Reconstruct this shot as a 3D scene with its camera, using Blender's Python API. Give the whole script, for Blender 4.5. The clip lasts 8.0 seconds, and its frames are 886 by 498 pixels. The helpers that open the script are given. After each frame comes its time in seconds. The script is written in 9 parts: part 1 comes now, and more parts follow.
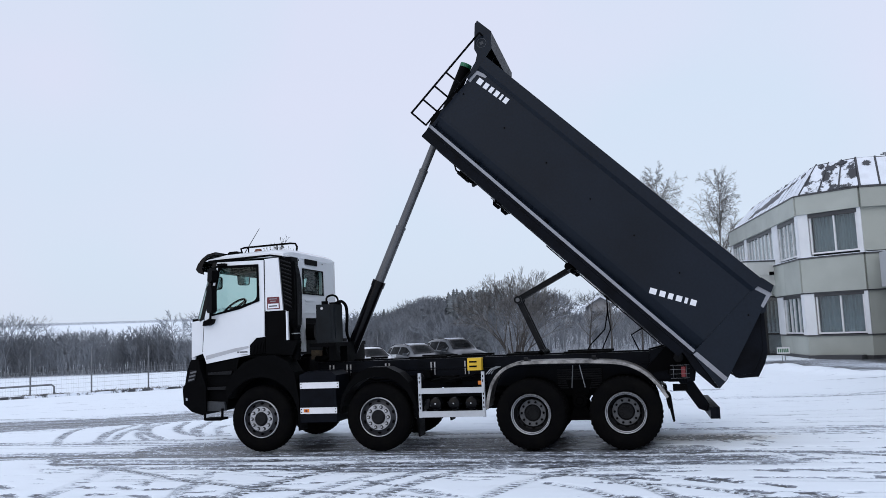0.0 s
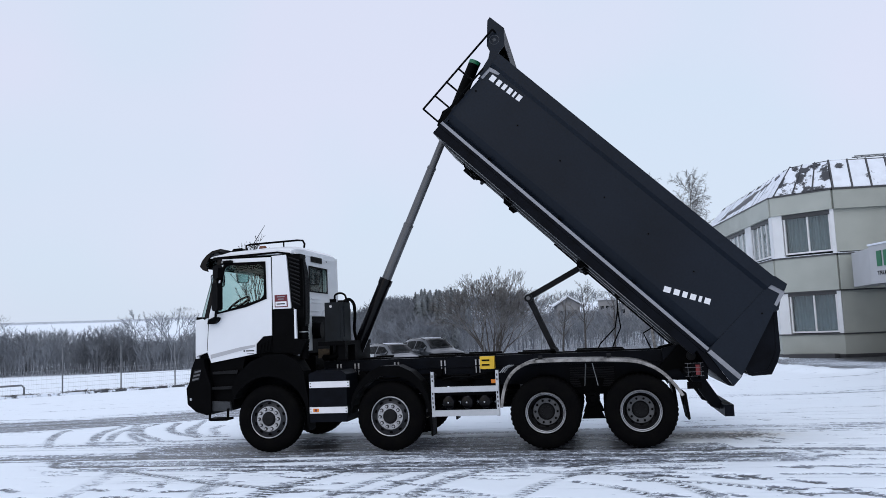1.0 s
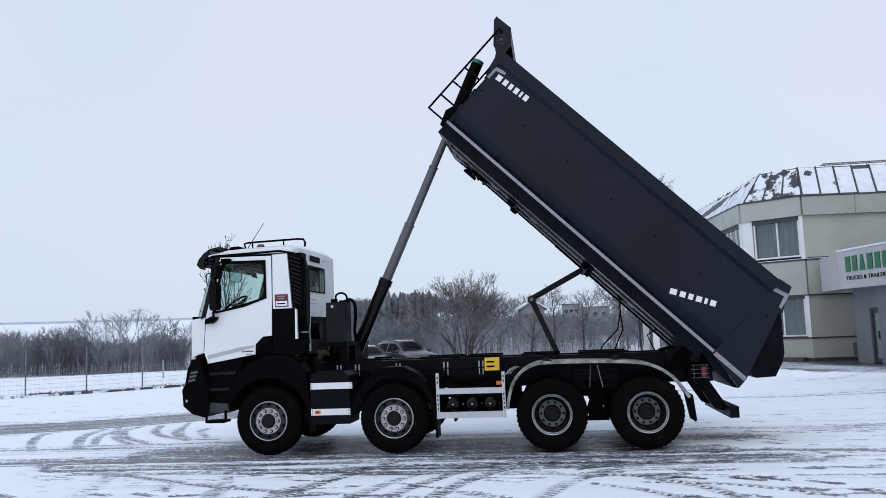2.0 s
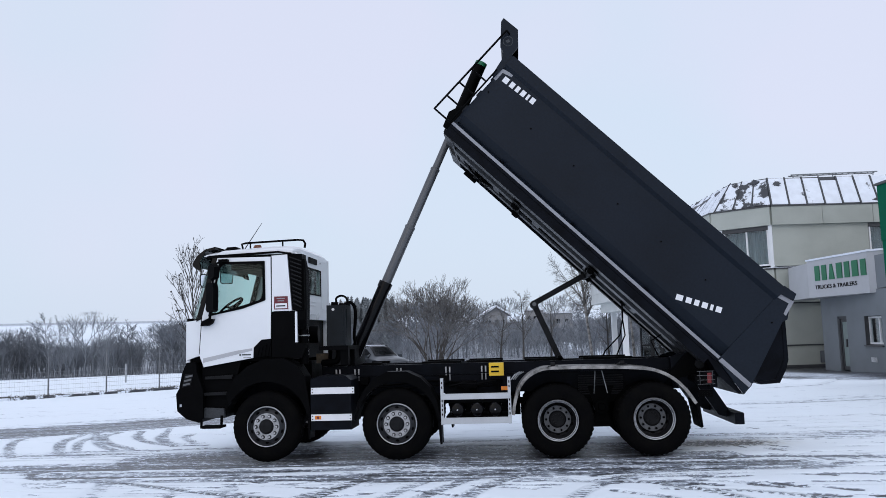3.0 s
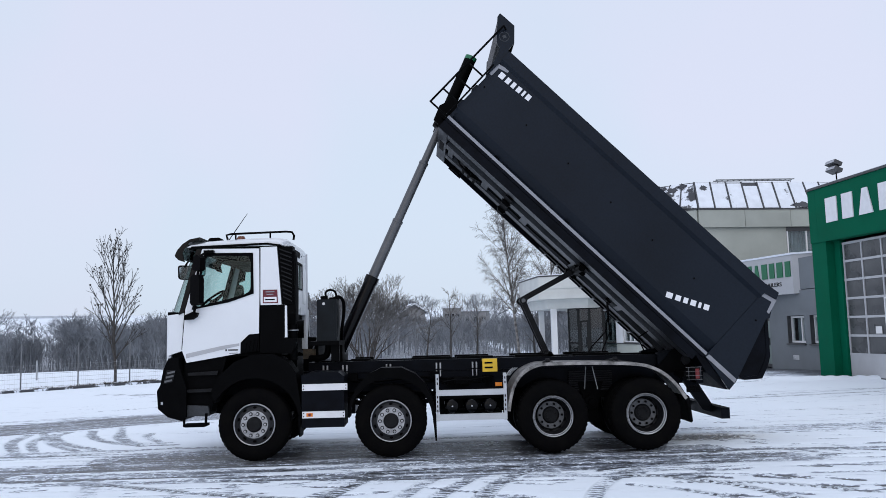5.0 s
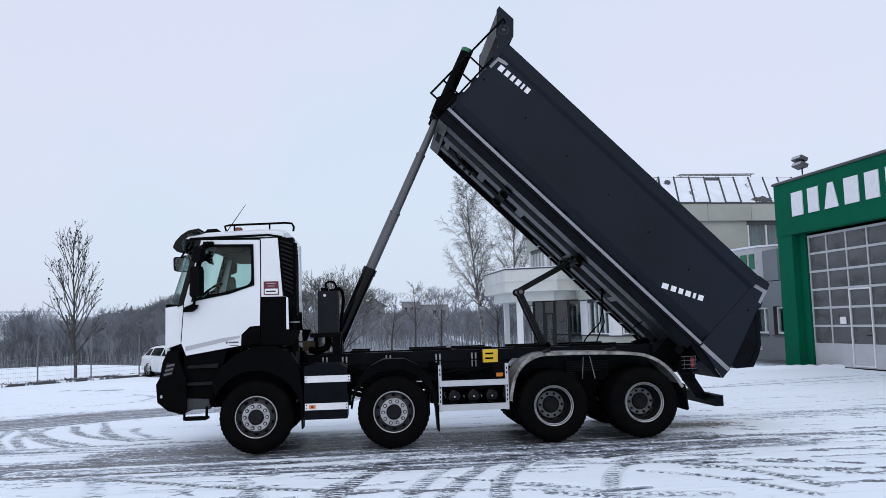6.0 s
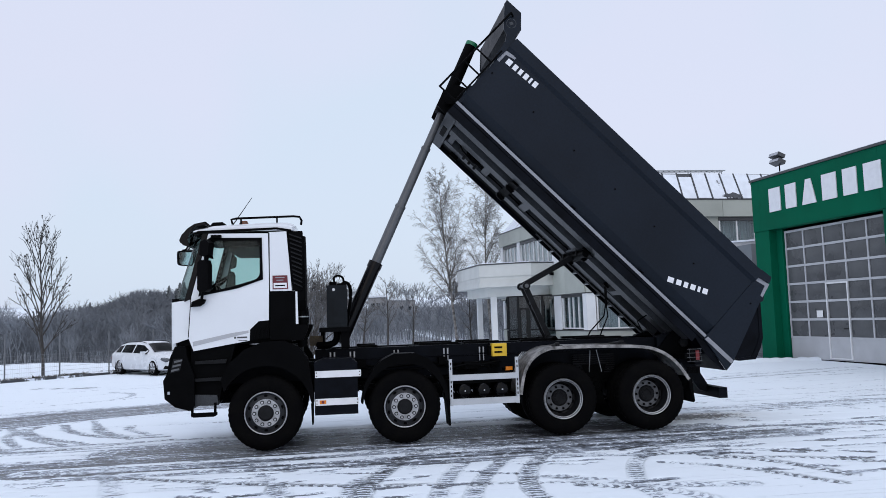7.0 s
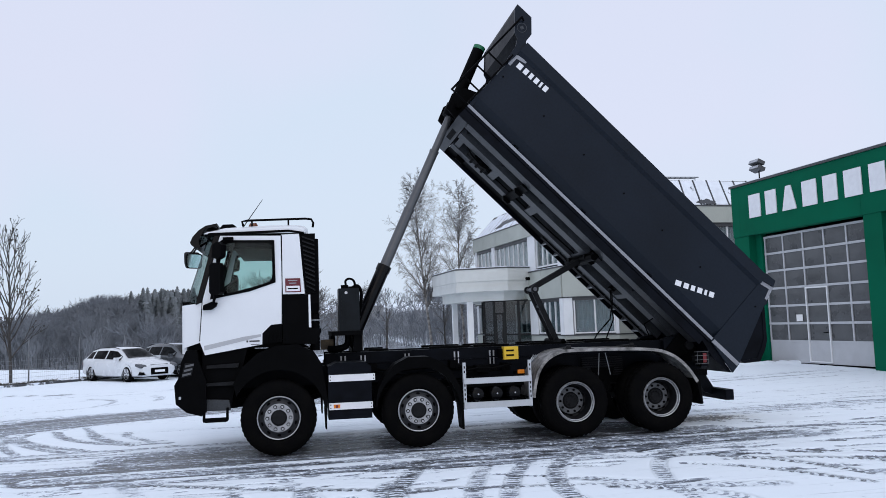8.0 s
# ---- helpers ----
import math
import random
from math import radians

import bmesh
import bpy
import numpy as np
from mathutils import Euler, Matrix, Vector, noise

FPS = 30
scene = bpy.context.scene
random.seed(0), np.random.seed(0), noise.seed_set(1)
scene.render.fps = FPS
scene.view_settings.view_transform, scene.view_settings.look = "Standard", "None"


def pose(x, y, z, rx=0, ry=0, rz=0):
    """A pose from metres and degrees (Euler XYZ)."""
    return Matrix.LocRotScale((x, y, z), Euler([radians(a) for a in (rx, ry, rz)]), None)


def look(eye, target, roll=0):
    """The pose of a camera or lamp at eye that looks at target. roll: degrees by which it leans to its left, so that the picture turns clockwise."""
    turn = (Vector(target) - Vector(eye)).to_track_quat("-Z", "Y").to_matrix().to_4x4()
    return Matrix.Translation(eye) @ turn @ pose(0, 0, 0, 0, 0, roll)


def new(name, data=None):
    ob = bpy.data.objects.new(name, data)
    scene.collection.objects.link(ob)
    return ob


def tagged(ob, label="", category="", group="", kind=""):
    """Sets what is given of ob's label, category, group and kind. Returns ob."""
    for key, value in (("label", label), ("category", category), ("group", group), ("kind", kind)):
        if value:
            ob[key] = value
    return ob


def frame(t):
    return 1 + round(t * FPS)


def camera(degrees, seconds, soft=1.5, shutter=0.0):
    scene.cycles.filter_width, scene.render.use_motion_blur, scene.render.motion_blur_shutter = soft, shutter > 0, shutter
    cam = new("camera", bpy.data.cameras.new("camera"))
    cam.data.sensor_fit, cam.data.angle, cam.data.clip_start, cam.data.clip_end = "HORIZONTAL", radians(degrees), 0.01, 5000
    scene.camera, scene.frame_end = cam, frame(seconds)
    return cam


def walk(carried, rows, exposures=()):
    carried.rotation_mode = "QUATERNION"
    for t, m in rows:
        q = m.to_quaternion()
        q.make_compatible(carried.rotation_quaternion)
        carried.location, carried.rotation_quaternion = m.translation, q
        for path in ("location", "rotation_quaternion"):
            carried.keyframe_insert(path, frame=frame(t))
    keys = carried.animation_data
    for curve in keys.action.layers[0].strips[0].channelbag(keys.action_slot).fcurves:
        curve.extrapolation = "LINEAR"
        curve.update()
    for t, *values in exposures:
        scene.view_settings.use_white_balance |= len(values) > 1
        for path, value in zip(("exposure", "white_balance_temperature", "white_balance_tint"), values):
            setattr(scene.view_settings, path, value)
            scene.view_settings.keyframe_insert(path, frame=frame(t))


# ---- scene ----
cam = camera(58.1, 8.0, soft=0.5)
PATH = [
    (0, (0.312, -0.087, 1.789), (-0.151, 1.848, 1.995), -2.4),
    (0.5, (-0.089, -0.186, 1.794), (-0.504, 1.76, 1.997), -2.4),
    (1, (-0.459, -0.149, 1.796), (-0.832, 1.806, 1.998), -2.4),
    (1.5, (-0.809, -0.168, 1.788), (-1.135, 1.795, 1.99), -2.3),
    (3, (-1.881, -0.029, 1.788), (-2.053, 1.952, 2.005), -1.7),
    (3.5, (-2.211, 0.009, 1.792), (-2.338, 1.992, 2.011), -1.5),
    (4, (-2.532, 0.128, 1.798), (-2.606, 2.114, 2.017), -1.4),
    (4.5, (-2.845, 0.127, 1.785), (-2.856, 2.116, 1.998), -1.3),
    (5, (-3.178, 0.062, 1.793), (-3.123, 2.051, 1.998), -1.4),
    (6.5, (-4.252, 0.058, 1.767), (-4.032, 2.037, 1.945), -1.8),
    (7, (-4.603, 0.177, 1.77), (-4.337, 2.151, 1.943), -1.9),
    (7.5, (-4.955, 0.239, 1.76), (-4.644, 2.207, 1.935), -2.0),
    (8, (-5.33, 0.322, 1.759), (-4.972, 2.281, 1.943), -2.0),
]
walk(cam, [(t, look(eye, target, roll)) for t, eye, target, roll in PATH])

# ---- world and light: a flat, overcast winter sky ----
world = bpy.data.worlds.new("overcast")
scene.world = world
world.use_nodes = True
wn = world.node_tree
wn.nodes.clear()
w_out = wn.nodes.new("ShaderNodeOutputWorld")
w_bg = wn.nodes.new("ShaderNodeBackground")
w_sky = wn.nodes.new("ShaderNodeTexSky")
w_sky.sky_type = "NISHITA"
w_sky.sun_disc = False
w_sky.sun_elevation, w_sky.sun_rotation = radians(24), radians(200)
w_sky.dust_density = 4.0
w_dim = wn.nodes.new("ShaderNodeMix")
w_dim.data_type, w_dim.blend_type = "RGBA", "MULTIPLY"
w_dim.inputs[0].default_value = 1.0
w_dim.inputs[7].default_value = (0.08, 0.08, 0.08, 1)
w_mix = wn.nodes.new("ShaderNodeMix")
w_mix.data_type = "RGBA"
w_mix.inputs[0].default_value = 0.86
w_mix.inputs[7].default_value = (0.778, 0.852, 1.03, 1)
w_co = wn.nodes.new("ShaderNodeTexCoord")
w_noise = wn.nodes.new("ShaderNodeTexNoise")
w_noise.inputs["Scale"].default_value, w_noise.inputs["Detail"].default_value = 2.1, 2.5
w_cloud = wn.nodes.new("ShaderNodeValToRGB")
w_cloud.color_ramp.elements[0].position, w_cloud.color_ramp.elements[0].color = 0.42, (0.742, 0.852, 1.018, 1)
w_cloud.color_ramp.elements[1].position, w_cloud.color_ramp.elements[1].color = 0.58, (0.80, 0.846, 1.03, 1)
wn.links.new(w_co.outputs["Generated"], w_noise.inputs["Vector"])
wn.links.new(w_noise.outputs["Fac"], w_cloud.inputs[0])
wn.links.new(w_cloud.outputs[0], w_mix.inputs[7])
wn.links.new(w_sky.outputs[0], w_dim.inputs[6])
wn.links.new(w_dim.outputs[2], w_mix.inputs[6])
wn.links.new(w_mix.outputs[2], w_bg.inputs[0])
w_bg.inputs[1].default_value = 1.0
wn.links.new(w_bg.outputs[0], w_out.inputs[0])
sun = new("sun", bpy.data.lights.new("sun", "SUN"))
sun.data.energy, sun.data.angle, sun.data.color = 0.5, radians(40), (1.0, 0.97, 0.93)
sun.matrix_world = look((6, -20, 24), (0, 0, 0))
scene.view_settings.exposure = 0.0


# ---- materials ----
def mat(name, col, rough=0.5, metal=0.0, var=0.12, scale=3.0, bump=0.0, bscale=80.0, coat=0.0, dirt=None, spec=0.5, piece=0.0):
    """A surface with broad stains, fine grain, uneven gloss and light relief."""
    m = bpy.data.materials.new(name)
    m.use_nodes = True
    t = m.node_tree
    n, l = t.nodes, t.links
    b = n["Principled BSDF"]
    co = n.new("ShaderNodeTexCoord")
    big = n.new("ShaderNodeTexNoise")
    big.inputs["Scale"].default_value, big.inputs["Detail"].default_value = scale, 5
    fine = n.new("ShaderNodeTexNoise")
    fine.inputs["Scale"].default_value, fine.inputs["Detail"].default_value = bscale, 3
    for q in (big, fine):
        l.new(co.outputs["Object"], q.inputs["Vector"])
    ramp = n.new("ShaderNodeValToRGB")
    lo = tuple(c * (1 - var) for c in (dirt or col))
    hi = tuple(min(1, c * (1 + var * 0.6)) for c in col)
    ramp.color_ramp.elements[0].position, ramp.color_ramp.elements[0].color = 0.3, (*lo, 1)
    ramp.color_ramp.elements[1].position, ramp.color_ramp.elements[1].color = 0.62, (*hi, 1)
    l.new(big.outputs["Fac"], ramp.inputs[0])
    mx = n.new("ShaderNodeMix")
    mx.data_type, mx.blend_type = "RGBA", "OVERLAY"
    mx.inputs[0].default_value = min(0.6, var * 1.5)
    l.new(ramp.outputs[0], mx.inputs[6])
    l.new(fine.outputs["Fac"], mx.inputs[7])
    col_out = mx.outputs[2]
    if piece:
        info = n.new("ShaderNodeObjectInfo")
        mr = n.new("ShaderNodeMapRange")
        mr.inputs[3].default_value, mr.inputs[4].default_value = 1 - piece, 1 + piece
        l.new(info.outputs["Random"], mr.inputs[0])
        hs = n.new("ShaderNodeHueSaturation")
        l.new(mr.outputs[0], hs.inputs["Value"])
        l.new(col_out, hs.inputs["Color"])
        col_out = hs.outputs[0]
    l.new(col_out, b.inputs["Base Color"])
    rr = n.new("ShaderNodeMapRange")
    rr.inputs[3].default_value, rr.inputs[4].default_value = max(0.02, rough - 0.1), min(1, rough + 0.12)
    l.new(big.outputs["Fac"], rr.inputs[0])
    l.new(rr.outputs[0], b.inputs["Roughness"])
    b.inputs["Metallic"].default_value = metal
    b.inputs["Specular IOR Level"].default_value = spec
    b.inputs["Coat Weight"].default_value = coat
    b.inputs["Coat Roughness"].default_value = 0.12
    if bump:
        bp = n.new("ShaderNodeBump")
        bp.inputs["Strength"].default_value, bp.inputs["Distance"].default_value = bump, 0.01
        l.new(fine.outputs["Fac"], bp.inputs["Height"])
        l.new(bp.outputs[0], b.inputs["Normal"])
    return m


def glass(name, tint, gloss=1.0):
    m = bpy.data.materials.new(name)
    m.use_nodes = True
    t = m.node_tree
    t.nodes.clear()
    out = t.nodes.new("ShaderNodeOutputMaterial")
    tr = t.nodes.new("ShaderNodeBsdfTransparent")
    tr.inputs[0].default_value = (*tint, 1)
    gl = t.nodes.new("ShaderNodeBsdfGlossy")
    gl.inputs["Roughness"].default_value = 0.02
    gl.inputs[0].default_value = (gloss, gloss, gloss, 1)
    lw = t.nodes.new("ShaderNodeLayerWeight")
    pw = t.nodes.new("ShaderNodeMath")
    pw.operation = "POWER"
    pw.inputs[1].default_value = 4.0
    t.links.new(lw.outputs["Facing"], pw.inputs[0])
    fr = t.nodes.new("ShaderNodeMapRange")
    fr.inputs[3].default_value, fr.inputs[4].default_value = 0.045, 0.9
    t.links.new(pw.outputs[0], fr.inputs[0])
    mx = t.nodes.new("ShaderNodeMixShader")
    t.links.new(fr.outputs[0], mx.inputs[0])
    t.links.new(tr.outputs[0], mx.inputs[1])
    t.links.new(gl.outputs[0], mx.inputs[2])
    t.links.new(mx.outputs[0], out.inputs[0])
    return m


M_WHITE = mat("white_cab_paint", (0.74, 0.77, 0.81), 0.3, 0, 0.04, 1.2, 0, 40, coat=0.6)
M_BODY = mat("anthracite_body_paint", (0.0066, 0.0106, 0.0180), 0.34, 0, 0.2, 0.7, 0.02, 30, coat=0.02, spec=0.15)
M_STAY = mat("worn_black_stay_paint", (0.008, 0.0085, 0.010), 0.5, 0, 0.4, 6, 0.1, 90, spec=0.12)
# Underbody grey lifted above the chassis paint to carry light off the snow.
M_UNDER = mat("dark_grey_steel", (0.041, 0.045, 0.051), 0.4, 0, 0.4, 2.5, 0.1, 60, spec=0.2)
M_BLACK = mat("black_plastic", (0.0020, 0.0021, 0.0025), 0.55, 0, 0.3, 4, 0.15, 150, spec=0.032)
M_GLOSSBLACK = mat("glossy_black_plastic", (0.003, 0.003, 0.004), 0.14, 0, 0.2, 3, 0, 60, coat=0.0, spec=0.16)
M_TANK = mat("dark_slate_tank_paint", (0.0060, 0.0082, 0.0105), 0.4, 0, 0.3, 5, 0.05, 90, spec=0.12)
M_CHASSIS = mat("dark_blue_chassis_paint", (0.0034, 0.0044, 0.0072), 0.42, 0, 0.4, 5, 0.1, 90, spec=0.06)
M_TYRE = mat("tyre_rubber", (0.0026, 0.0026, 0.003), 0.8, 0, 0.3, 6, 0.3, 120, dirt=(0.0062, 0.006, 0.0058), spec=0.03)
M_RIM = mat("silver_rim_paint", (0.17, 0.176, 0.19), 0.42, 0.4, 0.25, 9, 0.05, 80)
M_RIMDARK = mat("grey_wheel_steel", (0.011, 0.0115, 0.013), 0.5, 0.1, 0.3, 9, 0.1, 80, spec=0.12)
M_DISC = mat("dull_grey_wheel_disc", (0.010, 0.0105, 0.012), 0.45, 0.2, 0.3, 9, 0.1, 80, spec=0.2)
M_LIP = mat("bright_rim_edge", (0.44, 0.45, 0.47), 0.32, 0.6, 0.15, 9, 0, 80)
M_RIMMID = mat("grey_rim_well", (0.030, 0.032, 0.037), 0.45, 0.3, 0.3, 12, 0.05, 80)
M_FLANGE = mat("dull_wheel_flange", (0.10, 0.104, 0.112), 0.45, 0.2, 0.3, 12, 0.05, 80)
M_NUTRING = mat("grey_wheel_flange", (0.38, 0.388, 0.405), 0.42, 0.3, 0.3, 14, 0.05, 80)
M_NUT = mat("bright_nut_steel", (0.5, 0.5, 0.52), 0.3, 0.8, 0.1, 20, 0, 80)
M_ALU = mat("weathered_aluminium", (0.27, 0.262, 0.255), 0.45, 0.5, 0.45, 9, 0.15, 120, dirt=(0.09, 0.087, 0.084))
M_SIDEALU = mat("brushed_side_guard", (0.50, 0.525, 0.56), 0.4, 0.25, 0.08, 4, 0.03, 90)
M_TAPE = mat("white_reflective_tape", (0.78, 0.79, 0.82), 0.4, 0, 0.05, 6, 0, 60)
M_GREYTAPE = mat("grey_reflective_tape", (0.25, 0.26, 0.29), 0.4, 0, 0.1, 6, 0, 60)
M_CYL = mat("grey_cylinder_steel", (0.10, 0.104, 0.112), 0.36, 0.4, 0.12, 4, 0, 60)
M_YELLOW = mat("yellow_plastic", (0.72, 0.46, 0.02), 0.45, 0, 0.12, 6, 0.05, 80)
M_AMBER = mat("amber_lens", (0.75, 0.22, 0.01), 0.2, 0, 0.1, 10, 0, 60)
M_RED = mat("red_lens", (0.15, 0.004, 0.006), 0.3, 0, 0.1, 10, 0, 60)
M_STICKER = mat("dark_red_sticker", (0.12, 0.008, 0.018), 0.45, 0, 0.08, 8, 0, 60)
M_LENS = mat("headlamp_lens", (0.4, 0.42, 0.45), 0.1, 0.4, 0.2, 10, 0, 60)
M_SEAT = mat("dark_seat_cloth", (0.03, 0.03, 0.033), 0.9, 0, 0.2, 8, 0.2, 200)
M_STRIPE = mat("silver_door_stripe", (0.42, 0.43, 0.46), 0.4, 0.2, 0.05, 5, 0, 60)
M_CABGLASS = glass("cab_glass", (0.80, 0.90, 0.88), 0.35)
M_HOUSEGLASS = glass("window_glass", (0.82, 0.87, 0.88))
M_DOORGLASS = glass("tinted_door_glass", (0.60, 0.65, 0.66))
M_MIRROR = mat("mirror_silver", (0.75, 0.77, 0.8), 0.03, 1.0, 0.0, 4, 0, 40)
M_PANEL = mat("grey_green_concrete_panel", (0.40, 0.425, 0.39), 0.75, 0, 0.10, 0.8, 0.15, 60, piece=0.05)
M_FACADEWHITE = mat("white_facade_paint", (0.74, 0.76, 0.78), 0.6, 0, 0.06, 1.5, 0.08, 70)
M_DOORPANE = mat("frosted_glass", (0.20, 0.25, 0.24), 0.5, 0, 0.1, 4)
M_ANNEX = mat("grey_render", (0.185, 0.205, 0.222), 0.8, 0, 0.08, 1.2, 0.25, 120)
M_SIGNGREY = mat("light_grey_sign_sheet", (0.46, 0.47, 0.49), 0.5, 0, 0.05, 1.5, 0, 40)
M_GREEN = mat("green_cladding", (0.002, 0.108, 0.058), 0.6, 0, 0.12, 0.8, 0.03, 40, spec=0.04)
M_GREENTEXT = mat("green_letter_paint", (0.012, 0.15, 0.07), 0.45, 0, 0.05, 3, 0, 40)
M_DARKFRAME = mat("dark_grey_window_frame", (0.05, 0.052, 0.056), 0.45, 0, 0.15, 4, 0, 60)
M_LOBBYFRAME = mat("black_glazing_frame", (0.010, 0.011, 0.012), 0.4, 0, 0.15, 4, 0, 60, spec=0.2)
M_CANOPY = mat("off_white_canopy_paint", (0.60, 0.62, 0.605), 0.65, 0, 0.07, 1.2, 0.08, 70)
M_PVC = mat("white_window_frame", (0.74, 0.75, 0.76), 0.4, 0, 0.05, 4, 0, 60)
M_DOORGREY = mat("light_grey_door_frame", (0.47, 0.48, 0.50), 0.45, 0.1, 0.06, 3, 0, 60)
M_ROOFMETAL = mat("dark_roof_sheet", (0.055, 0.058, 0.068), 0.5, 0.2, 0.25, 2, 0.05, 60)
M_CURTAIN = mat("pale_curtain", (0.22, 0.26, 0.275), 0.9, 0, 0.15, 4, 0.1, 90)
# Dark grey that puts the dimness of the unlit rooms into their walls.
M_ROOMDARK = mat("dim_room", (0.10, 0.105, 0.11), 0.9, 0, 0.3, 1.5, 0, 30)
M_SNOW = mat("fresh_snow", (0.80, 0.85, 0.93), 0.6, 0, 0.05, 2.5, 0.5, 40)


def patchy_snow(name, bare):
    """Thin snow on roof sheets, worn through to the metal in ragged patches."""
    m = mat(name, (0.80, 0.85, 0.93), 0.6, 0, 0.08, 2.5, 0.4, 40)
    t = m.node_tree
    b = t.nodes["Principled BSDF"]
    was = b.inputs["Base Color"].links[0].from_socket
    co = t.nodes.new("ShaderNodeTexCoord")
    q = t.nodes.new("ShaderNodeTexNoise")
    q.inputs["Scale"].default_value, q.inputs["Detail"].default_value, q.inputs["Roughness"].default_value = 1.5, 7, 0.68
    t.links.new(co.outputs["Object"], q.inputs["Vector"])
    r = t.nodes.new("ShaderNodeValToRGB")
    r.color_ramp.elements[0].position, r.color_ramp.elements[1].position = bare, bare + 0.045
    t.links.new(q.outputs["Fac"], r.inputs[0])
    x = t.nodes.new("ShaderNodeMix")
    x.data_type = "RGBA"
    x.inputs[7].default_value = (0.05, 0.053, 0.062, 1)
    t.links.new(r.outputs[0], x.inputs[0])
    t.links.new(was, x.inputs[6])
    t.links.new(x.outputs[2], b.inputs["Base Color"])
    return m


M_ROOFSNOW = patchy_snow("thin_roof_snow", 0.63)
M_ROOFTHAW = patchy_snow("thawing_roof_snow", 0.475)
M_KERBSNOW = patchy_snow("snow_dusted_kerb", 0.445)
M_CARLAMP = mat("dark_headlamp_lens", (0.07, 0.075, 0.085), 0.1, 0.3, 0.2, 10, 0, 60)
M_GALV = mat("galvanised_steel", (0.36, 0.38, 0.40), 0.45, 0.6, 0.15, 6, 0.05, 80)
M_POST = mat("dull_zinc_post", (0.17, 0.18, 0.195), 0.6, 0.3, 0.2, 5, 0.05, 60)
M_BARK = mat("wet_grey_bark", (0.06, 0.056, 0.053), 0.9, 0, 0.35, 6, 0.5, 40)
# Even grey-brown for the birch twigs.
M_BIRCHTWIG = mat("grey_brown_birch_twigs", (0.115, 0.107, 0.103), 0.9, 0, 0.25, 3, 0, 30)
M_TWIG = mat("brown_twigs", (0.145, 0.138, 0.132), 0.9, 0, 0.25, 3, 0, 30)
M_SNOWTWIG = mat("snow_dusted_twigs", (0.15, 0.145, 0.143), 0.9, 0, 0.4, 2.5, 0, 30, dirt=(0.065, 0.060, 0.057))
M_TWIGBARK = mat("grey_brown_bark", (0.065, 0.058, 0.053), 0.9, 0, 0.35, 6, 0.4, 40)
M_BIRCH = mat("birch_bark", (0.24, 0.23, 0.22), 0.8, 0, 0.35, 5, 0.3, 30, dirt=(0.09, 0.083, 0.077))
# Woods and spruces paled towards blue: distance haze is put into their colour.
M_WOODS = mat("haze_pale_bare_wood", (0.185, 0.205, 0.235), 0.95, 0, 0.25, 0.06, 0, 2, dirt=(0.135, 0.147, 0.167))
M_EDGEWOOD = mat("haze_grey_twigs", (0.30, 0.318, 0.345), 0.95, 0, 0.3, 0.1, 0, 2, dirt=(0.20, 0.212, 0.232))
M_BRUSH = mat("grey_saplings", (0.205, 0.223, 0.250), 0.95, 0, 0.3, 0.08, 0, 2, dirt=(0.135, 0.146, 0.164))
M_SPRUCE = mat("haze_pale_spruce", (0.20, 0.222, 0.24), 0.95, 0, 0.35, 0.3, 0, 4, dirt=(0.13, 0.148, 0.16))
M_GRASS = mat("dead_grass", (0.075, 0.068, 0.058), 0.95, 0, 0.3, 6, 0, 40)
M_CARWHITE = mat("white_car_paint", (0.66, 0.69, 0.73), 0.25, 0, 0.04, 1.5, 0, 40, coat=0.7)
M_CARGREY = mat("grey_metallic_car_paint", (0.06, 0.068, 0.08), 0.3, 0.3, 0.1, 1.5, 0, 60, coat=0.6)
M_CARDARK = mat("dark_grey_car_paint", (0.03, 0.036, 0.045), 0.3, 0.3, 0.1, 1.5, 0, 60, coat=0.6)
M_CARGLASS = mat("dark_car_window", (0.010, 0.012, 0.014), 0.08, 0, 0.1, 3, 0, 40, spec=0.10)
M_FARWALL = mat("pale_far_wall", (0.30, 0.305, 0.315), 0.9, 0, 0.1, 0.5, 0, 10)
M_FARROOF = mat("brown_far_roof", (0.16, 0.13, 0.12), 0.9, 0, 0.2, 0.5, 0, 10)
M_PAPER = mat("white_paper", (0.8, 0.8, 0.8), 0.7, 0, 0.03, 8, 0, 60)


# ---- mesh helpers ----
def wm(ob):
    m = ob.matrix_basis.copy()
    return wm(ob.parent) @ ob.matrix_parent_inverse @ m if ob.parent else m


def link(name, bm, material, parent=None, smooth=False):
    bmesh.ops.recalc_face_normals(bm, faces=bm.faces)
    me = bpy.data.meshes.new(name)
    bm.to_mesh(me)
    bm.free()
    me.materials.append(material)
    if smooth:
        for p in me.polygons:
            p.use_smooth = True
        me.set_sharp_from_angle(angle=radians(38))
    ob = new(name, me)
    if parent:
        ob.parent = parent
        ob.matrix_parent_inverse = wm(parent).inverted()
    return ob


def part(name, bm, material, parent, label="", smooth=False):
    ob = link(name, bm, material, parent, smooth)
    return tagged(ob, label) if label else ob


def thing(name, at, label, category, group="", kind=""):
    ob = new(name)
    ob.matrix_basis = Matrix.Translation(at)
    ob.empty_display_size = 0.3
    return tagged(ob, label, category, group, kind)


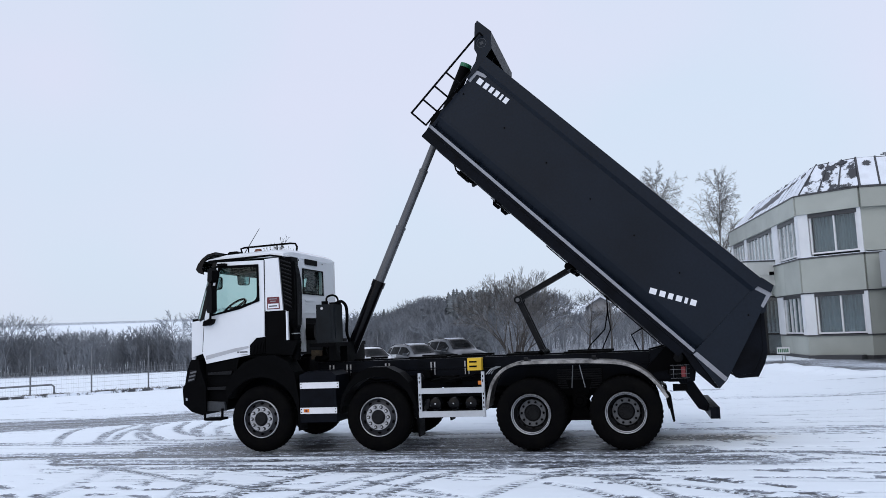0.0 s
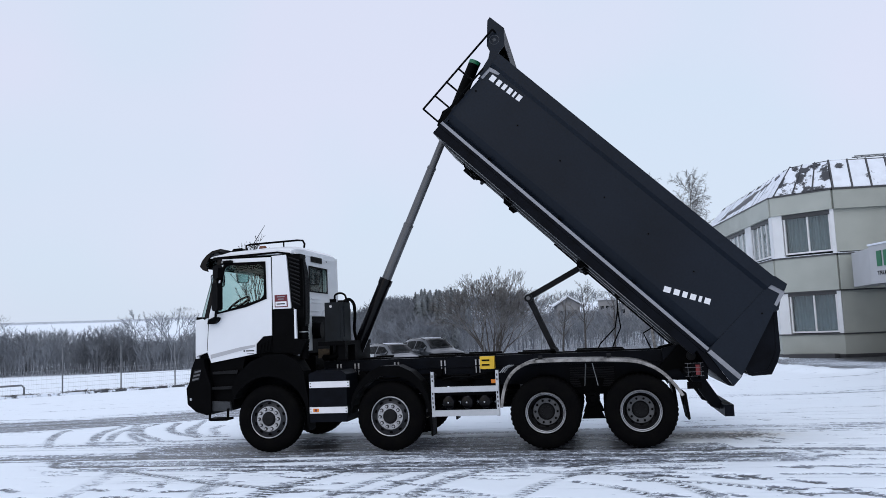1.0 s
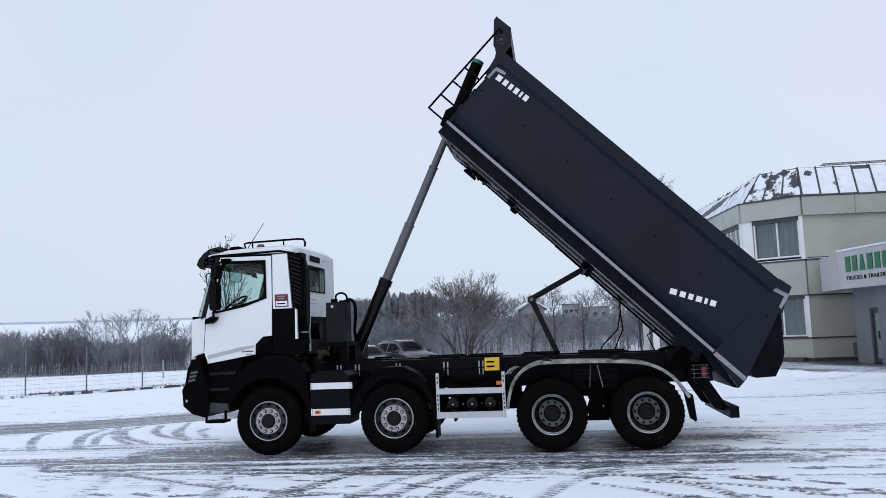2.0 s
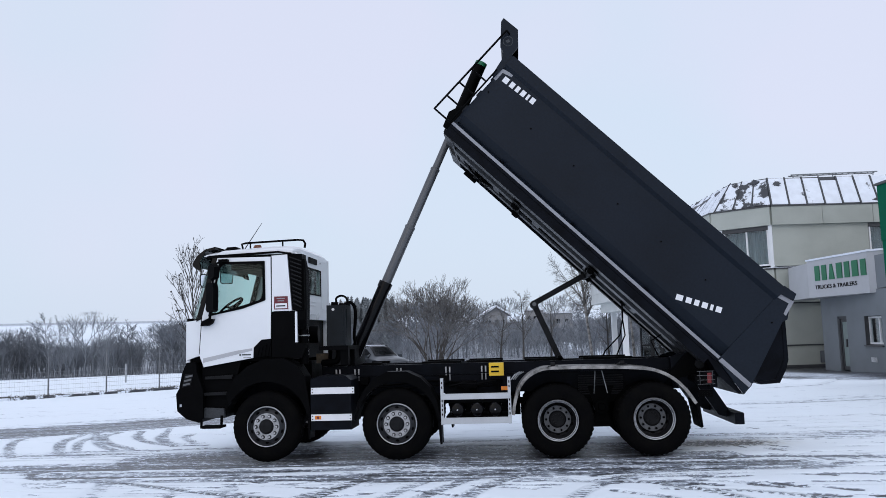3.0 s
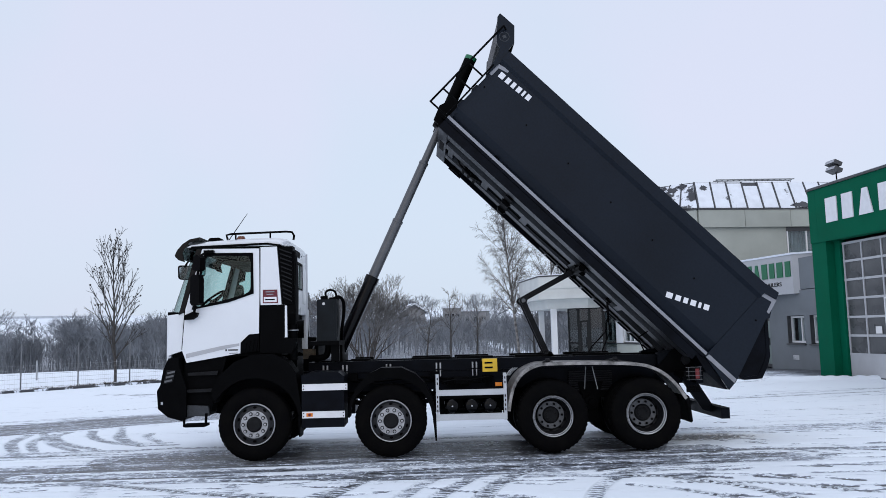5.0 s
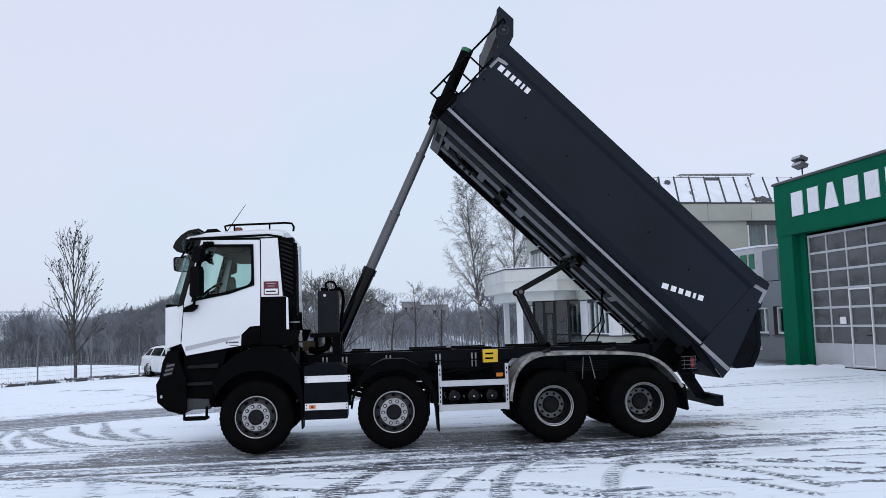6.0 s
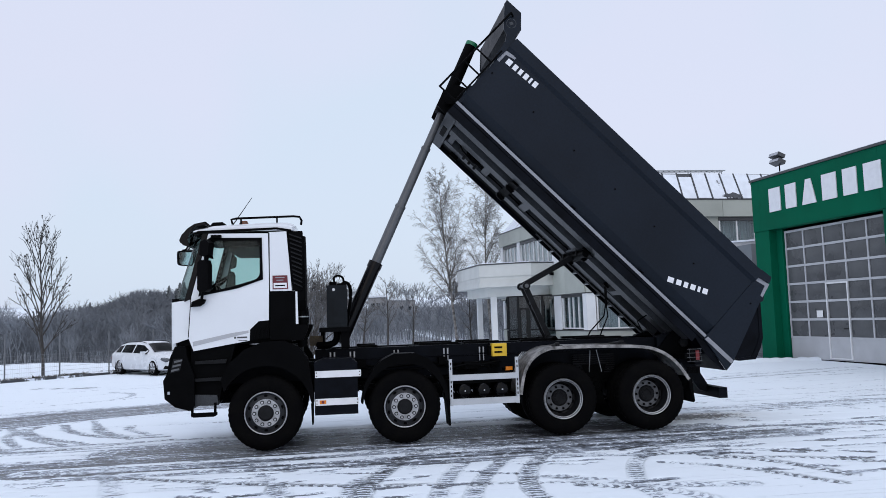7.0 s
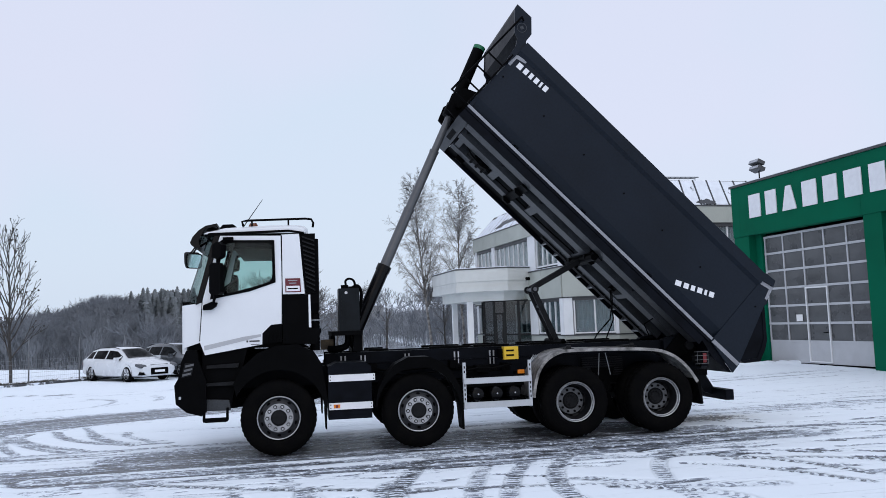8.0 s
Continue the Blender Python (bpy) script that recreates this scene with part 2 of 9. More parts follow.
def box(bm, x0, x1, y0, y1, z0, z1, m=None):
    vs = [bm.verts.new((m @ Vector(p)) if m else p) for p in ((x0, y0, z0), (x1, y0, z0), (x1, y1, z0), (x0, y1, z0), (x0, y0, z1), (x1, y0, z1), (x1, y1, z1), (x0, y1, z1))]
    for f in ((0, 3, 2, 1), (4, 5, 6, 7), (0, 1, 5, 4), (1, 2, 6, 5), (2, 3, 7, 6), (3, 0, 4, 7)):
        bm.faces.new([vs[i] for i in f])
    return bm


def prism(bm, pts, y0, y1, put=None):
    """A polygon of (x, z) drawn out from y0 to y1; put maps (x, y, z) to a place."""
    put = put or (lambda x, y, z: (x, y, z))
    a = [bm.verts.new(put(x, y0, z)) for x, z in pts]
    b = [bm.verts.new(put(x, y1, z)) for x, z in pts]
    bm.faces.new(a)
    bm.faces.new(b[::-1])
    for i in range(len(pts)):
        j = (i + 1) % len(pts)
        bm.faces.new((a[i], b[i], b[j], a[j]))
    return bm


def soften(bm, w, seg=1, angle=30):
    es = [e for e in bm.edges if e.is_manifold and e.calc_face_angle(0) > radians(angle)]
    bmesh.ops.bevel(bm, geom=es, offset=w, segments=seg, affect="EDGES", clamp_overlap=True, profile=0.6)
    return bm


def rod(bm, p0, p1, r0, r1=None, seg=8, caps=True):
    r1 = r0 if r1 is None else r1
    p0, p1 = Vector(p0), Vector(p1)
    q = (p1 - p0).to_track_quat("Z", "Y").to_matrix()
    rings = []
    for p, r in ((p0, r0), (p1, r1)):
        rings.append([bm.verts.new(p + q @ Vector((r * math.cos(2 * math.pi * i / seg), r * math.sin(2 * math.pi * i / seg), 0))) for i in range(seg)])
    for i in range(seg):
        j = (i + 1) % seg
        bm.faces.new((rings[0][i], rings[0][j], rings[1][j], rings[1][i]))
    if caps:
        bm.faces.new(rings[0][::-1])
        bm.faces.new(rings[1])
    return bm


def tube(bm, pts, r, seg=6):
    """A bent tube through the points, one skin."""
    pts = [Vector(p) for p in pts]
    rings, up = [], None
    for i, p in enumerate(pts):
        d = (pts[min(i + 1, len(pts) - 1)] - pts[max(i - 1, 0)]).normalized()
        if up is None:
            up = d.orthogonal().normalized()
        up = (up - d * up.dot(d)).normalized()
        s = d.cross(up)
        rings.append([bm.verts.new(p + up * (r * math.cos(2 * math.pi * k / seg)) + s * (r * math.sin(2 * math.pi * k / seg))) for k in range(seg)])
    for a, b in zip(rings, rings[1:]):
        for k in range(seg):
            j = (k + 1) % seg
            bm.faces.new((a[k], a[j], b[j], b[k]))
    bm.faces.new(rings[0][::-1])
    bm.faces.new(rings[-1])
    return bm


def lathe(bm, prof, cx, cz, seg=40, caps="both", notch=None):
    """Rings of (radius, y) turned about the line x = cx, z = cz. caps: both, end, none or ring (the last ring joins the first).
    notch: rings in which every other step is cut in by that depth."""
    rings = []
    for r, y in prof:
        cut = (notch or {}).get(len(rings), 0.0)
        rings.append([bm.verts.new((cx + (r - cut * ((k // 2) % 2)) * math.cos(2 * math.pi * k / seg), y, cz + (r - cut * ((k // 2) % 2)) * math.sin(2 * math.pi * k / seg))) for k in range(seg)])
    loop = rings + rings[:1] if caps == "ring" else rings
    for a, b in zip(loop, loop[1:]):
        for k in range(seg):
            j = (k + 1) % seg
            bm.faces.new((a[k], a[j], b[j], b[k]))
    if caps == "both":
        bm.faces.new(rings[0][::-1])
    if caps in ("both", "end"):
        bm.faces.new(rings[-1])
    return bm


def BM():
    return bmesh.new()


def arc(cx, cz, r, a0, a1, n):
    return [(cx + r * math.cos(radians(a0 + (a1 - a0) * i / n)), cz + r * math.sin(radians(a0 + (a1 - a0) * i / n))) for i in range(n + 1)]


def smooth01(a, b, v):
    t = np.clip((v - a) / (b - a), 0, 1)
    return t * t * (3 - 2 * t)


# ---- ground: one sheet of snow, ruts and slush out to the horizon ----
def lie(x, y):
    """The height of the land: a level yard, a shallow fall to the fence, a valley on one hand and a wooded hill ahead."""
    x, y = np.asarray(x, float), np.asarray(y, float)
    r, az = np.hypot(x + 2.5, y), np.degrees(np.arctan2(x + 2.5, y))
    yard = -0.30 * smooth01(14, 33, y) * smooth01(0, 12, -x) + 0.12 * smooth01(14, 23, y) * smooth01(4, 9, x) * (1 - smooth01(27, 34, y)) - 0.06 * smooth01(28, 35, y) * smooth01(2, 6, x)
    left = smooth01(12, 21, -az)
    valley = -1.9 * smooth01(50, 125, r) + 24 * smooth01(190, 760, r)
    hill = 5.8 * smooth01(64, 270, r) + 26 * smooth01(400, 1200, r)
    hill = hill - 2.1 * smooth01(48, 92, r) * (1 - smooth01(95, 150, r)) * smooth01(6, 10, -az)
    front = smooth01(95, 62, np.abs(az))
    return yard + front * (left * valley + (1 - left) * hill)


def woods_edge(az):
    """How far off the woods begin in that direction."""
    return np.where(az < -10, 114 - (np.maximum(az, -54) + 31) * 1.65, 58 + (79.3 - 58) * smooth01(6.5, 10, -az))


def spaced(lo, hi, step, far, grow=1.075):
    v = list(np.arange(lo, hi + step / 2, step))
    s = step
    while v[-1] < far:
        s *= grow
        v.append(v[-1] + s)
    s, w = step, []
    a = lo
    while a > -far:
        s *= grow
        a -= s
        w.append(a)
    return np.array(w[::-1] + v)


def curve_through(pts, n=10):
    p = [np.array(q, float) for q in pts]
    p = [2 * p[0] - p[1]] + p + [2 * p[-1] - p[-2]]
    out = []
    for i in range(1, len(p) - 2):
        for k in range(n):
            t = k / n
            out.append(0.5 * (2 * p[i] + (p[i + 1] - p[i - 1]) * t + (2 * p[i - 1] - 5 * p[i] + 4 * p[i + 1] - p[i + 2]) * t * t + (3 * p[i] - p[i - 1] - 3 * p[i + 1] + p[i + 2]) * t ** 3))
    out.append(p[-2])
    return np.array(out)


GX, GY = spaced(-12.5, 8.0, 0.042, 2600, 1.085), spaced(7.0, 17.5, 0.046, 2600, 1.05)
far_rows = spaced(7.0, 27.0, 0.085, 2600, 1.07)
GY = np.concatenate([GY[GY < 17.5], far_rows[far_rows > 17.53]])
X, Y = np.meshgrid(GX, GY)
slush = np.zeros_like(X)
dirt = np.zeros_like(X)
press = np.zeros_like(X)
tread_at, run_at, off_at = np.zeros_like(X), np.zeros_like(X), np.zeros_like(X)


def rut(pts, width, depth, tread=0.0, soft=0.5):
    """Presses a wheel's track into the snow along the way through pts."""
    c = curve_through(pts)
    (x0, y0), (x1, y1) = c.min(0) - width - 0.3, c.max(0) + width + 0.3
    i0, i1 = np.searchsorted(GX, x0), np.searchsorted(GX, x1)
    j0, j1 = np.searchsorted(GY, y0), np.searchsorted(GY, y1)
    if i1 <= i0 or j1 <= j0:
        return
    px, py = X[j0:j1, i0:i1], Y[j0:j1, i0:i1]
    best, along = np.full(px.shape, 9e9), np.zeros(px.shape)
    run = 0.0
    for a, b in zip(c, c[1:]):
        d = b - a
        ll = max(1e-6, float(np.hypot(*d)))
        t = np.clip(((px - a[0]) * d[0] + (py - a[1]) * d[1]) / ll ** 2, 0, 1)
        q = np.hypot(px - a[0] - t * d[0], py - a[1] - t * d[1])
        near = q < best
        best = np.where(near, q, best)
        along = np.where(near, run + t * ll, along)
        run += ll
    k = 1 - smooth01(width * (1 - soft) / 2, width * (1 + soft * 0.4) / 2, best)
    over = (k > 0.25) & (k * depth >= slush[j0:j1, i0:i1])
    for field, value in ((tread_at, tread * k), (run_at, along), (off_at, best)):
        field[j0:j1, i0:i1] = np.where(over, value, field[j0:j1, i0:i1])
    slush[j0:j1, i0:i1] = np.maximum(slush[j0:j1, i0:i1], k * depth)
    press[j0:j1, i0:i1] = np.maximum(press[j0:j1, i0:i1], k)


def lane(pts, width, depth, count, seed, base=0.2):
    """A driven lane: thin bare streaks side by side along the way through pts, over a little grey slush."""
    c = curve_through(pts, 6)
    (x0, y0), (x1, y1) = c.min(0) - width, c.max(0) + width
    i0, i1 = np.searchsorted(GX, x0), np.searchsorted(GX, x1)
    j0, j1 = np.searchsorted(GY, y0), np.searchsorted(GY, y1)
    px, py = X[j0:j1, i0:i1], Y[j0:j1, i0:i1]
    best, along, off = np.full(px.shape, 9e9), np.zeros(px.shape), np.zeros(px.shape)
    run = 0.0
    for a, b in zip(c, c[1:]):
        d = b - a
        ll = max(1e-6, float(np.hypot(*d)))
        t = np.clip(((px - a[0]) * d[0] + (py - a[1]) * d[1]) / ll ** 2, 0, 1)
        ex, ey = px - a[0] - t * d[0], py - a[1] - t * d[1]
        q = np.hypot(ex, ey)
        near = q < best
        best = np.where(near, q, best)
        along = np.where(near, run + t * ll, along)
        off = np.where(near, q * np.sign(d[0] * ey - d[1] * ex), off)
        run += ll
    rng = random.Random(seed)
    edge = 1 - smooth01(width * 0.36, width * 0.56, best)
    v = base * edge
    for _ in range(count):
        at, w = max(-0.5, min(0.5, rng.gauss(0, 0.28))) * width, rng.choice((0.03, 0.045, 0.07, 0.12)) * rng.uniform(0.8, 1.4)
        a = rng.uniform(-0.3, 0.8) * run
        b = a + rng.uniform(0.15, 0.7) * run
        drift = 0.05 * np.sin(along * rng.uniform(0.25, 0.8) + rng.uniform(0, 6.28))
        k = np.exp(-((off - at - drift) / w) ** 2) * smooth01(a, a + 1.2, along) * (1 - smooth01(b, b + 1.2, along))
        v = np.maximum(v, k * depth * rng.uniform(0.55, 1.1))
    slush[j0:j1, i0:i1] = np.maximum(slush[j0:j1, i0:i1], v * (0.3 + 0.7 * edge))
    press[j0:j1, i0:i1] = np.maximum(press[j0:j1, i0:i1], np.clip(v, 0, 1) * edge)


rnd = random.Random(4)
# the dark lane that runs past the front of the lorry, and the lorry's own lane
lane([(-40, 11.6), (-22, 15.1), (-16, 15.9), (-13.4, 16.5), (-11.3, 17.5), (-9.4, 18.9), (-5.5, 20.6)], 3.0, 1.2, 76, 1, 0.66)
lane([(-4, 19.0), (1, 19.6), (9, 20)], 1.3, 0.5, 14, 2, 0.12)
lane([(-30, 15.5), (-16, 17.8), (-11.5, 19.6), (-6, 21), (2, 22)], 1.0, 0.6, 14, 3, 0.12)
lane([(-16, 11.0), (-10.3, 11.5), (-7.7, 11.75), (-5.6, 11.85), (-1.0, 11.85), (0.9, 11.9)], 0.85, 1.2, 34, 4, 0.52)
lane([(0.0, 11.85), (3.5, 11.6), (8, 11.9)], 0.5, 0.72, 12, 5, 0.10)
lane([(-16, 12.6), (-11.8, 13.05), (-7, 13.2), (0, 13.9), (6, 14.0)], 0.9, 0.7, 18, 6, 0.2)
lane([(-7.4, 12.2), (-5.0, 12.4), (-2.6, 12.5), (-0.4, 12.6)], 1.7, 1.3, 95, 7, 0.62)
lane([(-8.5, 11.05), (-5.5, 11.15), (-2.0, 11.3), (1.8, 11.3)], 1.2, 1.0, 36, 8, 0.16)
lane([(-8, 10.45), (-4, 10.4), (-1, 10.5), (2.2, 10.9)], 0.9, 0.9, 18, 9, 0.04)
# single wheel tracks that cross the yard
rut([(-2.5, 6.6), (-2.66, 8.04), (-2.6, 8.75), (-2.44, 9.38), (-2.1, 10.17), (-1.63, 10.84), (-1.03, 11.23), (-0.03, 11.51), (1.15, 11.84)], 0.24, 0.58, 0.65)
rut([(-3.9, 6.8), (-3.63, 8.38), (-3.41, 9.21), (-3.13, 10.03), (-2.73, 10.85), (-2.09, 11.58)], 0.22, 0.47, 0.39)
rut([(-3.6, 6.8), (-3.29, 8.26), (-3.04, 9.07), (-2.79, 9.7), (-2.34, 10.59), (-1.64, 11.27)], 0.22, 0.51, 0.52)
rut([(-1.55, 7.65), (-1.54, 8.14), (-1.36, 8.85), (-1.04, 9.62), (-0.25, 10.73), (0.54, 11.25)], 0.22, 0.47, 0.52)
rut([(-0.97, 10.41), (-0.23, 10.77), (0.57, 11.3), (1.23, 11.66), (2.53, 11.61), (3.35, 11.29)], 0.16, 0.76, 0.26)
rut([(-1.9, 10.65), (-1.32, 10.13), (-0.62, 9.98), (0.07, 9.83)], 0.3, 0.42, 0)
rut([(-0.69, 10.0), (-0.3, 9.85), (0.37, 9.09), (0.73, 8.12)], 0.2, 0.52, 1)
rut([(-0.83, 9.41), (-0.37, 9.06), (0.01, 8.54), (0.4, 7.79)], 0.16, 0.48, 1)
rut([(-2.31, 9.04), (-1.91, 8.72), (-1.18, 8.22), (-0.47, 8.02)], 0.3, 0.38, 0.39)
rut([(-2.08, 8.46), (-1.54, 8.14), (-1.2, 7.74), (-1.14, 7.45)], 0.26, 0.42, 0.78)
rut([(-4.5, 6.8), (-4.39, 8.65), (-4.23, 9.35), (-3.98, 10.08), (-3.55, 11.19)], 0.26, 0.65, 1)
rut([(-7.52, 10.93), (-7.3, 10.15), (-7.07, 9.54)], 0.26, 0.35, 0.13)
rut([(-5.52, 10.0), (-5.3, 9.33), (-5.18, 8.87)], 0.24, 0.35, 0.26)
rut([(-9.82, 16.51), (-9.41, 15.46), (-8.75, 14.54), (-8.03, 14.03), (-7.42, 13.96)], 0.22, 0.70, 0.39)
rut([(-9.43, 17.02), (-8.76, 15.24), (-8.12, 14.27), (-7.55, 14.28)], 0.18, 0.58, 0.39)
rut([(-10.75, 16.36), (-10.24, 15.39), (-9.53, 14.24), (-8.92, 13.57)], 0.2, 0.63, 0.39)
rut([(-11.81, 13.14), (-10.41, 12.99), (-8.7, 13.1), (-7.25, 13.6)], 0.14, 0.52, 1)
rut([(-8.44, 11.1), (-7.34, 10.42), (-5.93, 9.67), (-5.34, 9.4), (-4.37, 9.06), (-3.79, 8.94), (-2.0, 8.6)], 0.14, 0.52, 1)
rut([(-6.5, 6.8), (-6.82, 8.32), (-7.07, 9.46), (-7.61, 11.24)], 0.3, 0.38, 0.13)
rut([(-4.9, 6.8), (-5.1, 8.38), (-5.33, 9.11), (-5.27, 9.48)], 0.2, 0.42, 0.52)
rut([(-4.53, 8.4), (-4.44, 9.2), (-4.12, 9.65)], 0.24, 0.52, 0.78)
rut([(-10.32, 12.84), (-11.3, 14.31), (-11.8, 15.56), (-11.26, 16.22)], 0.2, 0.65, 0.52)
rut([(-9.61, 13.09), (-10.51, 14.68), (-10.87, 16.07)], 0.24, 0.65, 0.52)
rut([(-9.49, 13.37), (-10.21, 14.84), (-10.37, 16.02)], 0.2, 0.61, 0.52)
rut([(-8.62, 13.62), (-9.5, 14.51), (-10.17, 15.59), (-10.23, 16.42)], 0.22, 0.70, 0.52)
rut([(-7.94, 13.88), (-8.73, 14.97), (-9.1, 16.07)], 0.2, 0.63, 0.39)
rut([(-7.67, 14.18), (-8.26, 15.11), (-8.4, 15.69)], 0.2, 0.52, 0.39)
rut([(-5.72, 10.41), (-5.11, 10.18)], 0.08, 1.00, 0)
rut([(-4.51, 9.81), (-4.17, 9.77), (-4.02, 9.93)], 0.1, 1.00, 0)
rut([(-0.24, 9.48), (0.62, 9.29), (1.18, 8.94), (1.57, 8.62)], 0.16, 0.51, 1)
rut([(-1.6, 11.39), (-0.77, 11.08), (-0.02, 10.88), (0.72, 11.32)], 0.16, 0.73, 0.26)
rut([(-3.13, 9.53), (-2.9, 9.4), (-2.63, 9.23)], 0.07, 1.00, 0)
# long thin streaks towards the fence
rut([(-13.34, 24.01), (-12.5, 25.03), (-11.62, 26.41)], 0.13, 0.5)
rut([(-13.34, 24.33), (-12.5, 25.35), (-11.62, 26.73)], 0.13, 0.5)
rut([(-12.42, 21.28), (-11.3, 22.3), (-10.03, 23.62)], 0.16, 0.55)
rut([(-12.42, 21.6), (-11.3, 22.62), (-10.03, 23.94)], 0.16, 0.55)
rut([(-15.42, 31.07), (-14.08, 30.46), (-12.95, 30.25)], 0.22, 0.7)
rut([(-15.42, 31.39), (-14.08, 30.78), (-12.95, 30.57)], 0.22, 0.7)
rut([(-10.77, 23.06), (-10.58, 23.94), (-10.68, 25.07), (-11.05, 26.07), (-11.99, 27.27)], 0.2, 0.45)
rut([(-10.77, 23.38), (-10.58, 24.26), (-10.68, 25.39), (-11.05, 26.39), (-11.99, 27.59)], 0.2, 0.45)
rut([(-13.73, 28.12), (-12.39, 28.88), (-10.51, 28.41)], 0.2, 0.45)
rut([(-13.73, 28.44), (-12.39, 29.2), (-10.51, 28.73)], 0.2, 0.45)
rut([(-9.93, 27.09), (-9.41, 25.48), (-9.38, 24.3)], 0.25, 0.42)
rut([(-9.93, 27.41), (-9.41, 25.8), (-9.38, 24.62)], 0.25, 0.42)
rut([(-12.91, 22.73), (-11.74, 23.93), (-9.08, 24.88)], 0.13, 0.5)
rut([(-12.91, 23.05), (-11.74, 24.25), (-9.08, 25.2)], 0.13, 0.5)
rut([(-19.19, 21.17), (-17.22, 22.56), (-14.36, 23.88)], 0.14, 0.5)
rut([(-19.19, 21.49), (-17.22, 22.88), (-14.36, 24.2)], 0.14, 0.5)
rut([(-17.55, 19.38), (-15.97, 20.95), (-13.3, 22.15)], 0.14, 0.55)
rut([(-17.55, 19.7), (-15.97, 21.27), (-13.3, 22.47)], 0.14, 0.55)
rut([(-20.75, 22.86), (-19.48, 25.49), (-17.83, 26.48)], 0.2, 0.42)
rut([(-20.75, 23.18), (-19.48, 25.81), (-17.83, 26.8)], 0.2, 0.42)
# faint streaks left by traffic behind the lorry and before the halls
for _ in range(95):
    yy = rnd.uniform(12.4, 30)
    xx = rnd.uniform(-26, 12)
    ln = rnd.uniform(4, 14)
    bend = rnd.uniform(-0.5, 0.9)
    rut([(xx, yy), (xx + ln / 2, yy + bend), (xx + ln, yy + bend * 2.2)], rnd.uniform(0.05, 0.13), rnd.uniform(0.22, 0.46), rnd.choice((0.1, 0.3)), 0.5)
for _ in range(26):
    yy = rnd.uniform(10.6, 17)
    xx = rnd.uniform(1.5, 7)
    rut([(xx, yy), (xx + 3, yy + rnd.uniform(-0.3, 0.5)), (xx + 7, yy + rnd.uniform(-0.5, 1.4))], rnd.uniform(0.05, 0.10), rnd.uniform(0.28, 0.5), 0.3, 0.5)
# short scuffs, where snow was thrown about
for _ in range(150):
    xx, yy = rnd.uniform(-9, 4), rnd.gauss(10.6, 0.9)
    ln = rnd.uniform(0.1, 0.7)
    rut([(xx, yy), (xx + ln / 2, yy + rnd.uniform(-0.04, 0.04)), (xx + ln, yy + rnd.uniform(-0.08, 0.08))], rnd.uniform(0.06, 0.14), rnd.uniform(0.45, 0.8), 0, 0.5)
# footprints
for cx, cy, dx, dy, n in ((-8.6, 9.3, 0.55, -0.32, 6), (-7.6, 8.6, 0.5, -0.2, 5), (-6.3, 8.7, 0.6, 0.1, 4), (-6.9, 9.2, 0.6, -0.25, 5), (0.2, 9.9, 0.55, -0.35, 6), (1.0, 9.8, 0.5, -0.45, 5), (0.0, 8.8, 0.6, -0.2, 5), (1.6, 10.4, 0.6, -0.2, 6), (-4.8, 8.6, 0.6, 0.15, 3), (3.0, 10.0, 0.6, -0.4, 6)):
    for k in range(n):
        px, py = cx + dx * k + rnd.uniform(-0.06, 0.06), cy + dy * k + (0.11 if k % 2 else -0.11)
        rut([(px, py), (px + dx * 0.22, py + dy * 0.22), (px + dx * 0.46, py + dy * 0.46)], 0.16, 0.80, 0, 0.4)
strays = random.Random(77)
for _ in range(110):   # stray prints behind the lorry
    px, py, pa = strays.uniform(0.2, 8.5), strays.uniform(8.2, 15.5), strays.gauss(-0.5, 0.35)
    rut([(px, py), (px + 0.12 * math.cos(pa), py + 0.12 * math.sin(pa)), (px + 0.25 * math.cos(pa), py + 0.25 * math.sin(pa))], 0.12, strays.uniform(0.42, 0.7), 0, 0.5)

land = lie(X, Y)
grain = np.zeros_like(X)
for k, amp in ((0.9, 0.5), (2.3, 0.3), (6.1, 0.2)):
    ph = np.random.RandomState(int(k * 10)).uniform(0, 6.28, 8)
    for q in range(4):
        ang = ph[q]
        grain += amp * 0.25 * np.sin((X * math.cos(ang) + Y * math.sin(ang)) * k * (1 + 0.3 * q) + ph[q + 4])
near = 1 - smooth01(30, 60, np.hypot(X + 2, Y - 10))
dirt = 1.3 * np.exp(-(((X - 1.25) / 0.72) ** 2 + ((Y - 13.1) / 0.30) ** 2)) * np.random.RandomState(8).uniform(0.3, 1.45, X.shape)
patch = 0.16 * smooth01(0.15, 0.75, grain) * np.exp(-((Y - 10.6) / 2.2) ** 2) * np.exp(-((X + 2.5) / 6.5) ** 4)
slush = np.clip(np.maximum(slush, patch * 1.1) + 0.06 * grain * near, 0, 1)
slush = np.maximum(slush, np.clip(dirt, 0, 1) * 1.0)
# brushwood and litter show through the snow of the woods
R_, A_ = np.hypot(X + 2.5, Y), np.degrees(np.arctan2(X + 2.5, Y))
edge = woods_edge(A_)
woods = smooth01(-7, -1, R_ - edge) * (1 - smooth01(190, 215, R_ - edge * 0.5)) * (1 - smooth01(18, 24, A_)) * smooth01(-62, -56, A_)
slush = np.maximum(slush, woods * (0.80 + 0.22 * grain))
far_fields = smooth01(560, 600, R_) * (1 - smooth01(-24, -16, A_)) * (1 - smooth01(1500, 1800, R_))
hedges = np.exp(-((R_ - 395 - 9 * np.sin(A_ * 0.5)) / 7) ** 2) + np.exp(-((R_ - 470 + A_ * 1.5) / 6) ** 2)
